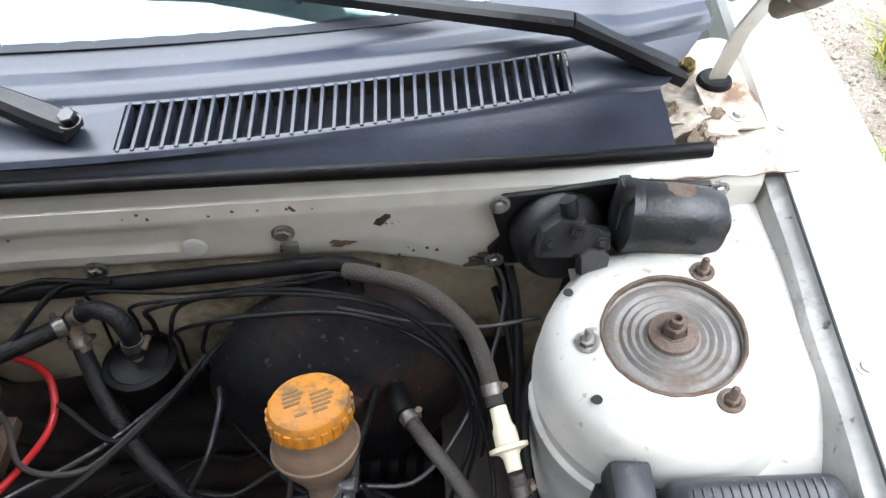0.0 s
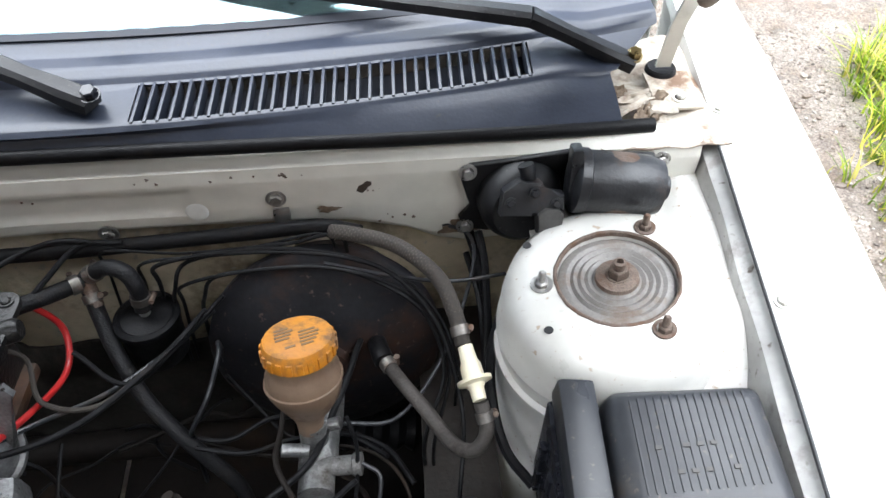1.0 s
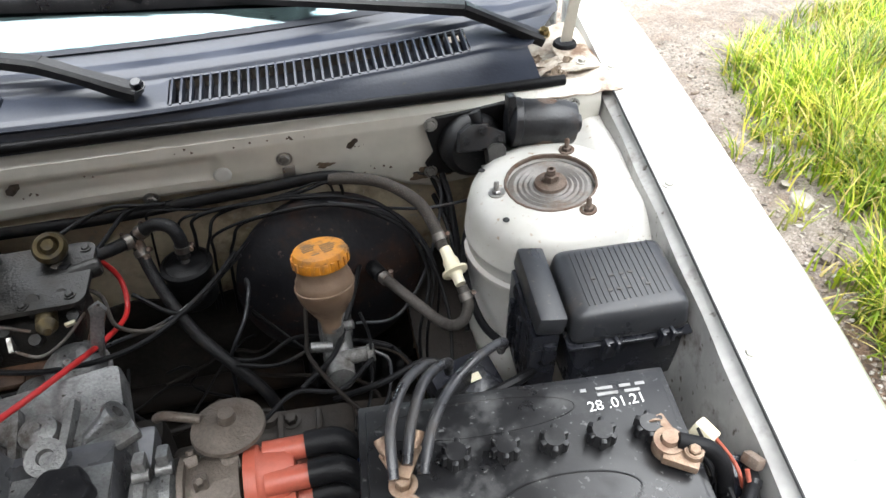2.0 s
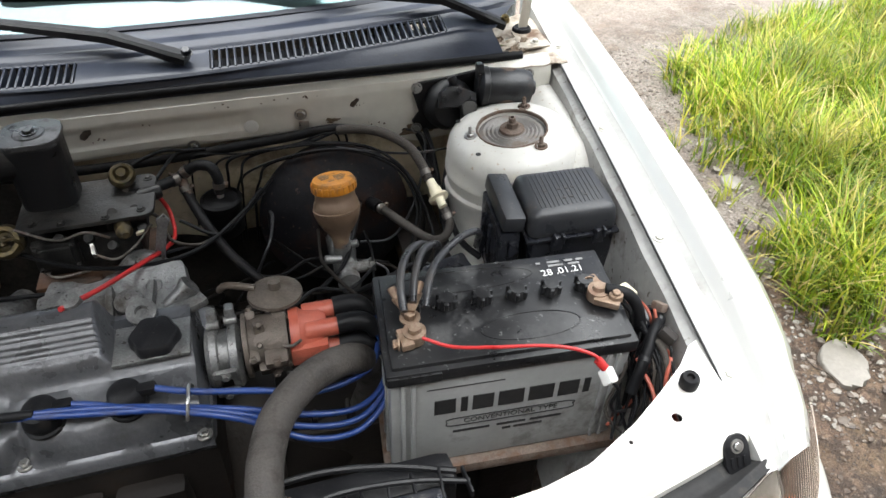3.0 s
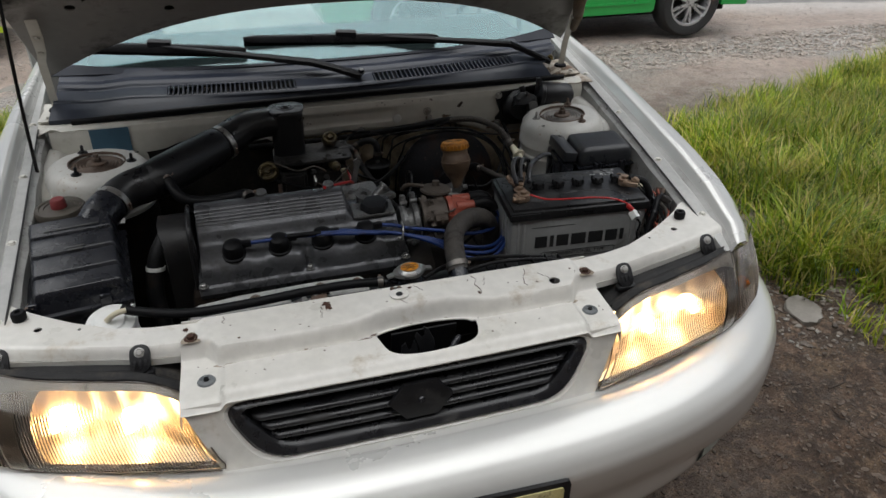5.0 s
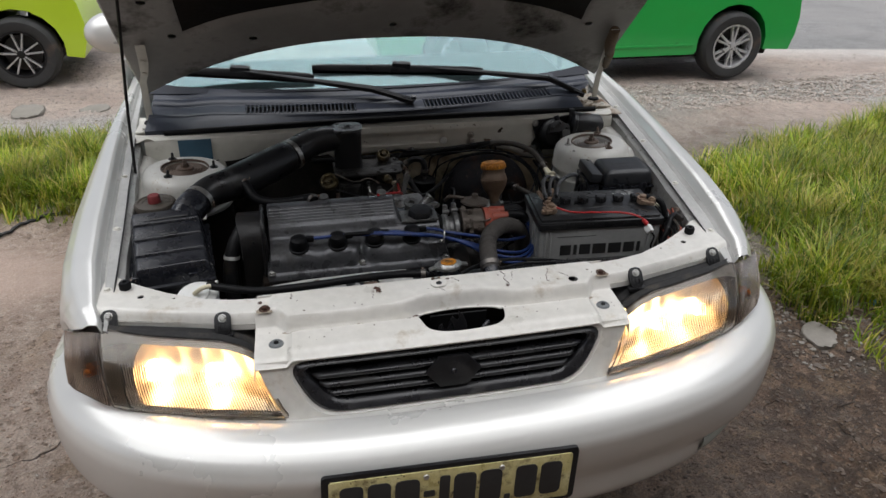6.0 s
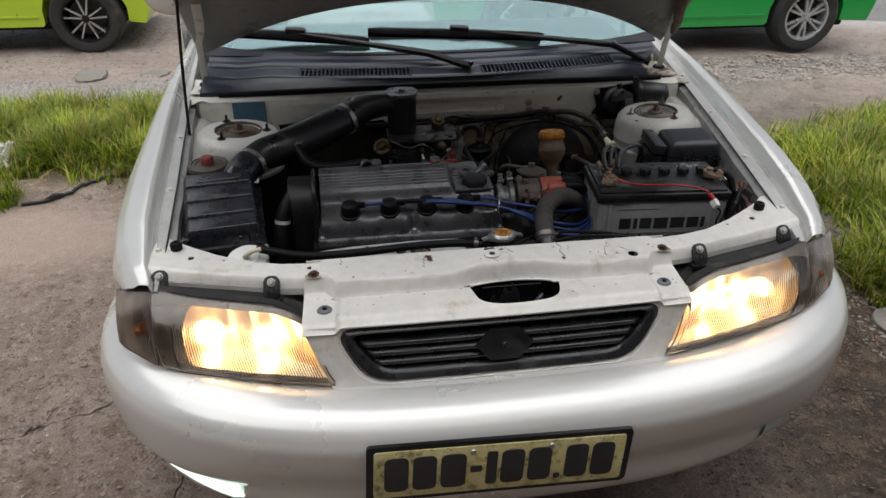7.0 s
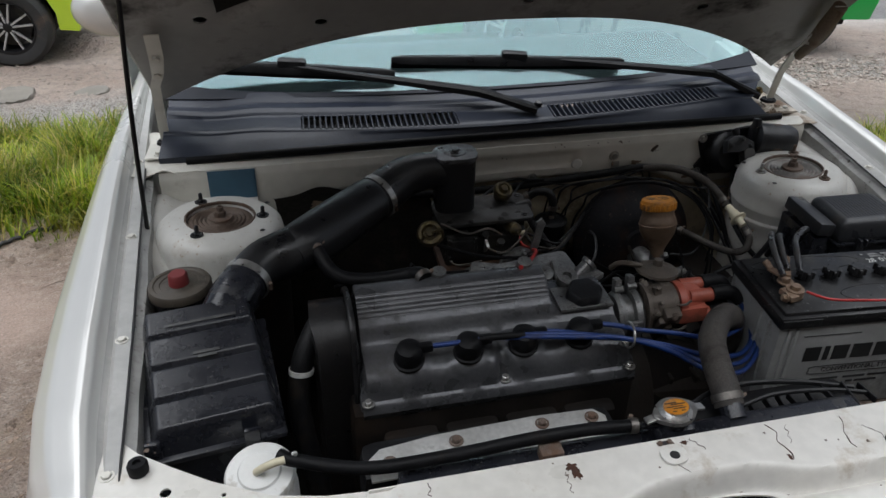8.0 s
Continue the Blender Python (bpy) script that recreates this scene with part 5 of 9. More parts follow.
def build_bulkhead():
    def upper(u, v):
        x = lerp(-0.700, 0.715, u)
        low = bulk_low(x)
        prof = [(1.125, low + 0.002), (1.078, low), (1.074, low + 0.006), (1.070, lerp(low, 0.815, 0.35)), (1.068, 0.800), (1.072, 0.815), (1.085, 0.822), (1.10, 0.824)]
        k = v * (len(prof) - 1)
        i = min(int(k), len(prof) - 2)
        t = k - i
        y, z = lerp(prof[i][0], prof[i + 1][0], t), lerp(prof[i][1], prof[i + 1][1], t)
        # shallow pressed panel
        press = step(-0.20, -0.185, x) * step(0.165, 0.15, x) * step(low + 0.02, low + 0.028, z) * step(0.795, 0.787, z)
        rib = math.exp(-((x - 0.475) / 0.010) ** 2) * step(low + 0.01, low + 0.03, z) * step(0.81, 0.79, z)
        return (x, y + 0.006 * press - 0.006 * rib, z)
    up = part("bulkhead_panel", grid(upper, 220, 42, 0.002), M_BAY, car, "dusty white upper bulkhead panel with clips and chips")
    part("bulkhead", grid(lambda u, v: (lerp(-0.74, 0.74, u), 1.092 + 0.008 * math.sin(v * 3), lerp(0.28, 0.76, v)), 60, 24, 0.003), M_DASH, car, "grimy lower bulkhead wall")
    for x, z, r in ((0.246, 0.775, 0.0075), (0.060, 0.738, 0.0075)):
        part("panel_bolt", bolt((x, 1.070, z), (0, -1, 0), r, 0.006, 1.5), M_STEEL, up)
    part("clip_bracket", box((0.018, 0.006, 0.03), (0.250, 1.066, 0.748), 0.002), M_STEEL, up)
    part("plug", lathe([(0, 0.002), (0.009, 0.002), (0.011, 0.0015), (0.0125, 0)], (0.160, 1.0695, 0.762), (0, -1, 0), 24), M_WHITEP, up)
    return up


bulkhead = build_bulkhead()


for s in (-1, 1):
    part("scuttle_corner", grid(lambda u, v: (s * lerp(0.60, 0.748, u), lerp(1.07, 1.30, v), 0.816 + 0.012 * noise.noise((u * 4, v * 4, s)) - 0.006 * v), 16, 16, 0.002), M_SCUTTLE if s > 0 else M_BAY, car, "rusty flaking scuttle corner" if s > 0 else "painted scuttle corner")


# loose flakes of rust and paint lifting off the scuttle corner
def flakes():
    rnd = random.Random(8)
    for x, y, w, d, turn in ((0.640, 1.128, 0.030, 0.012, 25), (0.668, 1.120, 0.026, 0.010, -20), (0.652, 1.108, 0.016, 0.008, 60), (0.628, 1.150, 0.014, 0.009, 10), (0.676, 1.136, 0.013, 0.007, 40), (0.66, 1.10, 0.010, 0.006, 0)):
        c, q = math.cos(math.radians(turn)), math.sin(math.radians(turn))
        k = rnd.uniform(0, 50)

        def sheet(u, v):
            a0, b0 = (u - 0.5) * 2, (v - 0.5) * 2
            r = 1.0 + 0.5 * noise.noise((a0 * 2 + k, b0 * 2, 1.0))
            px, py = a0 * w * r, b0 * d * r * math.sqrt(max(0.05, 1 - 0.7 * a0 * a0))
            return (x + px * c - py * q, y + px * q + py * c, 0.832 + 0.006 * noise.noise((a0 * 2.5, b0 * 2.5, k)) + 0.004 * a0)
        part("paint_flake", grid(sheet, 10, 6, 0.001), M_BRACKET if rnd.random() < 0.5 else M_SCUTTLE, car)


flakes()


def lip_y(x):
    return 1.095 + 0.19 * x * x


def seal_pt(x):
    return (x, 1.084 + 0.010 * (x / 0.66) ** 4, 0.838 - 0.010 * (x / 0.66) ** 2)


def build_cowl():
    pts = [seal_pt(lerp(-0.648, 0.662, k / 24)) for k in range(25)]
    part("rubber_seal", tube(pts, 0.008, 10, 2), M_RUBBER, car, "black rubber bonnet seal")

    def fn(u, v):
        x = lerp(-0.70, lerp(0.6245, 0.70, step(0.40, 0.60, v)), u)
        y0 = lip_y(x)
        sy, sz = seal_pt(x)[1:]
        end = step(0.55, 0.62, x) + step(-0.50, -0.62, x)
        zl = 0.860 - 0.010 * end
        prof = [(sy + 0.004, sz - 0.012), (sy + 0.004, sz + 0.006), (lerp(sy + 0.008, y0, 0.5), lerp(sz + 0.006, zl, 0.55)), (y0 - 0.004, zl - 0.003), (y0, zl), (y0 + 0.064, zl + 0.006), (y0 + 0.070, zl + 0.012), (y0 + 0.080, zl + 0.017), (y0 + 0.104, zl + 0.018), (y0 + 0.130, zl + 0.034)]
        k = v * (len(prof) - 1)
        i = min(int(k), len(prof) - 2)
        t = k - i
        return (x, lerp(prof[i][0], prof[i + 1][0], t), lerp(prof[i][1], prof[i + 1][1], t))
    cowl = part("cowl_panel", grid(fn, 120, 45, -0.002), M_TRIM, car, "black plastic windscreen cowl with vent grilles")
    vents = ((-0.425, -0.100, 28), (0.108, 0.532, 34))
    tools = []
    for x0, x1, cnt in vents:
        n = 12
        xs = [lerp(x0, x1, k / n) for k in range(n + 1)]
        outline = [(x, lip_y(x) + 0.004) for x in xs] + [(x, lip_y(x) + 0.060) for x in reversed(xs)]
        tools.append(prism(outline, 0.1, pose(0, 0, 0.81)))
    cut(cowl, tools)
    for x0, x1, cnt in vents:
        for k in range(cnt):
            x = lerp(x0 + 0.004, x1 - 0.004, k / (cnt - 1))
            part("vent_slat", box((0.0034, 0.062, 0.016), (x, lip_y(x) + 0.032, 0.8585), 0.0008, (5, 0, 0)), M_TRIM, cowl)
        part("vent_tray", grid(lambda u, v: (lerp(x0 - 0.01, x1 + 0.01, u), lip_y(lerp(x0, x1, u)) + lerp(-0.004, 0.066, v), 0.836 - 0.01 * v + 0.02 * step(0.8, 1, v)), 12, 4, 0.002), M_TRIM, cowl)
    return cowl


cowl = build_cowl()


def screen_at(u, v):
    x = lerp(-0.72, 0.72, u) * lerp(1.0, 0.80, v)
    y = 1.212 + 0.19 * x * x * (1 - 0.3 * v) + 0.62 * v
    z = 0.893 - 0.012 * (x / 0.7) ** 2 + 0.40 * v
    return (x, y, z)


M_FRIT = surface("black_screen_border", (0.012, 0.014, 0.020), (0.022, 0.025, 0.033), 0.5, 0.0, 10, 0.0, spec=0.22)


def build_screen():
    part("windscreen", grid(lambda u, v: screen_at(u, lerp(0.010 + 0.05 * (2 * u - 1) ** 4, 1.0, v)), 40, 24, 0.004), M_GLASS, car, "tinted windscreen reflecting the pale sky").visible_shadow = False
    part("screen_border", grid(lambda u, v: Vector(screen_at(u, (0.012 + 0.05 * (2 * u - 1) ** 4) * v)), 40, 3, 0.004), M_FRIT, car, "black printed windscreen border")
    part("dashboard", grid(lambda u, v: (lerp(-0.66, 0.66, u), lerp(1.25, 1.95, v), 0.84 + 0.02 * math.sin(v * 3) - 0.2 * step(0.7, 1, v)), 20, 14, 0.004), M_BLACK, car, "dark dashboard behind the glass")


build_screen()


def build_bonnet():
    """Open bonnet, its pressed inner frame towards the engine."""
    tilt = radians(43)

    def at(u, v, lift=0.0):
        # v runs from the hinge edge up to the nose
        w = lerp(0.718, 0.67, v ** 2)
        x = lerp(-w, w, u)
        bow = abs(x / w) ** 2.4
        d = lerp(-0.272 * bow, lerp(1.06, 0.93, bow), v)
        n = lift - 0.035 * bow * (0.3 + 0.7 * v)
        return Vector((x, 1.068 - d * math.cos(tilt) + n * math.sin(tilt), 1.0805 + d * math.sin(tilt) + n * math.cos(tilt)))
    b = part("bonnet", grid(lambda u, v: at(u, v, 0.024), 50, 30, 0.002), M_PAINT, car, "raised white bonnet")

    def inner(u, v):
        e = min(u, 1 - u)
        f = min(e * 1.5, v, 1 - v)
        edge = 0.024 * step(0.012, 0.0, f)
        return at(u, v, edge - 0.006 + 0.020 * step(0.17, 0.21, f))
    fr = part("bonnet_frame", grid(inner, 110, 70, 0.002), M_HOODIN, b, "dusty painted inner bonnet frame, underside shade in its colour")
    holes = []
    for u, v in ((0.10, 0.20), (0.90, 0.20), (0.24, 0.085), (0.76, 0.085), (0.5, 0.075), (0.07, 0.36), (0.93, 0.36)):
        p = at(u, v, -0.03)
        holes.append(lathe([(0, 0), (0.011, 0), (0.011, 0.045), (0, 0.045)], p, (0, math.sin(tilt), math.cos(tilt)), 16))
    cut(fr, holes)
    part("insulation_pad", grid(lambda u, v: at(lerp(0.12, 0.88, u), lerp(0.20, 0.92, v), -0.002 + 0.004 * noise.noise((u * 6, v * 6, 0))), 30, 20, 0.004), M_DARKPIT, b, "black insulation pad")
    for s in (-1, 1):
        arm = bmesh.new()
        pts = [(0.700, 1.200, 0.832), (0.697, 1.180, 0.90), (0.688, 1.135, 0.965), (0.668, 1.075, 1.005), (0.655, 1.02, 1.05), (0.650, 0.985, 1.10)]
        side = [Vector((s * x, y, z)) for x, y, z in pts]
        rows = []
        for k, p in enumerate(side):
            wd = (0.009, 0.009, 0.009, 0.010, 0.012, 0.012)[k]
            rows.append([arm.verts.new(p + Vector((dx, dy, dz))) for dx, dy, dz in ((-wd, -0.002, 0), (wd, -0.002, 0), (wd, 0.002, 0.001), (-wd, 0.002, 0.001))])
        for a0, b0 in zip(rows, rows[1:]):
            for k in range(4):
                arm.faces.new((a0[k], a0[(k + 1) % 4], b0[(k + 1) % 4], b0[k]))
        arm.faces.new(rows[0])
        arm.faces.new(rows[-1])
        h = part("bonnet_hinge", arm, M_BAY, b, "painted hinge arm with rust" if s > 0 else "painted hinge arm")
        for k in (3, 4):
            part("hinge_bolt", bolt(side[k] + Vector((0, -0.003, 0.002)), (0, -0.8, -0.5), 0.007, 0.006, 1.4), M_BAY, h)
        if s > 0:
            part("hinge_bracket", tube([side[2] + Vector((0.010, -0.002, -0.01)), side[3] + Vector((0.012, 0, 0)), side[4], side[5]], [0.010, 0.015, 0.017, 0.015], 10, 4), M_BRACKET, h, "rust-stained crumpled hinge bracket")
        part("hinge_socket", lathe([(0, 0.003), (0.012, 0.003), (0.0165, 0.006), (0.0185, 0.004), (0.0195, 0)], (s * 0.700, 1.204, 0.824), (0, 0, 1), 24), M_RUBBER, h, "dark rubber socket round the hinge arm")
        part("hinge_foot", box((0.055, 0.075, 0.004), (s * 0.705, 1.165, 0.822), 0.001), M_SCUTTLE if s > 0 else M_BAY, h)
        part("foot_bolt", bolt((s * 0.708, 1.145, 0.824), r=0.006), M_BAY, h)
    return b


bonnet = build_bonnet()
rod = part("prop_rod", tube([(-0.702, 0.908, 0.755), (-0.682, 0.875, 0.97), (-0.655, 0.84, 1.20), (-0.648, 0.828, 1.262)], 0.0038, 8, 6), M_BLACK, car, "thin black bonnet prop rod")

part("rod_clip", box((0.010, 0.012, 0.018), (-0.700, 0.906, 0.782), 0.003), M_GOLD, rod, "small brass-coloured clip")
# rust freckles on the near slam wing by the fender joint
rnd = random.Random(77)
freck = bmesh.new()
for k in range(26):
    fx, fy = -0.655 + rnd.gauss(0, 0.014), 0.392 + rnd.gauss(0, 0.014)
    fr = rnd.uniform(0.0008, 0.0032)
    lathe([(0, 0.0012), (fr, 0.0008), (fr * 1.2, 0)], (fx, fy, 0.7535), (0, 0, 1), 7, freck, wob=lambda a, h: 0.3 * math.sin(3 * a + k))
tagged(part("rust_freckle", freck, M_RUSTY, car), kind="stuff")

# ---- engine bay ----
def W(x, y, z):
    """A point of the place in the car's own axes."""
    return Vector((x - SLANT * (y - 0.25), y, z))


def Ws(*pts):
    return [W(*p) for p in pts]


M_CLAMP = surface("dull_clamp_steel", (0.11, 0.10, 0.09), (0.22, 0.207, 0.19), 0.42, 0.8, 60, 0.2, 0.15, RUST, 0.35, 45.0)


M_AGED = surface("dusty_perished_hose", (0.040, 0.036, 0.033), (0.078, 0.069, 0.062), 0.65, 0.0, 45, 0.4, 0.25, (0.020, 0.017, 0.015), 0.35, 22.0, spec=0.25)


def clamp(at, axis, r, parent, mat=None, w=0.010):
    """A worm-drive hose clamp: band and screw housing."""
    bm = lathe([(r, -w / 2), (r + 0.0015, -w / 2), (r + 0.0015, w / 2), (r, w / 2)], at, axis, 24)
    m = Matrix.Translation(at) @ basis(axis)
    c = part("hose_clamp", bm, mat or M_CLAMP, parent, "steel hose clamp")
    q = m @ Vector((r + 0.003, 0, 0))
    screw = lathe([(0, -0.007), (0.0030, -0.007), (0.0030, 0.005), (0.0036, 0.005), (0.0036, 0.007), (0, 0.007)], q, m.to_3x3() @ Vector((0, 1, 0)), 10)
    part("clamp_screw", screw, M_RUSTY, c)
    return c


def hose(name, pts, r, mat, label, category="hose", per=8, seg=12, clamps=(), ribs=0.0):
    p0 = pts[0]
    t = thing(name, p0, label, category)
    part("tube", tube(pts, r, seg, per, ribs=ribs), mat, t)
    path = spline(pts, per)
    rr = r if not isinstance(r, (list, tuple)) else None
    for f in clamps:
        i = min(len(path) - 2, max(1, int(f * (len(path) - 1))))
        rad = rr if rr else lerp(r[0], r[-1], f)
        clamp(path[i], path[i + 1] - path[i - 1], rad * 1.02, t)
    return t


def build_engine():
    e = thing("engine", W(-0.12, 0.62, 0.30), "transverse four-cylinder engine with sooty grey valve cover", "engine")
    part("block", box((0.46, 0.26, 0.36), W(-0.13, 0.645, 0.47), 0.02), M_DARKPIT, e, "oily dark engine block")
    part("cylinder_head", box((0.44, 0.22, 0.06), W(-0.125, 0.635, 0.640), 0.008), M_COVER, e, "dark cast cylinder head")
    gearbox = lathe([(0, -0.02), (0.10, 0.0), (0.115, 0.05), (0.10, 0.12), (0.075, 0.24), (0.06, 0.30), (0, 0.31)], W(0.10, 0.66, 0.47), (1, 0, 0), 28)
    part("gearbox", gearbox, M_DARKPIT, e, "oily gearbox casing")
    prof = [(0.516, 0.640), (0.512, 0.652), (0.517, 0.664), (0.524, 0.668), (0.527, 0.690), (0.536, 0.704), (0.550, 0.710), (0.590, 0.717), (0.598, 0.724), (0.606, 0.742), (0.613, 0.748)]
    for k in range(6):
        y, z = lerp(0.615, 0.642, k / 5), lerp(0.750, 0.776, k / 5)
        prof += [(y, z), (y + 0.0028, z + 0.0012), (y + 0.0030, z + 0.0026)]
    prof += [(0.655, 0.781), (0.670, 0.781), (0.685, 0.770), (0.690, 0.72), (0.69, 0.64)]
    flat = [(y, min(z, 0.712 + 0.020 * step(0.585, 0.60, y) + 0.004 * step(0.61, 0.66, y))) for y, z in prof]

    def cover(u, v):
        x = lerp(-0.348, 0.088, u)
        k = v * (len(prof) - 1)
        i = min(int(k), len(prof) - 2)
        t = k - i
        a = step(-0.030, -0.015, x)
        y = lerp(prof[i][0], prof[i + 1][0], t)
        z = lerp(lerp(prof[i][1], prof[i + 1][1], t), lerp(flat[i][1], flat[i + 1][1], t), a)
        edge = step(-0.348, -0.338, x) * step(0.088, 0.078, x)
        if z > 0.668:
            z = 0.668 + (z - 0.668) * (0.25 + 0.75 * edge)
        # waist between the two pairs of plugs
        dip = math.exp(-((x + 0.125) / 0.011) ** 2) * step(0.60, 0.585, y) * step(0.666, 0.68, z)
        y += 0.014 * dip * step(0.56, 0.53, y)
        z -= 0.006 * dip
        # round wells at the plugs
        for bx in (-0.272, -0.180, -0.092, 0.0):
            d = math.hypot(x - bx, y - 0.552)
            z += 0.004 * step(0.036, 0.024, d)
        return W(x, y, z)
    vc = part("valve_cover", grid(cover, 140, 70), M_COVER, e, "sooty grey ribbed valve cover", smooth=35)
    for x in (-0.34, -0.125, 0.078):
        part("cover_bolt", bolt(W(x, 0.518 + (0.012 if x == -0.125 else 0), 0.668), r=0.006, h=0.008), M_STEEL, vc)
    cap = lathe([(0, 0.017), (0.014, 0.017), (0.026, 0.016), (0.029, 0.012), (0.030, 0.0), (0.026, -0.004), (0, -0.004)], W(0.036, 0.625, 0.738), (0, -0.08, 1), 48, wob=lambda a, h: 0.06 * math.cos(6 * a))
    part("oil_cap", cap, M_BLACK, vc, "black lobed oil filler cap")
    part("cap_seat", box((0.092, 0.064, 0.006), W(0.032, 0.626, 0.735), 0.002), M_ALU, vc)
    # moulded seam line and boss at the rear
    for x in (-0.20, -0.055):
        lug = lathe([(0, 0.0), (0.012, 0.0), (0.013, -0.01), (0.016, -0.03), (0, -0.03)], W(x, 0.672, 0.788), (0, -0.2, 1), 18)
        part("cover_lug", lug, M_ALU, vc)
    for k, x in enumerate((-0.272, -0.180, -0.092, 0.0)):
        boot = lathe([(0, 0.026), (0.012, 0.025), (0.019, 0.020), (0.021, 0.012), (0.023, 0.004), (0.021, -0.004), (0.024, -0.006), (0.024, -0.010), (0, -0.010)], W(x, 0.552, 0.720), (0, -0.15, 1), 24)
        box((0.036, 0.014, 0.013), W(x + 0.018, 0.550, 0.736), 0.004, bm=boot)
        part("spark_boot", boot, M_RUBBER, vc, "black spark plug boot")
    # timing cover
    shape = [(0.02, 0.0), (0.14, 0.0)]
    shape += [(0.086 + 0.066 * math.cos(radians(a)), 0.300 + 0.070 * math.sin(radians(a))) for a in range(-20, 201, 11)]
    tc = prism(shape, 0.064, Matrix.Translation(W(-0.416, 0.545, 0.405)) @ Matrix(((0, 0, 1, 0), (1, 0, 0, 0), (0, 1, 0, 0), (0, 0, 0, 1))), 0.014, segs=4)
    for v in tc.verts:
        v.co.x += 0.020 * max(0.0, 0.60 - v.co.y) / 0.06
    for a in (30, 95, 160):
        bolt(W(-0.352, 0.631 + 0.060 * math.cos(radians(a)), 0.705 + 0.064 * math.sin(radians(a))), (-1, 0, 0), 0.005, 0.005, 1.4, tc)
    part("timing_cover", tc, M_DARKSTEEL, e, "black timing belt cover")
    lip = tube([W(-0.352, y, z) for y, z in ((0.552, 0.60), (0.550, 0.68), (0.562, 0.752), (0.590, 0.779), (0.66, 0.779), (0.70, 0.75))], 0.005, 8, 5)
    part("cover_flange", lip, M_DARKSTEEL, e)
    # exhaust side below the cover
    for k in range(4):
        part("exhaust_shield", box((0.085, 0.03, 0.10), W(-0.28 + 0.095 * k, 0.497, 0.575), 0.012, (8, 0, 0)), M_DARKPIT, e)
    # inlet manifold casting behind
    man = box((0.20, 0.12, 0.05), W(-0.02, 0.73, 0.690), 0.015, (8, 0, 10))
    for k, (x, y, z, r) in enumerate(((-0.05, 0.705, 0.727, 0.016), (0.0, 0.72, 0.728, 0.019), (0.055, 0.70, 0.722, 0.013), (0.03, 0.755, 0.715, 0.012), (-0.08, 0.74, 0.715, 0.014))):
        lathe([(0, 0.016), (r * 0.6, 0.016), (r, 0.012), (r * 1.05, -0.03), (0, -0.03)], W(x, y, z - 0.01), (0.1 * (k - 2) * 0.5, -0.2, 1), 20, man)
        bolt(W(x, y, z + 0.004), (0, -0.2, 1), 0.005, 0.005, 1.3, man)
    box((0.16, 0.03, 0.03), W(-0.04, 0.765, 0.700), 0.01, (15, 0, -20), man)
    box((0.05, 0.025, 0.012), W(0.075, 0.688, 0.728), 0.004, (0, 0, 30), man)
    for (x, y, z), ax, r, h in (((0.052, 0.700, 0.722), (0.75, 0.25, 0.6), 0.012, 0.040), ((-0.10, 0.70, 0.715), (-0.3, 0.2, 0.9), 0.010, 0.026), ((0.02, 0.672, 0.735), (0.1, -0.3, 0.95), 0.015, 0.020)):
        lathe([(0, 0), (r, 0), (r, h * 0.8), (r * 1.25, h * 0.82), (r * 1.25, h), (r * 0.55, h), (r * 0.5, h * 0.6), (0, h * 0.6)], W(x, y, z), ax, 22, man)
    for k in range(3):
        box((0.010, 0.075, 0.022), W(-0.075 + 0.05 * k, 0.715, 0.716), 0.004, (14, 0, 14 - 10 * k), man)
    part("inlet_manifold", man, M_ALU, e, "grey cast aluminium inlet manifold")
    for k in range(4):
        part("inlet_runner", tube(Ws((-0.28 + 0.085 * k, 0.69, 0.66), (-0.27 + 0.085 * k, 0.76, 0.68), (-0.22 + 0.06 * k, 0.83, 0.66)), 0.021, 14, 6), M_ALU, e)
    # cam end housing with clamp ears
    end = lathe([(0, 0.0), (0.038, 0.0), (0.042, 0.006), (0.040, 0.014), (0.034, 0.016), (0.034, 0.028), (0.044, 0.030), (0.046, 0.040), (0.040, 0.046), (0, 0.046)], W(0.092, 0.625, 0.688), (1, 0, 0), 36)
    for x, z in ((0.105, 0.738), (0.128, 0.742)):
        box((0.012, 0.018, 0.036), W(x, 0.645, z - 0.008), 0.003, (-12, 0, 0), end)
        lathe([(0, 0), (0.006, 0), (0.006, 0.016), (0, 0.016)], W(x - 0.008, 0.638, z - 0.006), (1, 0, 0), 12, end)
    for z in (0.665, 0.70):
        box((0.030, 0.008, 0.012), W(0.112, 0.580, z), 0.003, (0, 0, 0), end)
        bolt(W(0.112, 0.575, z), (0, -1, 0.1), 0.005, 0.005, 1.4, end)
    part("cam_housing", end, M_ALU, e, "cast aluminium cam end housing with clamp ears")
    return e


engine = build_engine()


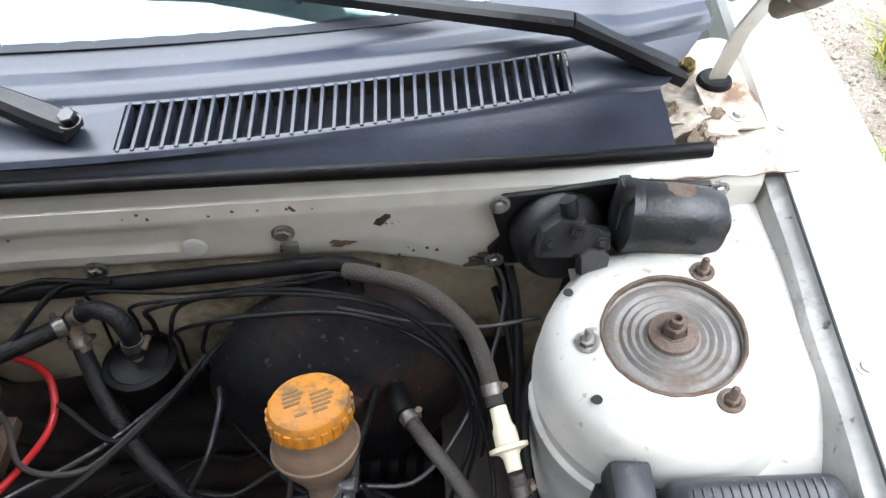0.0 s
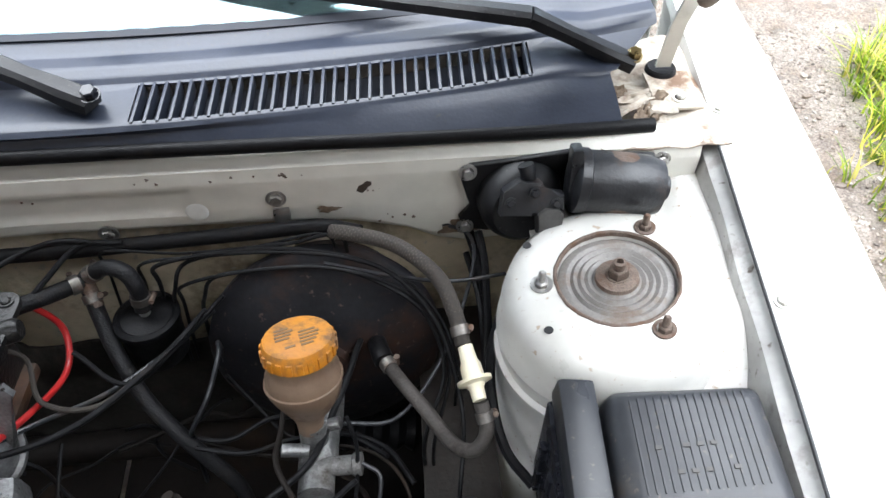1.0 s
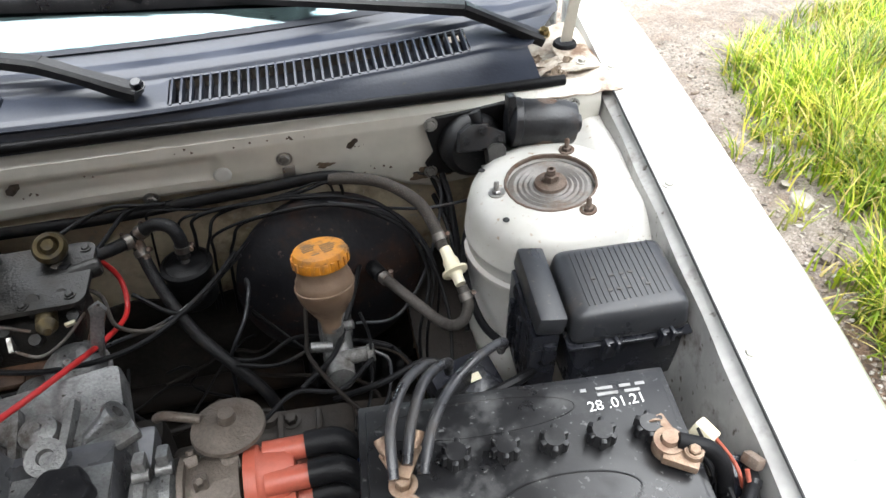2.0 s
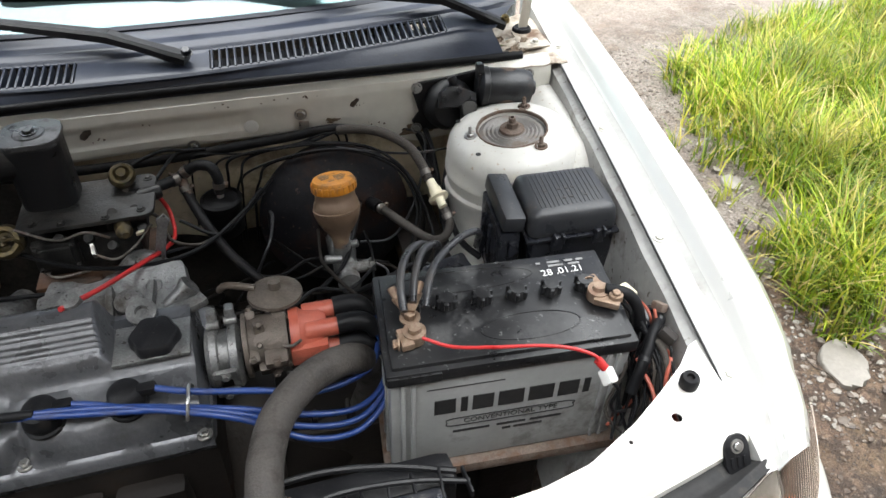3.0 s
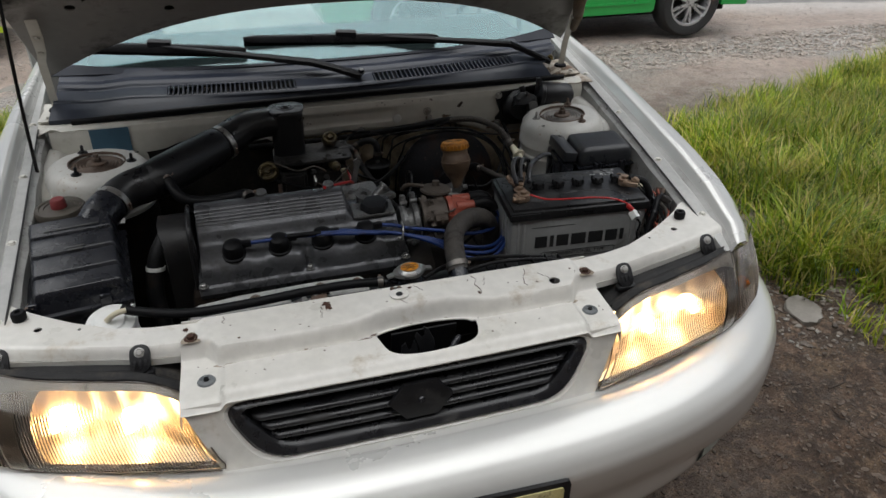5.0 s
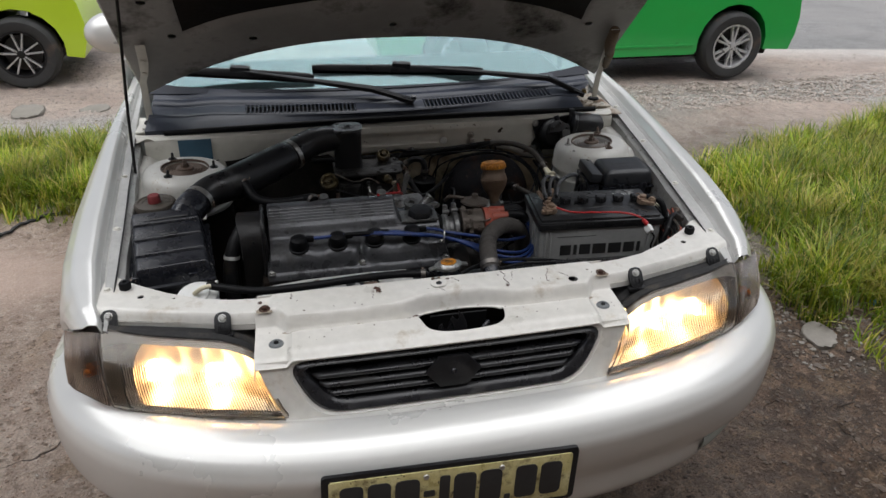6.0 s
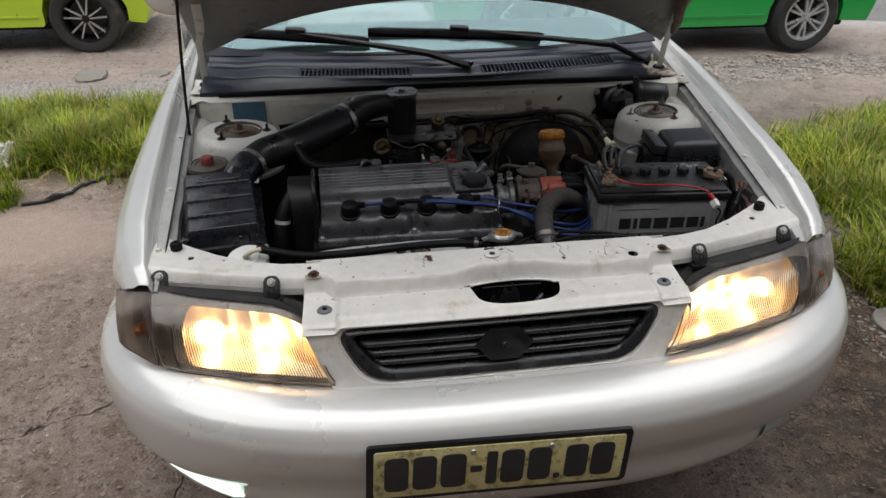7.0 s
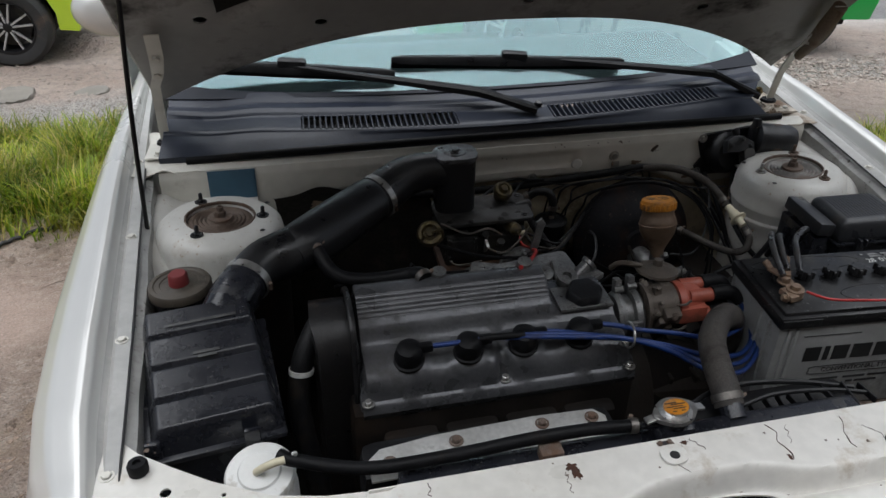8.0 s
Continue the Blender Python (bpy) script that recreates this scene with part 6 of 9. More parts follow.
def build_distributor():
    d = thing("distributor", W(0.16, 0.625, 0.67), "weathered distributor with orange cap and vacuum disc", "distributor")
    body = lathe([(0, 0), (0.028, 0), (0.036, 0.006), (0.038, 0.020), (0.036, 0.050), (0.038, 0.056), (0, 0.056)], W(0.142, 0.622, 0.700), (1, 0, 0.02), 28)
    box((0.030, 0.022, 0.022), W(0.178, 0.582, 0.708), 0.005, (20, 0, 0), body)
    box((0.02, 0.012, 0.03), W(0.165, 0.585, 0.690), 0.003, (30, 0, 0), body)
    bolt(W(0.178, 0.572, 0.712), (0, -1, 0.4), 0.005, 0.005, 1.4, body)
    bolt(W(0.160, 0.590, 0.728), (0, -0.6, 0.8), 0.004, 0.006, 1.4, body)
    bolt(W(0.194, 0.588, 0.690), (0, -1, 0), 0.004, 0.006, 1.4, body)
    for a, x in ((20, 0.150), (75, 0.162), (125, 0.152), (-30, 0.176), (160, 0.180)):
        q = W(x, 0.622 - 0.037 * math.cos(radians(a)), 0.700 + 0.037 * math.sin(radians(a)))
        box((0.014, 0.020, 0.012), q, 0.003, (a, 0, 8), body)
        bolt(q, (0, -math.cos(radians(a)), math.sin(radians(a))), 0.0045, 0.012, 1.5, body)
    lathe([(0.036, 0), (0.043, 0.001), (0.043, 0.007), (0.036, 0.008)], W(0.140, 0.622, 0.700), (1, 0, 0.02), 28, body)
    box((0.018, 0.060, 0.008), W(0.186, 0.650, 0.736), 0.003, (8, 0, 14), body)
    part("body", body, M_OXID, d, "brown oxidised distributor body")
    for zz in (0.728, 0.676):
        part("cap_clip", tube(Ws((0.188, 0.586, zz - 0.004), (0.200, 0.580, zz), (0.212, 0.585, zz + 0.002)), 0.0022, 8, 4), M_CLAMP, d, "wire spring clip")
    disc = lathe([(0, 0.020), (0.008, 0.020), (0.009, 0.010), (0.030, 0.004), (0.036, 0.002), (0.037, -0.002), (0.031, -0.006), (0, -0.010)], W(0.190, 0.668, 0.742), (0.05, 0.1, 1), 36)
    tube(Ws((0.165, 0.678, 0.748), (0.130, 0.690, 0.750), (0.118, 0.70, 0.735)), 0.005, 10, 4, disc)
    part("vacuum_disc", disc, M_OXID, d, "dusty vacuum advance disc")
    cap = lathe([(0, 0.0), (0.036, 0.0), (0.037, 0.012), (0.033, 0.016), (0.030, 0.040), (0.024, 0.048), (0, 0.050)], W(0.201, 0.621, 0.704), (1, 0, 0), 28)
    for z, y in ((0.722, 0.606), (0.688, 0.602), (0.722, 0.640), (0.688, 0.638)):
        lathe([(0, 0.02), (0.013, 0.02), (0.012, 0.070), (0, 0.070)], W(0.200, y, z), (1, 0, 0), 16, cap)
    box((0.05, 0.02, 0.03), W(0.222, 0.592, 0.700), 0.004, bm=cap)
    part("cap", cap, M_TERRA, d, "orange distributor cap")
    for z, y in ((0.724, 0.606), (0.690, 0.602), (0.724, 0.640), (0.690, 0.638)):
        part("lead_boot", tube(Ws((0.262, y, z), (0.288, y, z), (0.303, y - 0.006, z - 0.004), (0.311, y - 0.016, z - 0.016)), [0.0135, 0.0135, 0.012, 0.008], 14, 5), M_RUBBER, d, "black rubber lead boot")
    return d


build_distributor()


def build_leads():
    for k, x in enumerate((-0.272, -0.180, -0.092, 0.0)):
        y = 0.548 - 0.004 * k
        pts = [(x + 0.030, 0.550, 0.737), (x + 0.06, y, 0.738)]
        if k == 0:
            pts += [(-0.12, 0.545, 0.741), (-0.02, 0.532, 0.738)]
        if k == 1:
            pts += [(-0.06, 0.531, 0.740)]
        if k == 2:
            pts += [(0.0, 0.528, 0.736)]
        if k < 3:
            pts += [(0.060, 0.520 - 0.006 * k, 0.726 + 0.004 * k), (0.13, 0.512 - 0.008 * k, 0.708), (0.20, 0.505 - 0.014 * k, 0.682 - 0.006 * k), (0.265, 0.508 - 0.012 * k, 0.668 - 0.006 * k),
                    (0.306 + 0.004 * k, 0.535 - 0.006 * k, 0.672), (0.320 + 0.003 * k, 0.575, 0.690)]
        else:
            pts += [(0.09, 0.535, 0.727), (0.15, 0.530, 0.715), (0.22, 0.522, 0.700), (0.285, 0.545, 0.690), (0.308, 0.575, 0.694)]
        ends = ((0.312, 0.590, 0.708), (0.312, 0.588, 0.672), (0.314, 0.624, 0.706), (0.314, 0.620, 0.674))[k]
        pts.append(ends)
        t = thing("ignition_lead", W(*pts[0]), "blue ignition lead from spark plug to distributor", "cable", "ignition leads")
        part("lead", tube(Ws(*pts), 0.0040, 10, 8), M_BLUE, t)
    t = thing("lead_clip", W(0.075, 0.522, 0.70), "bent steel clip holding the blue leads", "clip")
    part("loop", tube(Ws((0.068, 0.530, 0.708), (0.066, 0.514, 0.712), (0.068, 0.502, 0.726), (0.072, 0.512, 0.744), (0.074, 0.535, 0.744), (0.076, 0.545, 0.73)), 0.0022, 8, 6), M_STEEL, t)
    part("screw", bolt(W(0.070, 0.532, 0.704), r=0.005), M_STEEL, t)
    s = thing("lead_sleeve", W(-0.15, 0.547, 0.735), "black tape sleeve on the leads", "sleeve")
    part("wrap", tube(Ws((-0.165, 0.548, 0.739), (-0.13, 0.5455, 0.741), (-0.095, 0.541, 0.741)), 0.0056, 10, 5), M_RUBBER, s)


build_leads()


# ---- radiator and what is fixed to it ----
def build_radiator():
    r = thing("radiator", W(0.0, 0.32, 0.32), "radiator with black plastic top tank and pressure cap", "radiator")
    part("core", box((0.66, 0.03, 0.36), W(0.0, 0.325, 0.50), 0.004), M_DARKPIT, r, "dark radiator core")
    tank = box((0.66, 0.045, 0.045), W(0.0, 0.322, 0.700), 0.012, segs=3)
    box((0.055, 0.04, 0.05), W(0.035, 0.322, 0.722), 0.012, bm=tank)
    lathe([(0, 0), (0.020, 0), (0.020, 0.02), (0.0225, 0.024), (0.0225, 0.03), (0, 0.03)], W(0.035, 0.324, 0.727), seg=24, bm=tank)
    tube(Ws((0.02, 0.322, 0.742), (-0.004, 0.324, 0.744), (-0.014, 0.324, 0.744)), 0.005, 10, 4, tank)
    part("top_tank", tank, M_DUSTY, r, "dusty black top tank")
    rib = bmesh.new()
    rr = random.Random(8)
    for k in range(8):
        box((0.003, 0.045 + rr.uniform(-0.01, 0.01), 0.010), W(0.17 + 0.026 * k + rr.uniform(-0.006, 0.006), 0.343, 0.716 + rr.uniform(-0.003, 0.002)), 0.001, (rr.uniform(-4, 4), 0, rr.uniform(-6, 6)), bm=rib)
    tube(Ws((0.075, 0.362, 0.712), (0.13, 0.388, 0.716), (0.20, 0.396, 0.716), (0.28, 0.384, 0.714), (0.35, 0.360, 0.712)), 0.004, 8, 5, rib)
    tube(Ws((0.16, 0.352, 0.720), (0.22, 0.362, 0.722), (0.30, 0.356, 0.720), (0.36, 0.342, 0.716)), 0.0035, 8, 5, rib)
    part("tank_ribs", rib, M_BLACK, r)
    neck = tube(Ws((0.140, 0.335, 0.715), (0.141, 0.350, 0.725), (0.142, 0.366, 0.733)), 0.017, 20, 5)
    part("outlet_neck", neck, M_DUSTY, r)
    cap = prism([(0.027 * math.cos(a) * (1 + 0.22 * abs(math.cos(a)) ** 6), 0.024 * math.sin(a)) for a in [2 * math.pi * k / 48 for k in range(48)]], 0.006, pose(*W(0.035, 0.324, 0.757), 0, 0, 8), 0.002)
    lathe([(0, 0.006), (0.018, 0.006), (0.021, 0.003), (0.023, 0)], W(0.035, 0.324, 0.7625), seg=32, bm=cap)
    for s in (-1, 1):
        box((0.02, 0.012, 0.004), W(0.035 + s * 0.034, 0.324 + s * 0.004, 0.7585), 0.0015, (0, s * 12, 8), cap)
    c = part("pressure_cap", cap, M_STEEL, r, "bright steel radiator cap with yellow warning label")
    part("cap_label", prism([(0.0175 * math.cos(2 * math.pi * k / 36), 0.014 * math.sin(2 * math.pi * k / 36)) for k in range(36)], 0.0008, pose(*W(0.035, 0.324, 0.7686), 0, 0, 8)), M_YELLOW, c, "yellow warning label")
    pr = bmesh.new()
    for k, (x, y, w) in enumerate(((-0.004, 0.007, 0.016), (0.004, 0.004, 0.02), (-0.002, 0.0, 0.022), (0.003, -0.0035, 0.018), (-0.006, -0.008, 0.006), (0.006, -0.008, 0.006))):
        box((w, 0.0016, 0.0004), W(0.035 + x, 0.324 + y, 0.7696), 0, bm=pr)
    part("label_print", pr, M_INK, c)
    # fan shroud, silver top plate
    plate = prism([(-0.165, -0.026), (0.145, -0.026), (0.158, -0.018), (0.160, 0.012), (0.146, 0.026), (0.06, 0.030), (-0.08, 0.027), (-0.150, 0.020), (-0.166, 0.006)], 0.004, pose(*W(-0.195, 0.360, 0.716), 8, 0, 1), 0.0012)
    p = part("shroud_plate", plate, M_BRIGHT, r, "silver cooling fan bracket plate with smudged marks")
    for x, y in ((-0.055, 0.374), (-0.125, 0.376), (-0.245, 0.37), (-0.335, 0.352)):
        part("plate_bolt", bolt(W(x, y, 0.722), r=0.006, h=0.006), M_RUSTY, p)
    mark = bmesh.new()
    for x, w in ((-0.175, 0.02), (-0.15, 0.012), (-0.13, 0.006), (-0.118, 0.01)):
        box((w, 0.012, 0.0006), W(x, 0.352, 0.7215), 0, (8, 0, 20), mark)
    part("paint_marks", mark, M_DUSTY, p)
    part("fan_shroud", box((0.36, 0.07, 0.25), W(-0.19, 0.385, 0.575), 0.02), M_BLACK, r, "black fan shroud")
    shr = box((0.27, 0.05, 0.16), W(0.22, 0.375, 0.625), 0.02)
    part("fan_shroud", shr, M_BLACK, r)
    clipm = box((0.030, 0.022, 0.020), W(-0.135, 0.318, 0.728), 0.003)
    part("tank_bracket", clipm, M_RUSTY, r)
    return r


build_radiator()
hose("overflow_hose", Ws((-0.012, 0.326, 0.744), (-0.08, 0.330, 0.747), (-0.16, 0.332, 0.745), (-0.262, 0.330, 0.741), (-0.366, 0.334, 0.739), (-0.45, 0.362, 0.742), (-0.468, 0.375, 0.742)), 0.0085, M_RUBBER, "black overflow hose along the radiator", clamps=(0.03,), seg=14)
hose("radiator_hose", Ws((0.141, 0.352, 0.722), (0.143, 0.375, 0.738), (0.150, 0.410, 0.748), (0.168, 0.455, 0.752), (0.205, 0.500, 0.748), (0.250, 0.538, 0.728), (0.285, 0.565, 0.690), (0.30, 0.585, 0.62), (0.29, 0.61, 0.54)), 0.0205, M_AGED, "thick aged rubber upper radiator hose", clamps=(0.07,), seg=20)


def build_bottle():
    b = thing("coolant_bottle", W(-0.494, 0.378, 0.42), "white plastic coolant overflow bottle", "bottle")
    part("body", lathe([(0, 0), (0.040, 0), (0.045, 0.02), (0.045, 0.262), (0.042, 0.284), (0.039, 0.290), (0, 0.290)], W(-0.494, 0.378, 0.42), seg=32), M_WHITEP, b)
    lid = lathe([(0.043, 0), (0.044, 0.010), (0.041, 0.015), (0.027, 0.018), (0.025, 0.021), (0, 0.023)], W(-0.494, 0.378, 0.704), (0, -0.25, 1), seg=36)
    part("lid", lid, M_WHITEP, b, "domed white lid")
    sp = tube(Ws((-0.498, 0.366, 0.728), (-0.488, 0.362, 0.738), (-0.476, 0.360, 0.745), (-0.462, 0.362, 0.746)), 0.0050, 12, 5)
    part("spout", sp, M_IVORY, b, "ivory hose spout")
    part("strap", tube(Ws((-0.452, 0.364, 0.738), (-0.448, 0.362, 0.754), (-0.452, 0.358, 0.758)), 0.002, 6, 3), M_WHITEP, b)


build_bottle()


def build_airbox():
    a = thing("air_filter_housing", W(-0.555, 0.565, 0.48), "black ribbed plastic air filter housing", "air filter")
    part("base", box((0.156, 0.210, 0.22), W(-0.556, 0.535, 0.622), 0.016, (0, 0, 8)), M_DUSTY, a)
    part("rim", box((0.178, 0.232, 0.010), W(-0.556, 0.534, 0.730), 0.004, (6, 0, 8)), M_DUSTY, a)
    turn = Matrix.Rotation(radians(8), 3, "Z")

    def lid(u, v):
        # v from the front foot over four ribs to the back
        y = lerp(0.426, 0.646, v)
        w = v * 4.0
        k = min(3, int(w))
        f = w - k
        rib = 0.0085 * step(0.0, 0.10, f) * step(1.0, 0.86, f) + 0.002 * math.sin(math.pi * f)
        zt = lerp(0.752, 0.793, v) + rib
        c = abs(2 * u - 1)
        edge = step(1.0, 0.80, c)
        ends = step(0.0, 0.05, v) * step(1.0, 0.95, v)
        x = -0.556 + (u - 0.5) * 2 * 0.085
        foot = 0.730 + 0.12 * (y - 0.53)
        z = foot + (zt - foot) * (edge ** 0.6 if edge > 0 else 0.0) * ends ** 0.5
        q = turn @ Vector((x + 0.556, y - 0.535, 0))
        return W(q.x - 0.556, q.y + 0.535, z)
    part("lid", grid(lid, 60, 120), M_DUSTY, a, "ribbed black lid", smooth=50)
    pr = bmesh.new()
    for x, y, w in ((-0.575, 0.602, 0.075), (-0.53, 0.607, 0.03), (-0.555, 0.545, 0.035), (-0.553, 0.538, 0.025)):
        box((w, 0.005, 0.0012), W(x, y, 0.7625 + 0.19 * (y - 0.426)), 0.0004, (11, 0, 8), pr)
    tagged(part("moulded_mark", pr, surface("worn_moulding", (0.04, 0.04, 0.04), (0.06, 0.06, 0.06), 0.5, 0, 50, 0), a), kind="stuff")
    neck = tube(Ws((-0.552, 0.612, 0.744), (-0.538, 0.640, 0.765), (-0.516, 0.682, 0.780), (-0.500, 0.716, 0.784)), [0.030, 0.036, 0.0385, 0.036], 24, 5)
    part("outlet_neck", neck, M_DUSTY, a)
    for x, z in ((-0.650, 0.735),):
        part("clip", box((0.012, 0.018, 0.02), W(x, 0.575, z), 0.003), M_IVORY, a, "pale retaining clip")
    for x in (-0.62, -0.50):
        part("clip", box((0.02, 0.008, 0.028), W(x, 0.420, 0.735), 0.003), M_DUSTY, a)
    return a


build_airbox()
def build_intake():
    """Rubber elbow, wide straight body and a second elbow up to the air horn, clamped together."""
    t = thing("intake_hose", W(-0.50, 0.71, 0.78), "wide black air intake duct in three clamped sections", "hose")
    part("elbow", tube(Ws((-0.512, 0.685, 0.780), (-0.498, 0.716, 0.785), (-0.470, 0.745, 0.792), (-0.430, 0.762, 0.797), (-0.395, 0.782, 0.800)), [0.0345, 0.036, 0.039, 0.041, 0.040], 28, 8), M_INTAKE, t, "black rubber elbow")
    part("duct", tube(Ws((-0.432, 0.752, 0.796), (-0.418, 0.765, 0.798), (-0.400, 0.780, 0.800), (-0.340, 0.832, 0.806), (-0.282, 0.882, 0.812), (-0.270, 0.892, 0.813)), [0.036, 0.0425, 0.0445, 0.0450, 0.0440, 0.038], 32, 6), M_INTAKE, t, "wide straight black plastic duct")
    part("elbow", tube(Ws((-0.276, 0.886, 0.812), (-0.240, 0.915, 0.822), (-0.205, 0.935, 0.832), (-0.160, 0.947, 0.835), (-0.112, 0.950, 0.830)), [0.0395, 0.040, 0.038, 0.035, 0.033], 28, 8), M_INTAKE, t, "black rubber elbow to the air horn")
    clamp(W(-0.499, 0.713, 0.7845), W(-0.485, 0.735, 0.790) - W(-0.507, 0.697, 0.781), 0.0375, t, M_STEEL, 0.013)
    clamp(W(-0.262, 0.898, 0.8155), W(-0.240, 0.915, 0.822) - W(-0.280, 0.882, 0.811), 0.0415, t, M_STEEL, 0.012)
    part("seam", tube(Ws((-0.405, 0.738, 0.815), (-0.340, 0.797, 0.826), (-0.290, 0.842, 0.833)), 0.0012, 6, 4), M_INTAKE, t)


build_intake()
hose("breather_hose", Ws((-0.392, 0.752, 0.812), (-0.382, 0.735, 0.800), (-0.365, 0.712, 0.780), (-0.335, 0.702, 0.770), (-0.290, 0.697, 0.769), (-0.248, 0.690, 0.776), (-0.230, 0.676, 0.784), (-0.224, 0.664, 0.782)), 0.0115, M_RUBBER, "black breather hose from intake to valve cover", clamps=(0.05, 0.95), seg=14)


M_HORNLID = surface("worn_grey_lid", (0.06, 0.06, 0.063), (0.12, 0.12, 0.124), 0.35, 0.5, 40, 0.2, 0.15, (0.04, 0.034, 0.03), 0.3, 40.0)
M_TARNISH = surface("tarnished_gold_steel", (0.06, 0.046, 0.024), (0.12, 0.093, 0.045), 0.45, 0.8, 40, 0.3, 0.2, (0.03, 0.024, 0.018), 0.5, 45.0)


M_INSUL = surface("rust_brown_insulator", (0.05, 0.022, 0.010), (0.09, 0.042, 0.02), 0.6, 0.0, 30, 0.4, 0.25, (0.03, 0.022, 0.016), 0.45, 18.0)


def build_carb():
    c = thing("carburettor", W(-0.08, 0.92, 0.55), "carburettor under a black air horn with gold diaphragms", "carburettor")
    horn = prism(rounded(0.078, 0.070, 0.024, 6), 0.150, pose(*W(-0.106, 0.950, 0.712)), 0.008, segs=3)
    part("air_horn", horn, M_INTAKE, c, "black painted steel air horn")
    lid = prism(rounded(0.084, 0.074, 0.026, 6), 0.007, pose(*W(-0.106, 0.950, 0.8605)), 0.003)
    lathe([(0.022, 0.007), (0.020, 0.0085), (0.012, 0.008)], W(-0.106, 0.949, 0.8605), seg=24, bm=lid)
    bolt(W(-0.106, 0.949, 0.868), r=0.007, h=0.006, washer=1.5, bm=lid)
    part("horn_lid", lid, M_HORNLID, c, "worn grey lid with centre nut")
    body = box((0.15, 0.09, 0.06), W(-0.062, 0.920, 0.690), 0.008)
    box((0.06, 0.05, 0.03), W(-0.005, 0.915, 0.730), 0.006, bm=body)
    box((0.10, 0.06, 0.05), W(-0.07, 0.905, 0.640), 0.008, bm=body)
    for x, y, z in ((-0.02, 0.895, 0.745), (0.01, 0.90, 0.742), (-0.10, 0.885, 0.72), (-0.06, 0.882, 0.715), (-0.03, 0.875, 0.70), (0.015, 0.89, 0.715)):
        lathe([(0, 0.014), (0.007, 0.014), (0.008, 0.0), (0, 0)], W(x, y, z), (0, -0.6, 0.8), 14, body)
    lathe([(0, 0), (0.012, 0), (0.012, 0.03), (0.009, 0.034), (0, 0.034)], W(0.015, 0.93, 0.745), (1, 0.2, 0.1), 16, body)
    part("body", body, M_CARB, c, "dirty cast carburettor body")
    for at, ax, r in (((-0.168, 0.880, 0.735), (-0.15, -0.7, 0.75), 0.026), ((-0.004, 0.955, 0.772), (0.1, -0.5, 0.85), 0.020)):
        disc = lathe([(0, 0.014), (0.007, 0.014), (0.008, 0.008), (r * 0.5, 0.006), (r * 0.62, 0.010), (r * 0.85, 0.010), (r, 0.004), (r, 0.0), (r * 0.92, -0.006), (r * 0.7, -0.02), (0, -0.02)], W(*at), ax, 32)
        part("diaphragm", disc, M_TARNISH, c, "tarnished gold passivated vacuum diaphragm")
    loop = tube(Ws((-0.168, 0.868, 0.745), (-0.152, 0.862, 0.752), (-0.147, 0.868, 0.730), (-0.165, 0.870, 0.716), (-0.185, 0.868, 0.725), (-0.182, 0.866, 0.742)), 0.0026, 8, 6)
    part("link_rod", loop, M_TARNISH, c)
    for k in range(3):
        part("lever", box((0.006, 0.03, 0.03), W(-0.13 + 0.035 * k, 0.880, 0.690 + 0.006 * k), 0.002, (20 * k, 0, 10)), M_STEEL, c)
    part("brass_tag", box((0.012, 0.004, 0.010), W(0.012, 0.872, 0.722), 0.001, (30, 0, 20)), M_IVORY, c)
    flange = prism(rounded(0.190, 0.110, 0.016, 4), 0.007, pose(*W(-0.055, 0.925, 0.748)), 0.002)
    for x, y in ((-0.13, 0.885), (-0.09, 0.878), (-0.03, 0.878), (0.02, 0.885), (0.03, 0.965)):
        bolt(W(x, y, 0.755), (0, 0, 1), 0.0045, 0.004, 1.5, flange)
    part("top_flange", flange, M_CARB, c, "grey carburettor top flange with screws")
    bowl = box((0.062, 0.016, 0.052), W(-0.108, 0.872, 0.705), 0.004)
    box((0.046, 0.010, 0.036), W(-0.108, 0.865, 0.705), 0.004, bm=bowl)
    for dx in (-0.025, 0.025):
        for dz in (-0.019, 0.019):
            bolt(W(-0.108 + dx, 0.864, 0.705 + dz), (0, -1, 0), 0.0035, 0.003, 1.3, bowl)
    part("float_bowl", bowl, M_CARB, c, "dark float bowl cover")
    solenoid = lathe([(0, 0), (0.011, 0), (0.012, 0.004), (0.012, 0.030), (0.008, 0.034), (0.005, 0.042), (0, 0.042)], W(-0.012, 0.885, 0.735), (0.25, -0.95, 0.15), 20)
    part("solenoid", solenoid, M_TARNISH, c, "dull steel idle solenoid")
    for k, pts in enumerate((((-0.15, 0.872, 0.760), (-0.10, 0.862, 0.738), (-0.06, 0.862, 0.745), (-0.03, 0.866, 0.726)), ((-0.06, 0.866, 0.700), (-0.03, 0.858, 0.690), (0.0, 0.864, 0.704), (0.03, 0.878, 0.730)), ((-0.14, 0.876, 0.690), (-0.12, 0.860, 0.672), (-0.07, 0.858, 0.676)))):
        part("link_rod", tube(Ws(*pts), 0.0020, 8, 5), M_CLAMP, c)
    part("heat_insulator", box((0.170, 0.110, 0.016), W(-0.062, 0.905, 0.655), 0.004), M_INSUL, c, "rust-brown heat insulator block")
    part("insulator_lip", box((0.060, 0.014, 0.010), W(-0.085, 0.850, 0.662), 0.003, (10, 0, 4)), M_INSUL, c)
    dome = lathe([(0, 0.026), (0.008, 0.026), (0.018, 0.023), (0.028, 0.014), (0.034, 0.002), (0.036, -0.006), (0.040, -0.008), (0.040, -0.014), (0, -0.014)], W(0.004, 0.845, 0.672), (0.05, -0.35, 1), 32)
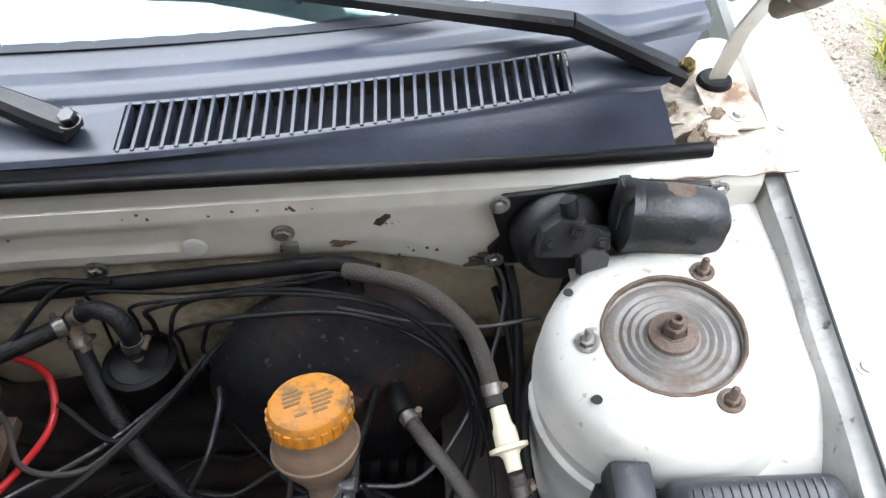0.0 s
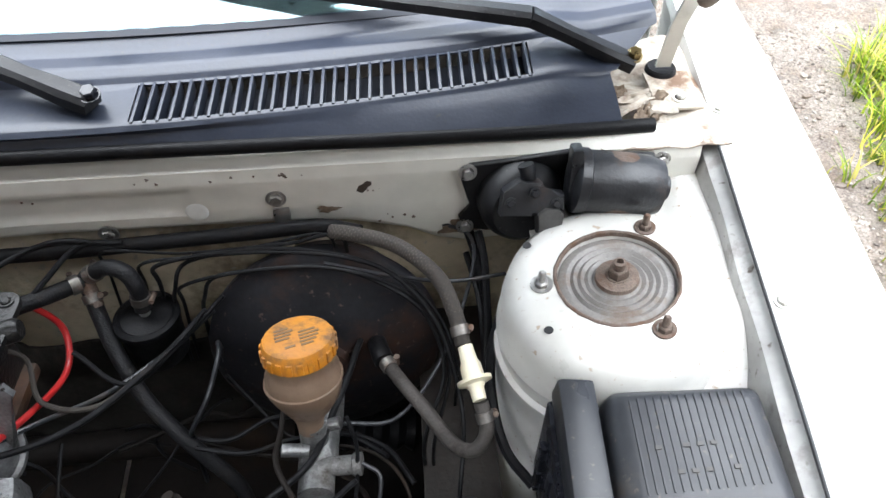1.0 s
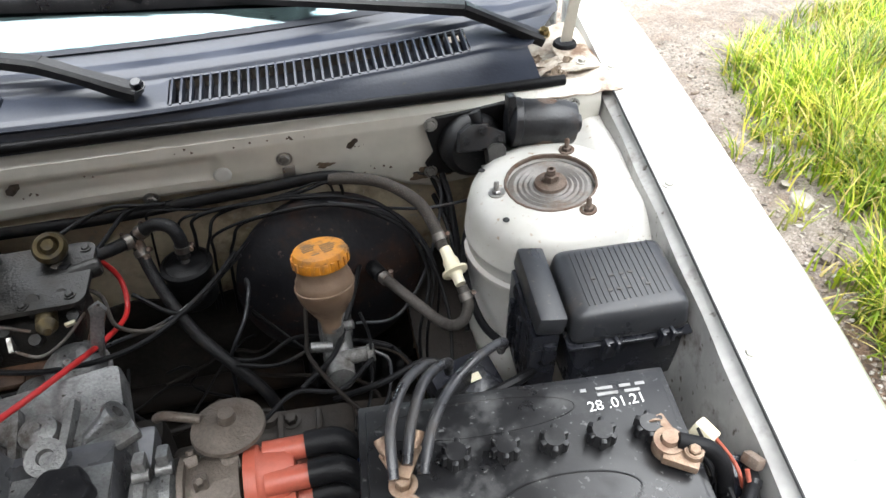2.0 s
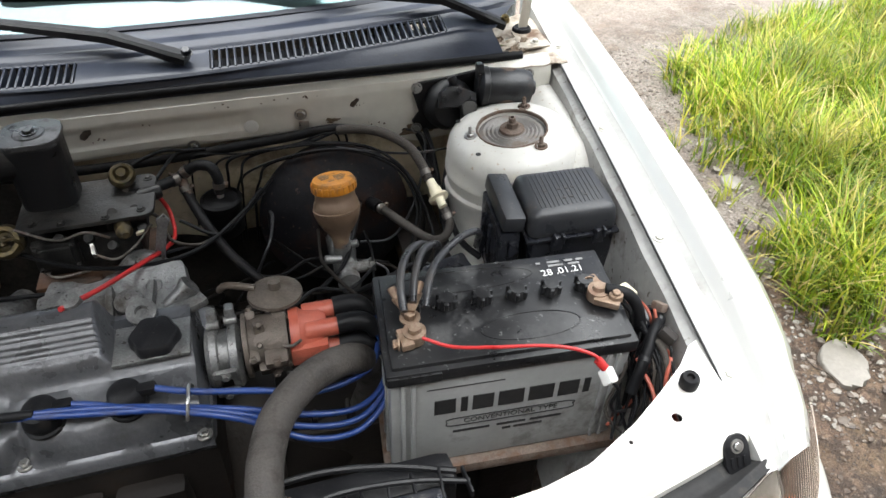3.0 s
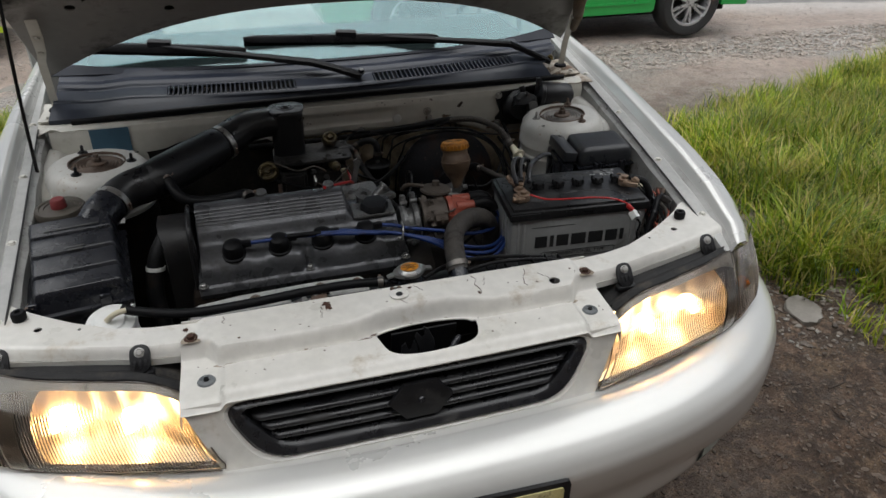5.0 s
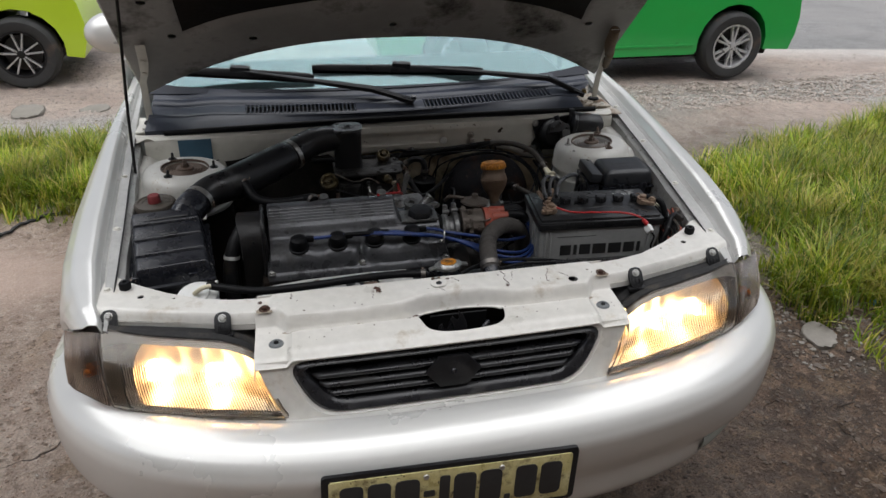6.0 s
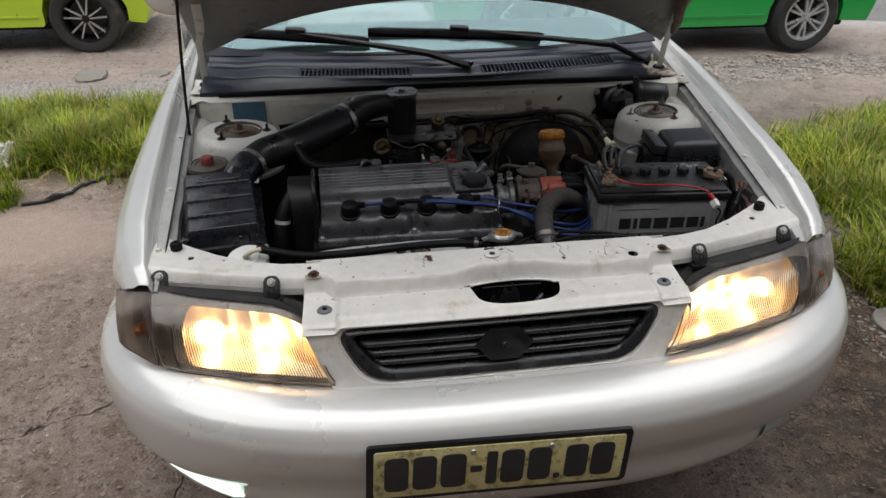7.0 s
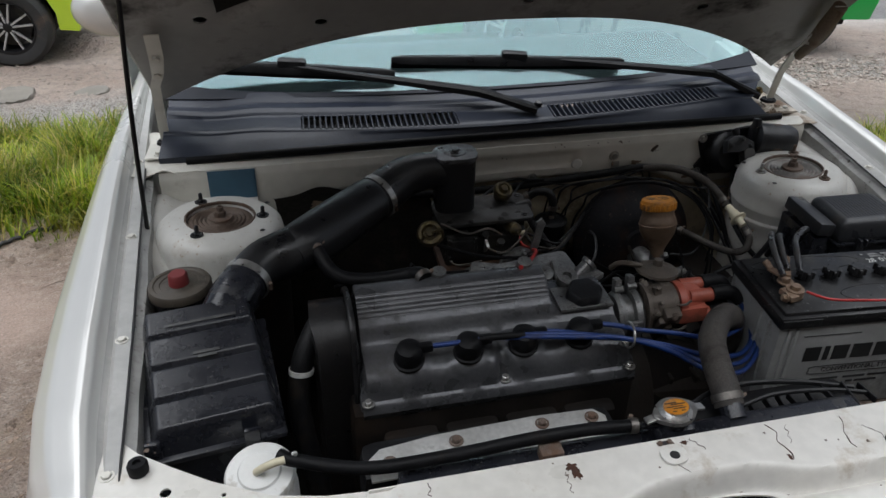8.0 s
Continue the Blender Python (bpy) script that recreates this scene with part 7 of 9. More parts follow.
    bolt(W(0.006, 0.833, 0.697), (0.05, -0.35, 1), 0.006, 0.006, 1.3, dome)
    part("vacuum_pot", dome, M_ALU, c, "grey cast vacuum pot")
    arm = prism([(-0.008, 0), (0.008, 0), (0.006, 0.06), (0.010, 0.072), (0, 0.082), (-0.010, 0.072), (-0.006, 0.06)], 0.007, Matrix.Translation(W(0.030, 0.858, 0.672)) @ Matrix.Rotation(radians(78), 4, "X") @ Matrix.Rotation(radians(-14), 4, "Z"), 0.0015)
    part("lifting_eye", arm, M_ALU, c, "cast bracket with bolt eye")
    return c


build_carb()


def build_steering_tank():
    t = thing("steering_fluid_tank", W(-0.603, 0.730, 0.66), "brown plastic fluid tank with red cap", "reservoir")
    part("body", lathe([(0, 0), (0.040, 0), (0.043, 0.01), (0.043, 0.085), (0.047, 0.090), (0.047, 0.098), (0, 0.098)], W(-0.603, 0.730, 0.674), seg=36), M_DUSTY, t)
    lid = lathe([(0.0485, -0.006), (0.0485, 0.004), (0.046, 0.008), (0.040, 0.009), (0.038, 0.007), (0.030, 0.008), (0.029, 0.0065), (0.022, 0.008), (0, 0.009)], W(-0.603, 0.730, 0.774), seg=40)
    part("lid", lid, M_OLIVE, t, "brown ringed lid")
    part("cap", lathe([(0, 0.020), (0.012, 0.020), (0.0145, 0.017), (0.0155, 0.0), (0, 0)], W(-0.603, 0.728, 0.781), seg=24), M_MAROON, t, "maroon filler cap")


build_steering_tank()
hose("heater_hose", Ws((-0.385, 0.655, 0.745), (-0.405, 0.640, 0.725), (-0.428, 0.612, 0.690), (-0.440, 0.590, 0.620), (-0.430, 0.572, 0.52), (-0.415, 0.56, 0.42)), 0.0175, M_HOSE, "black coolant hose beside the timing cover", seg=16)
t = thing("hose_band", W(-0.43, 0.605, 0.685), "white plastic band round a hose", "band")
part("band", lathe([(0.0175, -0.004), (0.0195, -0.004), (0.0195, 0.004), (0.0175, 0.004)], W(-0.4315, 0.606, 0.676), (-0.12, -0.25, -0.9), 24), M_WHITEP, t)


# ---- brake servo, cylinder, reservoir ----
def build_brake():
    s = thing("brake_servo", W(0.325, 1.02, 0.60), "large round black brake servo on the bulkhead", "brake servo")
    ax = Vector((-0.02, -1.0, 0.22)).normalized()
    c = W(0.325, 1.005, 0.598)
    prof = [(0, 0.052), (0.030, 0.052), (0.034, 0.044), (0.070, 0.040), (0.078, 0.034), (0.115, 0.022), (0.126, 0.012), (0.132, 0.008), (0.137, 0.002), (0.137, -0.006), (0.130, -0.012), (0.122, -0.03), (0.10, -0.07), (0.05, -0.10), (0, -0.10)]
    part("shell", lathe(prof, c, ax, 64), M_SERVO, s)
    part("check_valve", tube([W(0.385, 0.965, 0.640), W(0.388, 0.945, 0.650), W(0.392, 0.932, 0.652)], 0.011, 14, 4), M_RUBBER, s)
    m = thing("brake_master_cylinder", W(0.313, 0.86, 0.60), "aluminium master cylinder with stained reservoir and yellow cap", "brake cylinder")
    cyl = lathe([(0, 0.0), (0.019, 0.0), (0.019, 0.03), (0.021, 0.034), (0.021, 0.085), (0.024, 0.09), (0.024, 0.16), (0, 0.16)], W(0.313, 0.808, 0.600), (0.0, 1, -0.12), 24)
    lathe([(0, 0), (0.010, 0), (0.010, 0.034), (0.012, 0.036), (0.012, 0.044), (0, 0.044)], W(0.318, 0.838, 0.606), (1, -0.05, 0.1), 16, cyl)
    lathe([(0, 0), (0.007, 0), (0.007, 0.030), (0, 0.032)], W(0.312, 0.875, 0.622), (1, 0, 0.25), 14, cyl)
    lathe([(0, 0), (0.007, 0), (0.007, 0.028), (0, 0.03)], W(0.308, 0.852, 0.618), (-1, 0, 0.2), 14, cyl)
    lathe([(0.015, 0), (0.015, 0.03), (0, 0.03)], W(0.313, 0.868, 0.612), (0, 0.1, 1), 16, cyl)
    part("cylinder", cyl, M_ALU, m)
    base, top = W(0.312, 0.868, 0.635), W(0.311, 0.900, 0.753)
    ax = (top - base).normalized()
    L = (top - base).length
    tank = lathe([(0.013, 0.0), (0.014, 0.012), (0.017, 0.022), (0.024, 0.034), (0.031, 0.047), (0.0365, 0.060), (0.0380, 0.070), (0.0365, 0.080), (0.0335, 0.086), (0.0325, 0.092), (0.0335, L - 0.022), (0, L - 0.018)], base, ax, 40, wob=lambda a, h: 0.10 * math.cos(2 * a + 0.6) * step(0.008, 0.03, h) * step(0.070, 0.045, h))
    part("reservoir", tank, M_TANK, m, "brown-stained translucent fluid reservoir")
    band = lathe([(0.0370, 0), (0.0392, 0.0015), (0.0392, 0.0035), (0.0370, 0.005)], base + ax * 0.067, ax, 40)
    part("level_ridge", band, M_TANK, m)
    cap = lathe([(0, 0.0205), (0.029, 0.0205), (0.0330, 0.0190), (0.0350, 0.015), (0.0356, 0.0), (0.033, 0.0)], base + ax * (L - 0.021), ax, 48)
    c = part("reservoir_cap", cap, M_YELLOW, m, "yellow screw cap with worn print")
    mm = Matrix.Translation(base + ax * (L - 0.021)) @ basis(ax)
    for k in range(22):
        a = 2 * math.pi * k / 22
        b = box((0.004, 0.006, 0.012), (0, 0, 0), 0.001)
        b.transform(mm @ Matrix.Rotation(a, 4, "Z") @ Matrix.Translation((0.0352, 0, 0.0070)))
        part("cap_grip", b, M_YELLOW, c)
    ink = bmesh.new()
    for k, (x, y, w) in enumerate(((-0.012, 0.015, 0.014), (-0.011, 0.010, 0.018), (-0.013, 0.005, 0.016), (-0.014, 0.0, 0.014), (0.010, 0.004, 0.016), (0.011, -0.001, 0.020), (0.010, -0.006, 0.018), (0.008, -0.011, 0.016), (-0.010, -0.014, 0.010), (0.006, -0.016, 0.012))):
        b = box((w, 0.0028, 0.0005), (x, y, 0.0208), 0)
        b.transform(mm @ Matrix.Rotation(0.35, 4, "Z"))
        join(ink, b)
    part("cap_print", ink, surface("faded_print", (0.13, 0.075, 0.035), (0.20, 0.12, 0.05), 0.6, 0, 60, 0), c)
    return s


build_brake()
hose("servo_hose", Ws((0.392, 0.934, 0.652), (0.408, 0.905, 0.652), (0.432, 0.868, 0.648), (0.455, 0.826, 0.652), (0.474, 0.812, 0.664), (0.486, 0.822, 0.682), (0.482, 0.842, 0.700)), 0.0074, M_AGED, "bent dusty rubber vacuum hose from servo to valve", clamps=(0.93, 0.06), seg=14)
v = thing("vacuum_valve", W(0.478, 0.862, 0.70), "ivory plastic one-way vacuum valve", "valve")
d0, d1 = W(0.481, 0.843, 0.702), W(0.472, 0.900, 0.722)
dd = (d1 - d0)
part("valve_body", lathe([(0, 0), (0.007, 0), (0.0075, 0.012), (0.010, 0.016), (0.0175, 0.018), (0.0175, 0.0215), (0.011, 0.023), (0.0105, 0.036), (0.0085, 0.040), (0.0075, 0.056), (0, 0.056)], d0, dd, 28), M_IVORY, v)
vac = hose("braided_vacuum_hose", Ws((0.471, 0.897, 0.720), (0.466, 0.925, 0.735), (0.455, 0.958, 0.748), (0.432, 0.985, 0.757), (0.405, 1.005, 0.762), (0.37, 1.020, 0.762), (0.345, 1.035, 0.754)), 0.0080, M_BRAID, "brown braided vacuum hose", clamps=(0.08,), seg=20, per=24, ribs=0.035)


def braid(t, pts, r, turns, strands, mat):
    """Crossing strands wound round a hose."""
    path = spline(pts, 24)
    last = len(path) - 1
    bm = bmesh.new()
    for way in (-1, 1):
        for k in range(strands):
            line = []
            for i in range(0, last + 1, 2):
                d = (path[min(i + 1, last)] - path[max(i - 1, 0)]).normalized()
                e = d.cross(Vector((0, 0.2, 1))).normalized()
                f = d.cross(e)
                a = way * 2 * math.pi * turns * i / last + 2 * math.pi * k / strands
                line.append(path[i] + (e * math.cos(a) + f * math.sin(a)) * r)
            tube(line, 0.0004, 4, 1, bm)
    return tagged(part("braid", bm, mat, t), kind="stuff")


braid(vac, Ws((0.466, 0.925, 0.735), (0.455, 0.958, 0.748), (0.432, 0.985, 0.757), (0.405, 1.005, 0.762), (0.37, 1.020, 0.762), (0.345, 1.035, 0.754)), 0.0081, 9, 10, surface("pale_brown_braid", (0.07, 0.06, 0.05), (0.13, 0.113, 0.096), 0.8, 0.0, 60, 0.2, 0.2, (0.03, 0.024, 0.02), 0.4, 14.0))
hose("bulkhead_cable", Ws((0.375, 1.028, 0.757), (0.33, 1.046, 0.752), (0.25, 1.052, 0.742), (0.15, 1.054, 0.735), (0.05, 1.056, 0.728), (-0.06, 1.055, 0.728), (-0.20, 1.055, 0.730)), 0.0085, M_RUBBER, "black cable trunk along the bulkhead", "cable", seg=12)


def build_canister():
    c = thing("fuel_filter", W(0.13, 1.01, 0.60), "black cylindrical fuel filter canister", "filter")
    p = W(0.130, 1.012, 0.595)
    part("can", lathe([(0, 0), (0.030, 0), (0.033, 0.004), (0.033, 0.058), (0.036, 0.062), (0.036, 0.068), (0.031, 0.071), (0.028, 0.068), (0.018, 0.070), (0.010, 0.072), (0, 0.072)], p, seg=36), M_RUBBER, c)
    part("nipple", lathe([(0, 0), (0.006, 0), (0.006, 0.02), (0, 0.02)], p + Vector((0, 0, 0.07)), seg=14), M_STEEL, c)


build_canister()
hose("water_hose", Ws((0.130, 1.012, 0.675), (0.131, 1.016, 0.705), (0.122, 1.024, 0.722), (0.102, 1.034, 0.722), (0.085, 1.038, 0.712), (0.071, 1.040, 0.702)), 0.0092, M_HOSE, "short elbow rubber hose", clamps=(0.1, 0.85), seg=14)
hose("water_hose", Ws((0.068, 1.036, 0.700), (0.040, 1.015, 0.705), (0.005, 0.980, 0.722), (-0.010, 0.950, 0.742), (0.015, 0.935, 0.748)), 0.0094, M_HOSE, "rubber hose from tee to carburettor", clamps=(0.08, 0.9), seg=14)
hose("water_hose", Ws((0.072, 1.034, 0.692), (0.082, 1.010, 0.668), (0.100, 0.975, 0.640), (0.130, 0.935, 0.600), (0.175, 0.900, 0.555), (0.215, 0.880, 0.49), (0.22, 0.86, 0.40)), 0.0086, M_HOSE, "dark rubber hose running down beside the servo", clamps=(0.08,), seg=14)
tee = thing("hose_tee", W(0.071, 1.038, 0.700), "rusty metal hose tee piece", "fitting")
tb = tube(Ws((0.050, 1.022, 0.702), (0.071, 1.038, 0.700), (0.090, 1.040, 0.714)), 0.008, 12, 4)
tube(Ws((0.071, 1.038, 0.700), (0.080, 1.018, 0.676)), 0.008, 12, 4, tb)
part("tee_body", tb, M_RUSTY, tee)
hose("red_cable", Ws((0.0, 0.962, 0.764), (0.012, 0.985, 0.735), (0.030, 1.000, 0.700), (0.044, 1.000, 0.660), (0.048, 0.960, 0.640), (0.040, 0.890, 0.672), (0.015, 0.800, 0.722), (-0.025, 0.720, 0.758), (-0.065, 0.660, 0.785)), 0.0036, M_RED, "red rubber cable looping over the engine", "cable", seg=10)


def wires():
    runs = [
        ("thin black wire behind the reservoir", 0.0026, [(0.16, 1.02, 0.735), (0.24, 1.03, 0.738), (0.32, 1.02, 0.742), (0.40, 0.99, 0.735), (0.45, 0.94, 0.70), (0.47, 0.87, 0.64), (0.46, 0.80, 0.60)]),
        ("thin black wire over the servo", 0.0022, [(0.18, 1.015, 0.705), (0.26, 1.00, 0.738), (0.35, 0.99, 0.742), (0.43, 0.965, 0.715), (0.462, 0.92, 0.66), (0.44, 0.86, 0.60)]),
        ("thin black wire over the servo", 0.0024, [(0.17, 1.015, 0.70), (0.185, 1.03, 0.725), (0.25, 1.035, 0.735), (0.30, 1.035, 0.74), (0.355, 1.03, 0.75)]),
        ("thin steel brake pipe", 0.0024, [(0.345, 0.872, 0.632), (0.40, 0.875, 0.628), (0.45, 0.92, 0.655), (0.49, 0.99, 0.70), (0.50, 1.05, 0.715), (0.46, 1.08, 0.715)]),
        ("thin steel brake pipe", 0.0024, [(0.362, 0.836, 0.612), (0.38, 0.82, 0.60), (0.36, 0.76, 0.59), (0.30, 0.72, 0.58), (0.22, 0.73, 0.56)]),
        ("black harness wire down the strut tower", 0.0055, [(0.568, 1.030, 0.752), (0.555, 1.01, 0.725), (0.528, 0.965, 0.705), (0.505, 0.915, 0.68), (0.500, 0.865, 0.66), (0.508, 0.82, 0.64), (0.53, 0.785, 0.63)]),
        ("black harness wire down the strut tower", 0.0040, [(0.497, 1.058, 0.680), (0.505, 1.0, 0.665), (0.503, 0.93, 0.640), (0.495, 0.85, 0.60)]),
        ("looped black wire near the battery", 0.0042, [(0.30, 0.78, 0.60), (0.36, 0.755, 0.648), (0.42, 0.765, 0.66), (0.455, 0.74, 0.64), (0.43, 0.70, 0.62), (0.36, 0.705, 0.60), (0.32, 0.74, 0.585)]),
        ("looped black wire near the battery", 0.0046, [(0.34, 0.72, 0.60), (0.40, 0.69, 0.66), (0.445, 0.705, 0.668), (0.455, 0.74, 0.62), (0.44, 0.80, 0.56)]),
        ("black wire loom behind the battery", 0.0065, [(0.26, 0.70, 0.61), (0.34, 0.675, 0.66), (0.42, 0.665, 0.69), (0.50, 0.68, 0.70), (0.54, 0.71, 0.68)]),
        ("thin black wire beside the reservoir", 0.0022, [(0.35, 0.86, 0.665), (0.358, 0.84, 0.63), (0.35, 0.80, 0.58), (0.33, 0.76, 0.56)]),
        ("black control cable over the inlet", 0.0034, [(-0.16, 0.875, 0.715), (-0.08, 0.84, 0.70), (0.01, 0.83, 0.692), (0.09, 0.87, 0.675), (0.16, 0.95, 0.67), (0.20, 1.0, 0.68)]),
        ("thin black rubber vacuum line", 0.0032, [(-0.03, 0.985, 0.705), (0.02, 1.0, 0.712), (0.07, 1.05, 0.738), (0.12, 1.05, 0.742)]),
        ("thin black rubber vacuum line", 0.0030, [(-0.08, 0.99, 0.72), (-0.02, 1.02, 0.735), (0.02, 1.045, 0.742), (0.055, 1.052, 0.748), (0.09, 1.055, 0.74)]),
        ("thin black rubber vacuum line", 0.0030, [(0.06, 0.97, 0.66), (0.12, 0.93, 0.65), (0.17, 0.97, 0.66), (0.22, 1.01, 0.69)]),
        ("thin black rubber vacuum line", 0.0034, [(-0.36, 0.79, 0.70), (-0.28, 0.80, 0.705), (-0.20, 0.80, 0.70), (-0.10, 0.79, 0.70), (-0.02, 0.80, 0.69)]),
        ("green-black wire under the breather", 0.0020, [(-0.26, 0.73, 0.71), (-0.245, 0.715, 0.75), (-0.235, 0.725, 0.772), (-0.222, 0.74, 0.75)]),
        ("thin black wire over the servo", 0.0020, [(0.14, 1.03, 0.728), (0.20, 1.03, 0.733), (0.28, 1.022, 0.741), (0.36, 1.005, 0.742), (0.42, 0.985, 0.722), (0.455, 0.955, 0.690), (0.47, 0.92, 0.65)]),
        ("thin black wire over the servo", 0.0024, [(0.20, 1.01, 0.690), (0.215, 1.015, 0.715), (0.27, 1.005, 0.733), (0.34, 0.998, 0.738), (0.40, 0.975, 0.726), (0.44, 0.95, 0.70), (0.455, 0.91, 0.655), (0.43, 0.86, 0.61)]),
        ("thin black wire over the servo", 0.0018, [(0.10, 1.045, 0.735), (0.18, 1.042, 0.728), (0.26, 1.04, 0.733), (0.34, 1.035, 0.748)]),
        ("thin grey pipe beside the servo", 0.0022, [(0.335, 1.0, 0.742), (0.41, 0.985, 0.730), (0.47, 0.98, 0.722), (0.53, 0.99, 0.716)]),
        ("thin steel pipe down behind the filter", 0.0026, [(0.205, 1.01, 0.665), (0.16, 0.985, 0.640), (0.10, 0.93, 0.640), (0.05, 0.875, 0.675), (0.01, 0.83, 0.70)]),
        ("black tube beside the strut tower", 0.0050, [(0.508, 1.052, 0.722), (0.512, 1.02, 0.700), (0.508, 0.96, 0.665), (0.500, 0.90, 0.62)]),
        ("brown vacuum tube behind the carburettor", 0.0028, [(-0.02, 0.93, 0.735), (0.03, 0.94, 0.70), (0.05, 0.90, 0.675), (0.10, 0.90, 0.66), (0.15, 0.95, 0.66)]),
        ("pale pipe behind the engine", 0.0028, [(0.18, 0.90, 0.60), (0.20, 0.92, 0.63), (0.21, 0.96, 0.645), (0.205, 0.99, 0.63)]),
    ]
    for label, r, pts in runs:
        if "over the servo" in label or "behind the reservoir" in label or "pale pipe" in label:
            (x0, y0, z0), (x1, y1, z1) = pts[0], pts[-1]
            pts = [(x0 - 0.02, min(1.06, y0 + 0.02), z0 - 0.16), (x0 - 0.012, min(1.06, y0 + 0.015), z0 - 0.05)] + pts + [(x1, y1, z1 - 0.08)]
        t = thing("wire", W(*pts[0]), label, "wire", "engine bay wires")
        mat = M_MOTOR if "steel" in label or "pale" in label or "grey" in label else M_BRAID if "brown" in label else M_RUBBER
        part("strand", tube(Ws(*pts), r, 8, 8), mat, t)


wires()


# ---- wiper motor ----
def build_wiper_motor():
    w = thing("wiper_motor", W(0.60, 1.05, 0.72), "black wiper motor with rusty cylinder on a dark plate", "wiper motor")
    out = [(-0.118, 0.028), (-0.108, 0.046), (-0.06, 0.050), (0.0, 0.058), (0.06, 0.050), (0.095, 0.046), (0.105, 0.03), (0.10, -0.045), (0.05, -0.055), (-0.09, -0.052), (-0.112, -0.045), (-0.118, -0.03), (-0.104, -0.01)]
    mm = Matrix.Translation(W(0.605, 1.068, 0.765)) @ Matrix(((1, 0, 0, 0), (0, 0, -1, 0), (0, 1, 0, 0), (0, 0, 0, 1)))
    part("mounting_plate", prism(out, 0.006, mm, 0.002), M_BLACK, w, "black mounting plate")
    can = lathe([(0.032, 0.012), (0.033, 0.016), (0.033, 0.082), (0.029, 0.096), (0.014, 0.099), (0.013, 0.106), (0, 0.107)], W(0.600, 1.035, 0.808), (1, -0.08, -0.12), 36)
    part("motor_can", can, M_MOTOR, w, "dark grey motor cylinder with rust patches")
    cap = lathe([(0, -0.004), (0.018, -0.003), (0.030, 0.0), (0.035, 0.004), (0.035, 0.014), (0.032, 0.016)], W(0.600, 1.035, 0.808), (1, -0.08, -0.12), 36)
    part("end_flange", cap, M_MOTOR, w)
    gear = lathe([(0, 0.040), (0.034, 0.038), (0.040, 0.032), (0.046, 0.020), (0.048, 0.0), (0, 0.0)], W(0.553, 1.062, 0.766), (0, -1, 0.25), 28)
    part("gear_housing", gear, M_BLACK, w, "round black gear housing")
    cover = prism([(-0.034, -0.016), (-0.030, 0.010), (-0.014, 0.020), (0.010, 0.018), (0.014, 0.008), (0.034, 0.004), (0.034, -0.014), (0.016, -0.010), (0.0, -0.018)], 0.020, Matrix.Translation(W(0.555, 1.026, 0.797)) @ Matrix.Rotation(radians(62), 4, "X"), 0.004)
    part("gear_cover", cover, M_MOTOR, w, "angular black gear cover")
    for dx, dz in ((-0.024, 0.0), (0.024, -0.004), (0.0, 0.012)):
        part("cover_screw", bolt(W(0.555 + dx, 1.006, 0.806 + dz), (0, -0.88, 0.47), 0.0042, 0.004, 1.5), M_MOTOR, w)
    part("shaft_boss", tube(Ws((0.553, 1.034, 0.806), (0.552, 1.030, 0.822), (0.549, 1.034, 0.833)), [0.009, 0.008, 0.0085], 14, 4), M_MOTOR, w)
    part("plug", prism([(-0.012, -0.016), (-0.014, 0.012), (-0.006, 0.018), (0.008, 0.017), (0.014, 0.010), (0.012, -0.012), (0.004, -0.018)], 0.024, Matrix.Translation(W(0.574, 1.016, 0.775)) @ Matrix.Rotation(radians(70), 4, "X"), 0.004), surface("dusty_grey_plug", (0.035, 0.034, 0.033), (0.07, 0.068, 0.064), 0.6, 0.0, 40, 0.2, 0.2), w, "dusty grey connector plug")
    part("plug_lead", tube(Ws((0.576, 0.996, 0.762), (0.576, 0.996, 0.750), (0.570, 1.012, 0.738), (0.566, 1.03, 0.735)), 0.006, 10, 4), M_RUBBER, w)
    part("bracket", box((0.012, 0.02, 0.05), W(0.600, 1.030, 0.828), 0.003, (-10, 0, 0)), M_MOTOR, w)
    part("can_patch", lathe([(0.0334, 0.038), (0.0338, 0.046), (0.0338, 0.058), (0.0334, 0.066)], W(0.600, 1.035, 0.808), (1, -0.08, -0.12), 36, wob=lambda a, h: -0.03 + 0.032 * math.cos(2 * (a - 1.0))), M_RUSTY, w, "rust patch on the cylinder")
    for x, z in ((0.494, 0.803), (0.494, 0.722), (0.708, 0.805)):
        part("plate_bolt", bolt(W(x, 1.062, z), (0, -1, 0.1), 0.006, 0.006, 1.7), M_STEEL, w)


build_wiper_motor()
hose("drain_tube", Ws((0.500, 1.075, 0.705), (0.508, 1.05, 0.685), (0.512, 1.0, 0.660), (0.51, 0.95, 0.63)), 0.0065, M_RUBBER, "short black drain tube", seg=12)


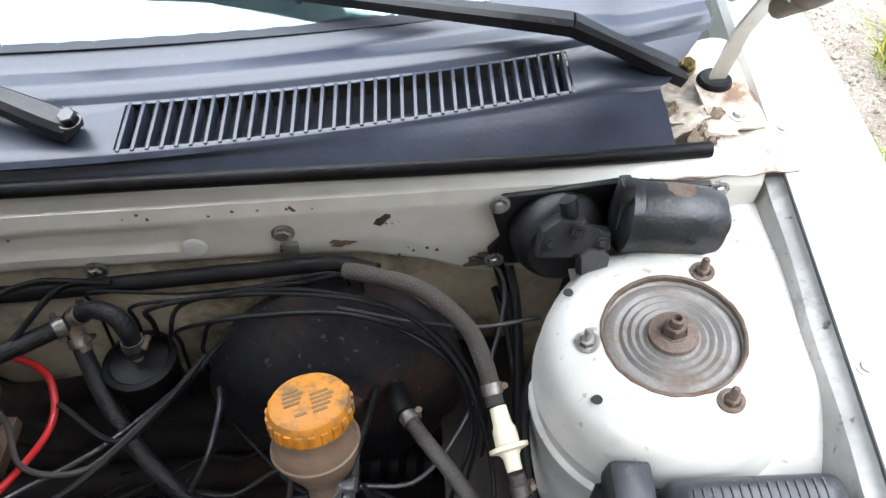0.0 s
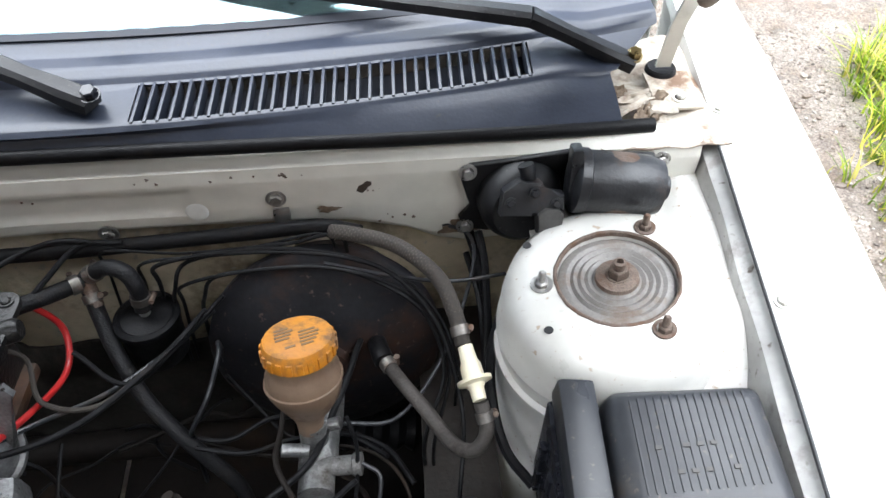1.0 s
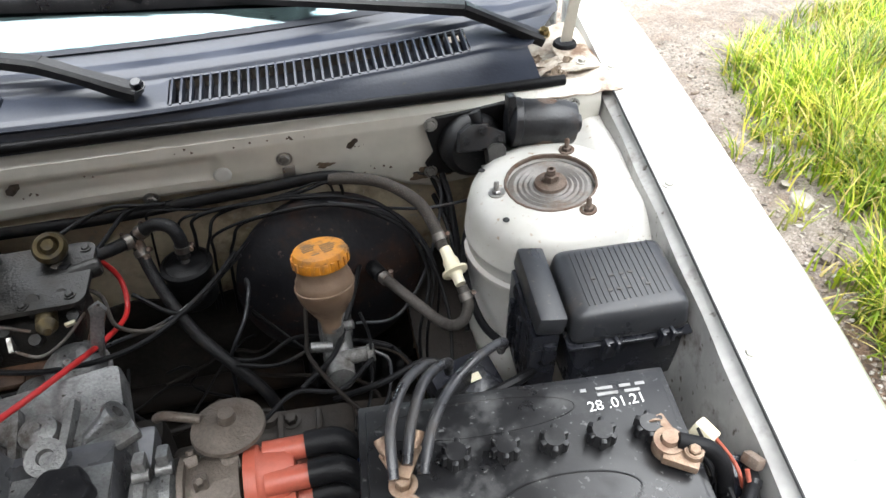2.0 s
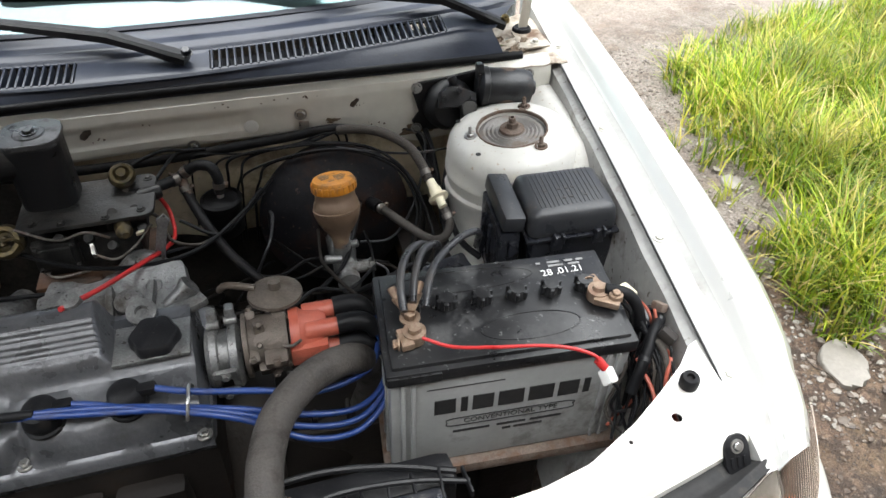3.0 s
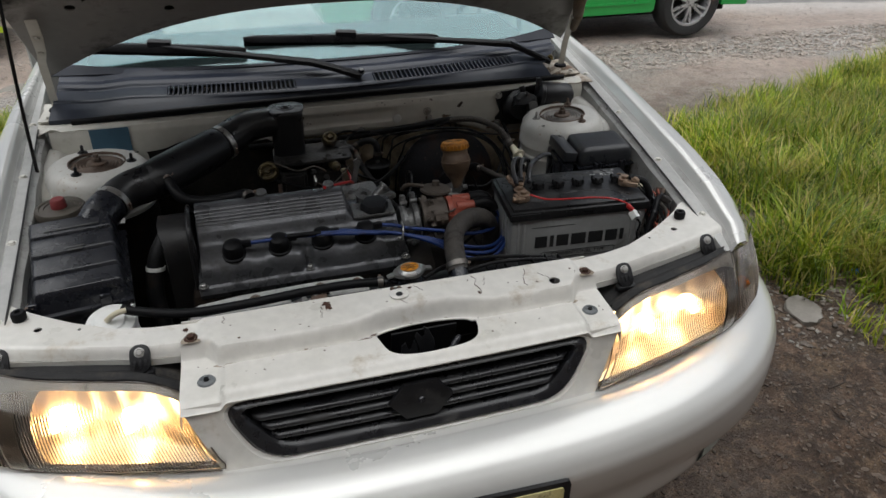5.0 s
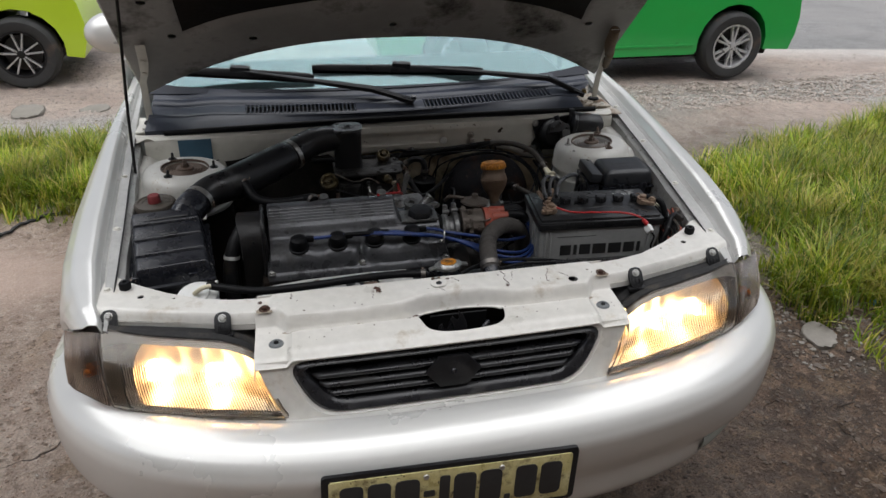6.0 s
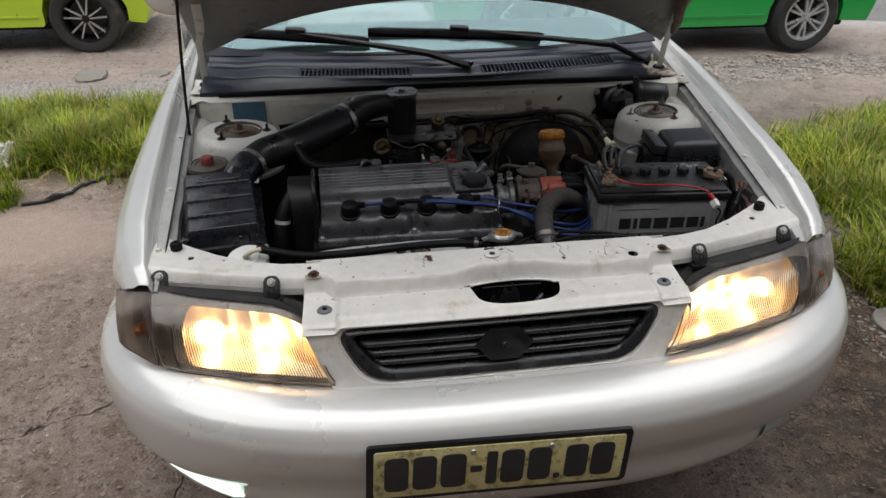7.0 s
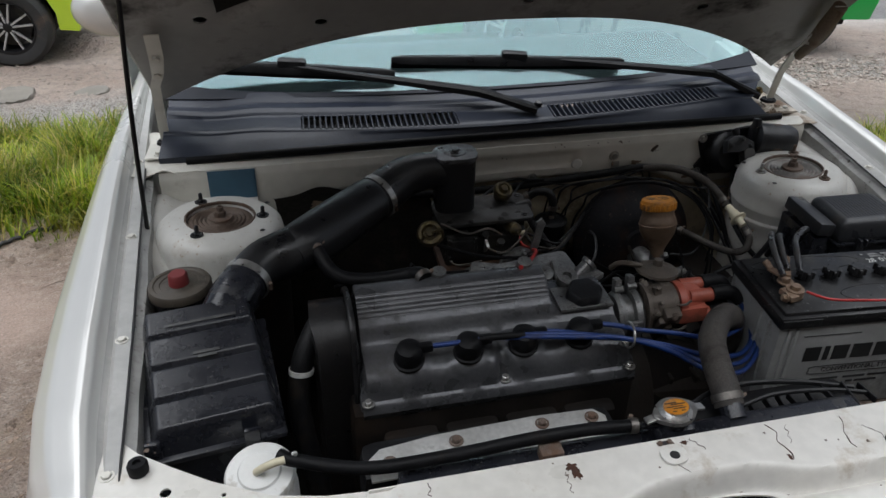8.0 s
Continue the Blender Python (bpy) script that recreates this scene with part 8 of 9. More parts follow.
# ---- fuse box ----
def build_fuse_box():
    f = thing("fuse_box", W(0.62, 0.73, 0.62), "black plastic fuse box with latched lid", "fuse box")
    part("tray", box((0.136, 0.110, 0.09), W(0.640, 0.735, 0.700), 0.006), M_DUSTY, f)
    lid = part("lid", box((0.144, 0.122, 0.046), W(0.638, 0.734, 0.765), 0.016, (0, 0, -3), segs=4, taper=(0.93, 0.90)), M_FUSE, f, "dusty brown-black lid with fine ribs")
    part("seam", box((0.148, 0.126, 0.005), W(0.638, 0.734, 0.742), 0.002, (0, 0, -3)), M_DUSTY, f)
    for x in (0.605, 0.672):
        catch = part("latch", box((0.018, 0.008, 0.026), W(x, 0.672, 0.738), 0.002), M_DUSTY, f)
        for dx in (-0.006, 0.006):
            part("latch_ear", box((0.004, 0.012, 0.014), W(x + dx, 0.668, 0.748), 0.001), M_DUSTY, catch)
    for k in range(15):
        part("lid_rib", box((0.0016, 0.084, 0.0012), W(0.589 + 0.0070 * k, 0.738, 0.7883), 0.0005, (0, 0, -3)), M_FUSE, lid)
    pr = bmesh.new()
    for row in range(2):
        for k in range(6):
            if (3 * row + 5 * k) % 4:
                box((0.0055, 0.0035, 0.0008), W(0.604 + 0.0115 * k, 0.712 + 0.022 * row, 0.7889), 0, (0, 0, -3), pr)
    tagged(part("moulded_mark", pr, surface("grey_moulded_print", (0.04, 0.037, 0.034), (0.06, 0.056, 0.052), 0.6, 0, 60, 0), lid), kind="stuff")
    r = thing("relay_box", W(0.548, 0.75, 0.60), "tall black relay box with clip ears", "relay box")
    part("case", box((0.034, 0.112, 0.12), W(0.545, 0.752, 0.690), 0.005, (0, 0, -3)), M_DUSTY, r)
    part("lid", box((0.034, 0.118, 0.026), W(0.549, 0.752, 0.766), 0.005, (0, 8, -3)), M_FUSE, r)
    for k in range(3):
        part("rib", box((0.006, 0.010, 0.08), W(0.527, 0.715 + 0.03 * k, 0.690), 0.002), M_DUSTY, r)
    part("clip", box((0.016, 0.006, 0.03), W(0.545, 0.694, 0.720), 0.002), M_DUSTY, r)
    p = thing("connector_block", W(0.46, 0.74, 0.60), "dusty black wiring connector block", "connector")
    part("block", box((0.08, 0.06, 0.05), W(0.455, 0.725, 0.645), 0.006, (10, 0, 15)), M_DUSTY, p)
    part("tag", box((0.014, 0.010, 0.002), W(0.465, 0.718, 0.672), 0.0005, (10, 0, 15)), M_IVORY, p)


build_fuse_box()


# ---- battery ----
def bar_text(bm, spans, y, h, at, m):
    for x, w in spans:
        b = box((w, h, 0.0008), (x, y, 0), 0)
        b.transform(m)
        join(bm, b)
    return bm


def lettering(name, words, size, m, mat, parent, label=""):
    cu = bpy.data.curves.new(name, "FONT")
    cu.body, cu.size, cu.align_x, cu.align_y, cu.extrude = words, size, "CENTER", "CENTER", 0.0003
    tmp = new("tmp_text", cu)
    bpy.context.view_layer.update()
    me = bpy.data.meshes.new_from_object(tmp.evaluated_get(bpy.context.evaluated_depsgraph_get()))
    bpy.data.objects.remove(tmp)
    bm = bmesh.new()
    bm.from_mesh(me)
    bpy.data.meshes.remove(me)
    bm.transform(m)
    return part(name, bm, mat, parent, label, smooth=0)


def build_battery():
    b = thing("battery", W(0.467, 0.545, 0.565), "grey and black car battery with corroded terminals and dusty lid", "battery")
    yaw = -4.5
    base = Matrix.Translation(W(0.467, 0.545, 0.565)) @ Matrix.Rotation(radians(yaw), 4, "Z")

    def put(bm):
        bm.transform(base)
        return bm
    case = box((0.312, 0.166, 0.182), (0, 0, 0.091), 0.006)
    case = part("case", put(case), M_CASE, b, "scuffed grey plastic case")
    for s in (-1, 1):
        for k in range(2):
            part("rib", put(box((0.006, 0.006, 0.17), (s * (0.140 - 0.013 * k), -0.084, 0.088), 0.002)), M_CASE, case)
            part("rib", put(box((0.006, 0.006, 0.17), (s * 0.157, -0.055 + 0.03 * k, 0.088), 0.002)), M_CASE, case)
    rim = box((0.322, 0.176, 0.020), (0, 0, 0.186), 0.004)
    box((0.306, 0.160, 0.010), (0, 0, 0.197), 0.004, bm=rim)
    for k in range(5):
        box((0.018, 0.004, 0.014), (-0.15 + 0.012 * k, -0.0885, 0.186), 0.001, bm=rim)
    lid = part("lid", put(rim), M_BATTOP, b, "black battery lid with dust smears")
    for k in range(6):
        x = -0.118 + 0.047 * k
        plug = lathe([(0, 0.017), (0.010, 0.017), (0.011, 0.014), (0.0115, 0.0), (0, 0)], (x, 0.010, 0.201), seg=20)
        for a in range(3):
            box((0.030, 0.006, 0.013), (x, 0.010, 0.211), 0.002, (0, 0, 60 * a + 20), plug)
        part("vent_plug", put(plug), M_BATTOP, lid, "black winged vent plug")
    # shallow oval moulding
    ring = tube([(0.03 + 0.065 * math.cos(2 * math.pi * k / 20), -0.042 + 0.022 * math.sin(2 * math.pi * k / 20), 0.2018) for k in range(20)], 0.0012, 6, 3, closed=True)
    part("moulding", put(ring), M_BATTOP, lid)
    ring = tube([(-0.045 + 0.10 * math.cos(2 * math.pi * k / 20), 0.052 + 0.020 * math.sin(2 * math.pi * k / 20), 0.2018) for k in range(20)], 0.0012, 6, 3, closed=True)
    part("moulding", put(ring), M_BATTOP, lid)
    for x, y in ((-0.120, -0.040), (0.128, -0.012)):
        post = lathe([(0, 0.024), (0.0075, 0.024), (0.009, 0.0), (0, 0)], (x, y, 0.201), seg=20)
        lathe([(0.0085, 0.003), (0.0145, 0.003), (0.0150, 0.006), (0.0145, 0.018), (0.0085, 0.018)], (x, y, 0.201), seg=24, bm=post)
        if x < 0:
            box((0.016, 0.030, 0.010), (x - 0.012, y - 0.006, 0.212), 0.002, (0, 0, 10), post)
            bolt((x - 0.002, y + 0.026, 0.214), (0, 0, 1), 0.007, 0.010, 1.9, post)
            bolt((x - 0.020, y - 0.012, 0.212), (-1, 0, 0), 0.006, 0.008, 1.4, post)
        else:
            box((0.034, 0.014, 0.010), (x + 0.006, y - 0.018, 0.212), 0.002, (0, 0, -30), post)
            lathe([(0, 0.008), (0.009, 0.008), (0.010, 0.0), (0, 0)], (x + 0.018, y - 0.016, 0.214), seg=20, bm=post)
            bolt((x - 0.006, y + 0.022, 0.212), (0, 1, 0), 0.006, 0.008, 1.4, post)
            box((0.010, 0.026, 0.012), (x + 0.003, y + 0.018, 0.211), 0.002, (0, 0, 15), post)
            bolt((x + 0.018, y - 0.016, 0.221), (0, 0, 1), 0.006, 0.005, 1.3, post)
        part("terminal", put(post), M_BRASS, b, "corroded brass terminal clamp")
    for k, a in enumerate((25, -25)):
        lug = box((0.013, 0.034, 0.004), (0, 0.017, 0), 0.0015)
        lathe([(0.0045, 0.0), (0.006, 0.012), (0.0055, 0.016), (0.004, 0.016)], (0, 0.030, 0.001), (0, 1, 0.5), 12, lug)
        lug.transform(Matrix.Translation((-0.122, -0.014, 0.222 + 0.004 * k)) @ Matrix.Rotation(radians(a), 4, "Z"))
        part("cable_lug", put(lug), M_BRASS, b, "copper cable lug")
    # front print: the maker's word as plain blocks, a caption, fine lines
    face = base @ Matrix.Translation((0.012, -0.0836, 0.118)) @ Matrix.Rotation(radians(90), 4, "X")
    x = -0.112
    for w in (0.028, 0.009, 0.028, 0.034, 0.034, 0.028, 0.009):
        part("print_block", bar_text(bmesh.new(), [(x + w / 2, w)], 0, 0.028, None, face), M_INK, b, "bold black printed block")
        x += w + 0.0065
    lettering("caption", "CONVENTIONAL TYPE", 0.0125, base @ Matrix.Translation((0.004, -0.0837, 0.083)) @ Matrix.Rotation(radians(90), 4, "X"), M_INK, b, "small printed caption")
    fr = tube([Vector(p) for p in ((-0.082, -0.0838, 0.083), (-0.076, -0.0838, 0.0905), (0.0, -0.0838, 0.0908), (0.084, -0.0838, 0.0905), (0.090, -0.0838, 0.083), (0.084, -0.0838, 0.0755), (0.0, -0.0838, 0.0752), (-0.076, -0.0838, 0.0755))], 0.0008, 6, 3, closed=True)
    part("caption_frame", put(fr), M_INK, b)
    fine = bmesh.new()
    bar_text(fine, [(-0.055 + 0.0, 0.05), (0.0, 0.04), (0.048, 0.044)], 0, 0.004, None, base @ Matrix.Translation((0.006, -0.0836, 0.063)) @ Matrix.Rotation(radians(90), 4, "X"))
    bar_text(fine, [(0.0, 0.012), (0.03, 0.04)], 0, 0.004, None, base @ Matrix.Translation((0.0, -0.0836, 0.053)) @ Matrix.Rotation(radians(90), 4, "X"))
    bar_text(fine, [(0.0, 0.10)], 0, 0.0012, None, base @ Matrix.Translation((-0.06, -0.0836, 0.155)) @ Matrix.Rotation(radians(90), 4, "X"))
    tagged(part("fine_print", fine, M_INK, b), kind="stuff")
    stamp = base @ Matrix.Translation((0.098, 0.047, 0.2024)) @ Matrix.Rotation(radians(3), 4, "Z")
    lettering("date_writing", "28 .01.21", 0.0165, stamp, M_WHITEP, lid, "white hand-painted date")
    box_print = bmesh.new()
    for row, spans in enumerate((((-0.032, 0.006), (-0.010, 0.018), (0.012, 0.012), (0.028, 0.010)), ((-0.008, 0.022), (0.018, 0.016)))):
        bar_text(box_print, spans, 0, 0.0035, None, base @ Matrix.Translation((0.100, 0.066 - 0.007 * row, 0.2023)))
    tagged(part("lid_print", box_print, M_CASE, lid), kind="stuff")
    tray = box((0.33, 0.19, 0.02), W(0.467, 0.545, 0.553), 0.004, (0, 0, yaw))
    t = thing("battery_tray", W(0.467, 0.545, 0.54), "rusty steel battery tray", "tray")
    part("tray_plate", tray, M_RUSTY, t)
    part("tray_leg", box((0.10, 0.10, 0.24), W(0.50, 0.56, 0.42), 0.01), M_DARKPIT, t)
    return b


build_battery()
M_CABLE = surface("worn_black_cable", (0.012, 0.012, 0.014), (0.03, 0.03, 0.033), 0.3, 0.0, 40, 0.2, 0.15, (0.05, 0.045, 0.042), 0.25, 25.0, spec=0.5)
for k, pts in enumerate(([(0.336, 0.540, 0.793), (0.342, 0.580, 0.812), (0.362, 0.620, 0.815), (0.388, 0.650, 0.800), (0.405, 0.672, 0.765), (0.39, 0.70, 0.69)], [(0.350, 0.550, 0.795), (0.362, 0.585, 0.806), (0.385, 0.628, 0.808), (0.415, 0.660, 0.785), (0.425, 0.69, 0.73)], [(0.362, 0.536, 0.798), (0.380, 0.575, 0.812), (0.408, 0.615, 0.808), (0.445, 0.645, 0.806), (0.478, 0.672, 0.785), (0.490, 0.705, 0.73)])):
    hose("battery_cable", Ws(*pts), 0.0052, M_CABLE, "thick black battery cable bent over the lid", "cable", seg=12)
hose("thin_red_wire", Ws((0.347, 0.495, 0.790), (0.38, 0.478, 0.783), (0.43, 0.462, 0.785), (0.48, 0.449, 0.787), (0.515, 0.437, 0.785), (0.540, 0.425, 0.778), (0.549, 0.416, 0.768)), 0.0022, M_RED, "thin red wire clipped across the battery", "wire", seg=8)
c = thing("wire_connector", W(0.554, 0.408, 0.755), "red and white crimp connector on a wire", "connector")
part("sleeve", tube(Ws((0.543, 0.421, 0.774), (0.551, 0.413, 0.765)), 0.0055, 10, 3), M_RED, c)
part("plug", box((0.014, 0.020, 0.016), W(0.554, 0.408, 0.755), 0.003, (30, 20, 20)), M_WHITEP, c)
part("tail", tube(Ws((0.556, 0.404, 0.750), (0.566, 0.398, 0.738), (0.560, 0.396, 0.715), (0.572, 0.400, 0.690), (0.590, 0.405, 0.680)), 0.0022, 8, 5), M_RUBBER, c)


def harness():
    rnd = random.Random(5)
    for k in range(24):
        x0, y0 = 0.63 + rnd.uniform(-0.01, 0.03), 0.46 + rnd.uniform(-0.05, 0.05)
        pts = [(x0, y0 + 0.04, 0.745 + rnd.uniform(-0.03, 0.02))]
        for j in range(4):
            pts.append((x0 + 0.012 * j * rnd.uniform(-1, 1) - 0.008 * j, y0 - 0.03 * j + rnd.uniform(-0.015, 0.015), 0.735 - 0.035 * j + rnd.uniform(-0.02, 0.02)))
        t = thing("harness_wire", W(*pts[0]), ("black", "orange", "dark", "white", "black")[k % 5] + " wire in the loom beside the battery", "wire", "loom wires")
        part("strand", tube(Ws(*pts), rnd.uniform(0.0015, 0.0028), 8, 6), (M_RUBBER, M_TERRA, M_RUBBER, M_BRAID, M_RUBBER)[k % 5], t)
    t = thing("wiring_loom", W(0.62, 0.46, 0.72), "taped black wiring loom beside the battery", "wiring loom")
    part("sheath", tube(Ws((0.600, 0.415, 0.700), (0.618, 0.430, 0.735), (0.640, 0.455, 0.752), (0.664, 0.480, 0.748), (0.682, 0.510, 0.730)), 0.0075, 12, 6), M_RUBBER, t)
    part("branch", tube(Ws((0.640, 0.455, 0.752), (0.645, 0.430, 0.745), (0.640, 0.405, 0.725), (0.625, 0.395, 0.700)), 0.0045, 10, 5), M_BRAID, t)
    for k in range(4):
        part("tape", tube(Ws((0.618 + 0.015 * k, 0.430 + 0.016 * k, 0.736 + 0.004 * k), (0.622 + 0.015 * k, 0.435 + 0.016 * k, 0.739 + 0.004 * k)), 0.0084, 12, 1), M_BRACKET if k == 2 else M_BLACK, t)
    part("spade_plug", box((0.016, 0.022, 0.014), W(0.655, 0.445, 0.758), 0.003, (20, 15, 40)), M_EARTH, t, "grimy brown spade plug")
    part("spade_plug", box((0.014, 0.020, 0.012), W(0.676, 0.500, 0.752), 0.003, (-20, 25, 10)), M_RUSTY, t, "rusty spade plug")
    t = thing("earth_cable", W(0.60, 0.50, 0.78), "black earth cable down the battery side", "cable")
    part("strand", tube(Ws((0.600, 0.520, 0.785), (0.628, 0.505, 0.780), (0.640, 0.49, 0.755), (0.640, 0.47, 0.70), (0.63, 0.45, 0.62)), 0.008, 12, 6), M_RUBBER, t)
    t = thing("wiring_junction", W(0.655, 0.50, 0.66), "bundled brown wiring junction with connectors", "connector")
    part("bundle", box((0.030, 0.05, 0.05), W(0.660, 0.50, 0.715), 0.01, (20, 10, 0)), M_DUSTY, t)
    part("plug", box((0.02, 0.025, 0.03), W(0.650, 0.545, 0.735), 0.004, (10, 20, 30)), M_IVORY, t)


harness()

# what shows through the slam panel's opening
h = thing("bonnet_latch", W(0.03, 0.17, 0.60), "black bonnet latch inside the slam panel", "latch")
part("latch_plate", box((0.12, 0.004, 0.10), W(0.03, 0.215, 0.665), 0.001, (10, 0, 0)), M_BLACK, h)
for at, tilt in (((-0.012, 0.168, 0.672), -14), ((0.030, 0.186, 0.680), 10)):
    horn = prism([(-0.013, 0), (0.013, 0), (0.016, 0.018), (0.010, 0.040), (0.004, 0.046), (0.002, 0.030), (-0.005, 0.028), (-0.010, 0.040), (-0.016, 0.034)], 0.006, Matrix.Translation(W(*at)) @ Matrix.Rotation(radians(70), 4, "X") @ Matrix.Rotation(radians(tilt), 4, "Z"), 0.0015)
    part("horn", horn, M_BLACK, h, "black forked latch plate")
part("catch", tube(Ws((0.050, 0.160, 0.668), (0.068, 0.166, 0.690), (0.082, 0.176, 0.704), (0.088, 0.184, 0.700)), [0.004, 0.0065, 0.0060, 0.003], 10, 5), M_DUSTY, h, "worn steel striker lever")
part("spring", tube(Ws((0.018, 0.165, 0.655), (0.042, 0.168, 0.672), (0.060, 0.176, 0.668)), 0.0035, 8, 5, ribs=0.25, pitch=0.004), M_DUSTY, h)
part("hook", box((0.030, 0.040, 0.020), W(-0.008, 0.175, 0.650), 0.004, (30, 0, 20)), M_BLACK, h)
# two near-black sheets added as the shade inside the opening
part("shade_floor", box((0.20, 0.10, 0.004), W(0.03, 0.165, 0.628), 0.001), M_DARKPIT, h)
part("shade_backing", box((0.30, 0.004, 0.14), W(0.03, 0.222, 0.60), 0.001), M_DARKPIT, h)
# near-black floor sheet, the bay's depth shade put into its colour
u = thing("under_shield", W(0.0, 0.65, 0.25), "dark undershield below the engine, depth shade in its colour", "undershield")
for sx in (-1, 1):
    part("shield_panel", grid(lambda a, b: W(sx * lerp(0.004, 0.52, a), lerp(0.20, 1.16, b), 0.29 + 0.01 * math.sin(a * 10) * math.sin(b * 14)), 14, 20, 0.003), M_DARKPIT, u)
    for k in range(3):
        part("shield_bolt", bolt(W(sx * 0.49, 0.32 + 0.3 * k, 0.296), r=0.009, h=0.008), M_RUSTY, u)


# felt mat on the lower bulkhead and a rack before it, both added as dark filler for shade
def build_mat():
    m = thing("dark_filler_mat", W(0.0, 1.08, 0.30), "black felt mat added to darken the lower bulkhead", "mat")
    part("felt", grid(lambda a, b: W(lerp(-0.60, 0.46, a), lerp(1.078, 1.070, step(0.42, 0.52, a)) + 0.012 * noise.noise((a * 9, b * 5, 3.0)), lerp(0.30, lerp(0.745, 0.545, step(0.42, 0.52, a)) + 0.030 * noise.noise((a * 11, 0.0, 7.0)), b)), 80, 24, 0.006), M_FELT, m)
    for k in range(5):
        part("felt_clip", bolt(W(-0.50 + 0.21 * k, 1.072, 0.505), (0, -1, 0), 0.007, 0.004, 1.8), M_RUSTY, m)
    r = thing("dark_filler_rack", W(0.0, 1.02, 0.36), "dark rack-like tube with boots, added to fill the shaded bay", "steering rack")
    part("rack_tube", tube([W(-0.30, 1.02, 0.37), W(0.0, 1.02, 0.375), W(0.26, 1.02, 0.37)], 0.022, 18, 4), M_DARKPIT, r)
    for sx in (-1, 1):
        ends = [W(sx * (0.27 + 0.012 * k), 1.02, 0.368 - 0.002 * k) for k in range(14)]
        part("rack_boot", tube(ends, [0.030 if k % 2 else 0.022 for k in range(14)], 16, 1), M_RUBBER, r)


build_mat()


# ---- gearbox, rails and loose lines low in the bay ----
def build_gearbox():
    g = thing("gearbox", W(0.25, 0.62, 0.40), "oily brown gearbox casting low in the bay", "gearbox")
    body = box((0.30, 0.26, 0.16), W(0.27, 0.70, 0.46), 0.03, (0, 6, 0))
    part("casing", body, M_EARTH, g)
    part("bell_housing", lathe([(0, 0), (0.12, 0), (0.135, 0.02), (0.135, 0.05), (0.11, 0.09), (0, 0.09)], W(0.08, 0.66, 0.50), (1, 0, 0), 32), M_EARTH, g)
    for k in range(5):
        part("rib", box((0.008, 0.22, 0.03), W(0.17 + 0.05 * k, 0.70, 0.545 - 0.005 * k), 0.003, (0, 6, 0)), M_EARTH, g)
    for x, y in ((0.15, 0.60), (0.24, 0.80), (0.36, 0.60), (0.38, 0.80)):
        part("case_bolt", bolt(W(x, y, 0.545), r=0.008, h=0.010), M_EARTH, g)
    part("selector", lathe([(0, 0), (0.022, 0), (0.022, 0.03), (0.012, 0.036), (0.012, 0.06), (0, 0.06)], W(0.20, 0.80, 0.50), (0.2, 0.1, 1), 20), M_EARTH, g, "small cast selector housing")
    part("switch", lathe([(0, 0), (0.010, 0), (0.010, 0.02), (0.007, 0.022), (0.007, 0.03), (0, 0.03)], W(0.155, 0.845, 0.52), (-0.3, 0.2, 1), 16), M_EARTH, g, "brown plastic switch")
    r = thing("chassis_rail", W(0.47, 0.86, 0.50), "dirty beige chassis rail beside the strut tower", "rail")
    part("rail", box((0.070, 0.46, 0.09), W(0.470, 0.86, 0.50), 0.012), surface("stained_brown_rail", (0.22, 0.15, 0.09), (0.34, 0.245, 0.155), 0.7, 0.0, 9, 0.3, 0.2, (0.03, 0.022, 0.016), 0.45, 9.0), r)
    part("rail_flange", box((0.085, 0.44, 0.006), W(0.470, 0.86, 0.549), 0.002), M_EARTH, r)
    part("rail_bolt", bolt(W(0.470, 0.80, 0.552), r=0.009, h=0.009), M_RUSTY, r)
    m = thing("engine_mount", W(0.40, 0.58, 0.5), "rusty engine mount bracket", "bracket")
    part("bracket", box((0.10, 0.05, 0.012), W(0.42, 0.60, 0.565), 0.003, (12, 8, 20)), M_RUSTY, m)
    part("bush", lathe([(0, 0), (0.03, 0), (0.034, 0.01), (0.034, 0.04), (0.028, 0.05), (0, 0.05)], W(0.40, 0.62, 0.51), (0.1, 0, 1), 24), M_RUBBER, m)
    part("mount_bolt", bolt(W(0.40, 0.62, 0.56), r=0.009, h=0.012), M_RUSTY, m)


build_gearbox()


def low_lines(count, seed, xs, ys, zs):
    rnd = random.Random(seed)
    kinds = (("black rubber line low in the bay", M_RUBBER), ("black dusty line low in the bay", M_RUBBER), ("dark grimy wire low in the bay", M_DARKPIT))
    for k in range(count):
        x, y = rnd.uniform(*xs), rnd.uniform(*ys)
        z = rnd.uniform(*zs)
        a = rnd.uniform(-0.7, 0.7) + (math.pi if rnd.random() < 0.5 else 0)
        pts = []
        for i in range(6):
            pts.append((x, y, z))
            x = min(0.46, max(xs[0] - 0.04, x + 0.055 * math.cos(a)))
            y = min(0.98, max(0.60, y + 0.05 * math.sin(a)))
            z = min(0.64, max(zs[0] - 0.02, z + rnd.uniform(-0.02, 0.026)))
            a += rnd.uniform(-0.8, 0.8)
        label, mat = kinds[k % 3]
        r = rnd.choice((0.0018, 0.0022, 0.003, 0.0038))
        t = thing("bay_line", W(*pts[0]), label, "wire", "lines low in the bay")
        part("strand", tube(Ws(*pts), r, 8, 6), mat, t)


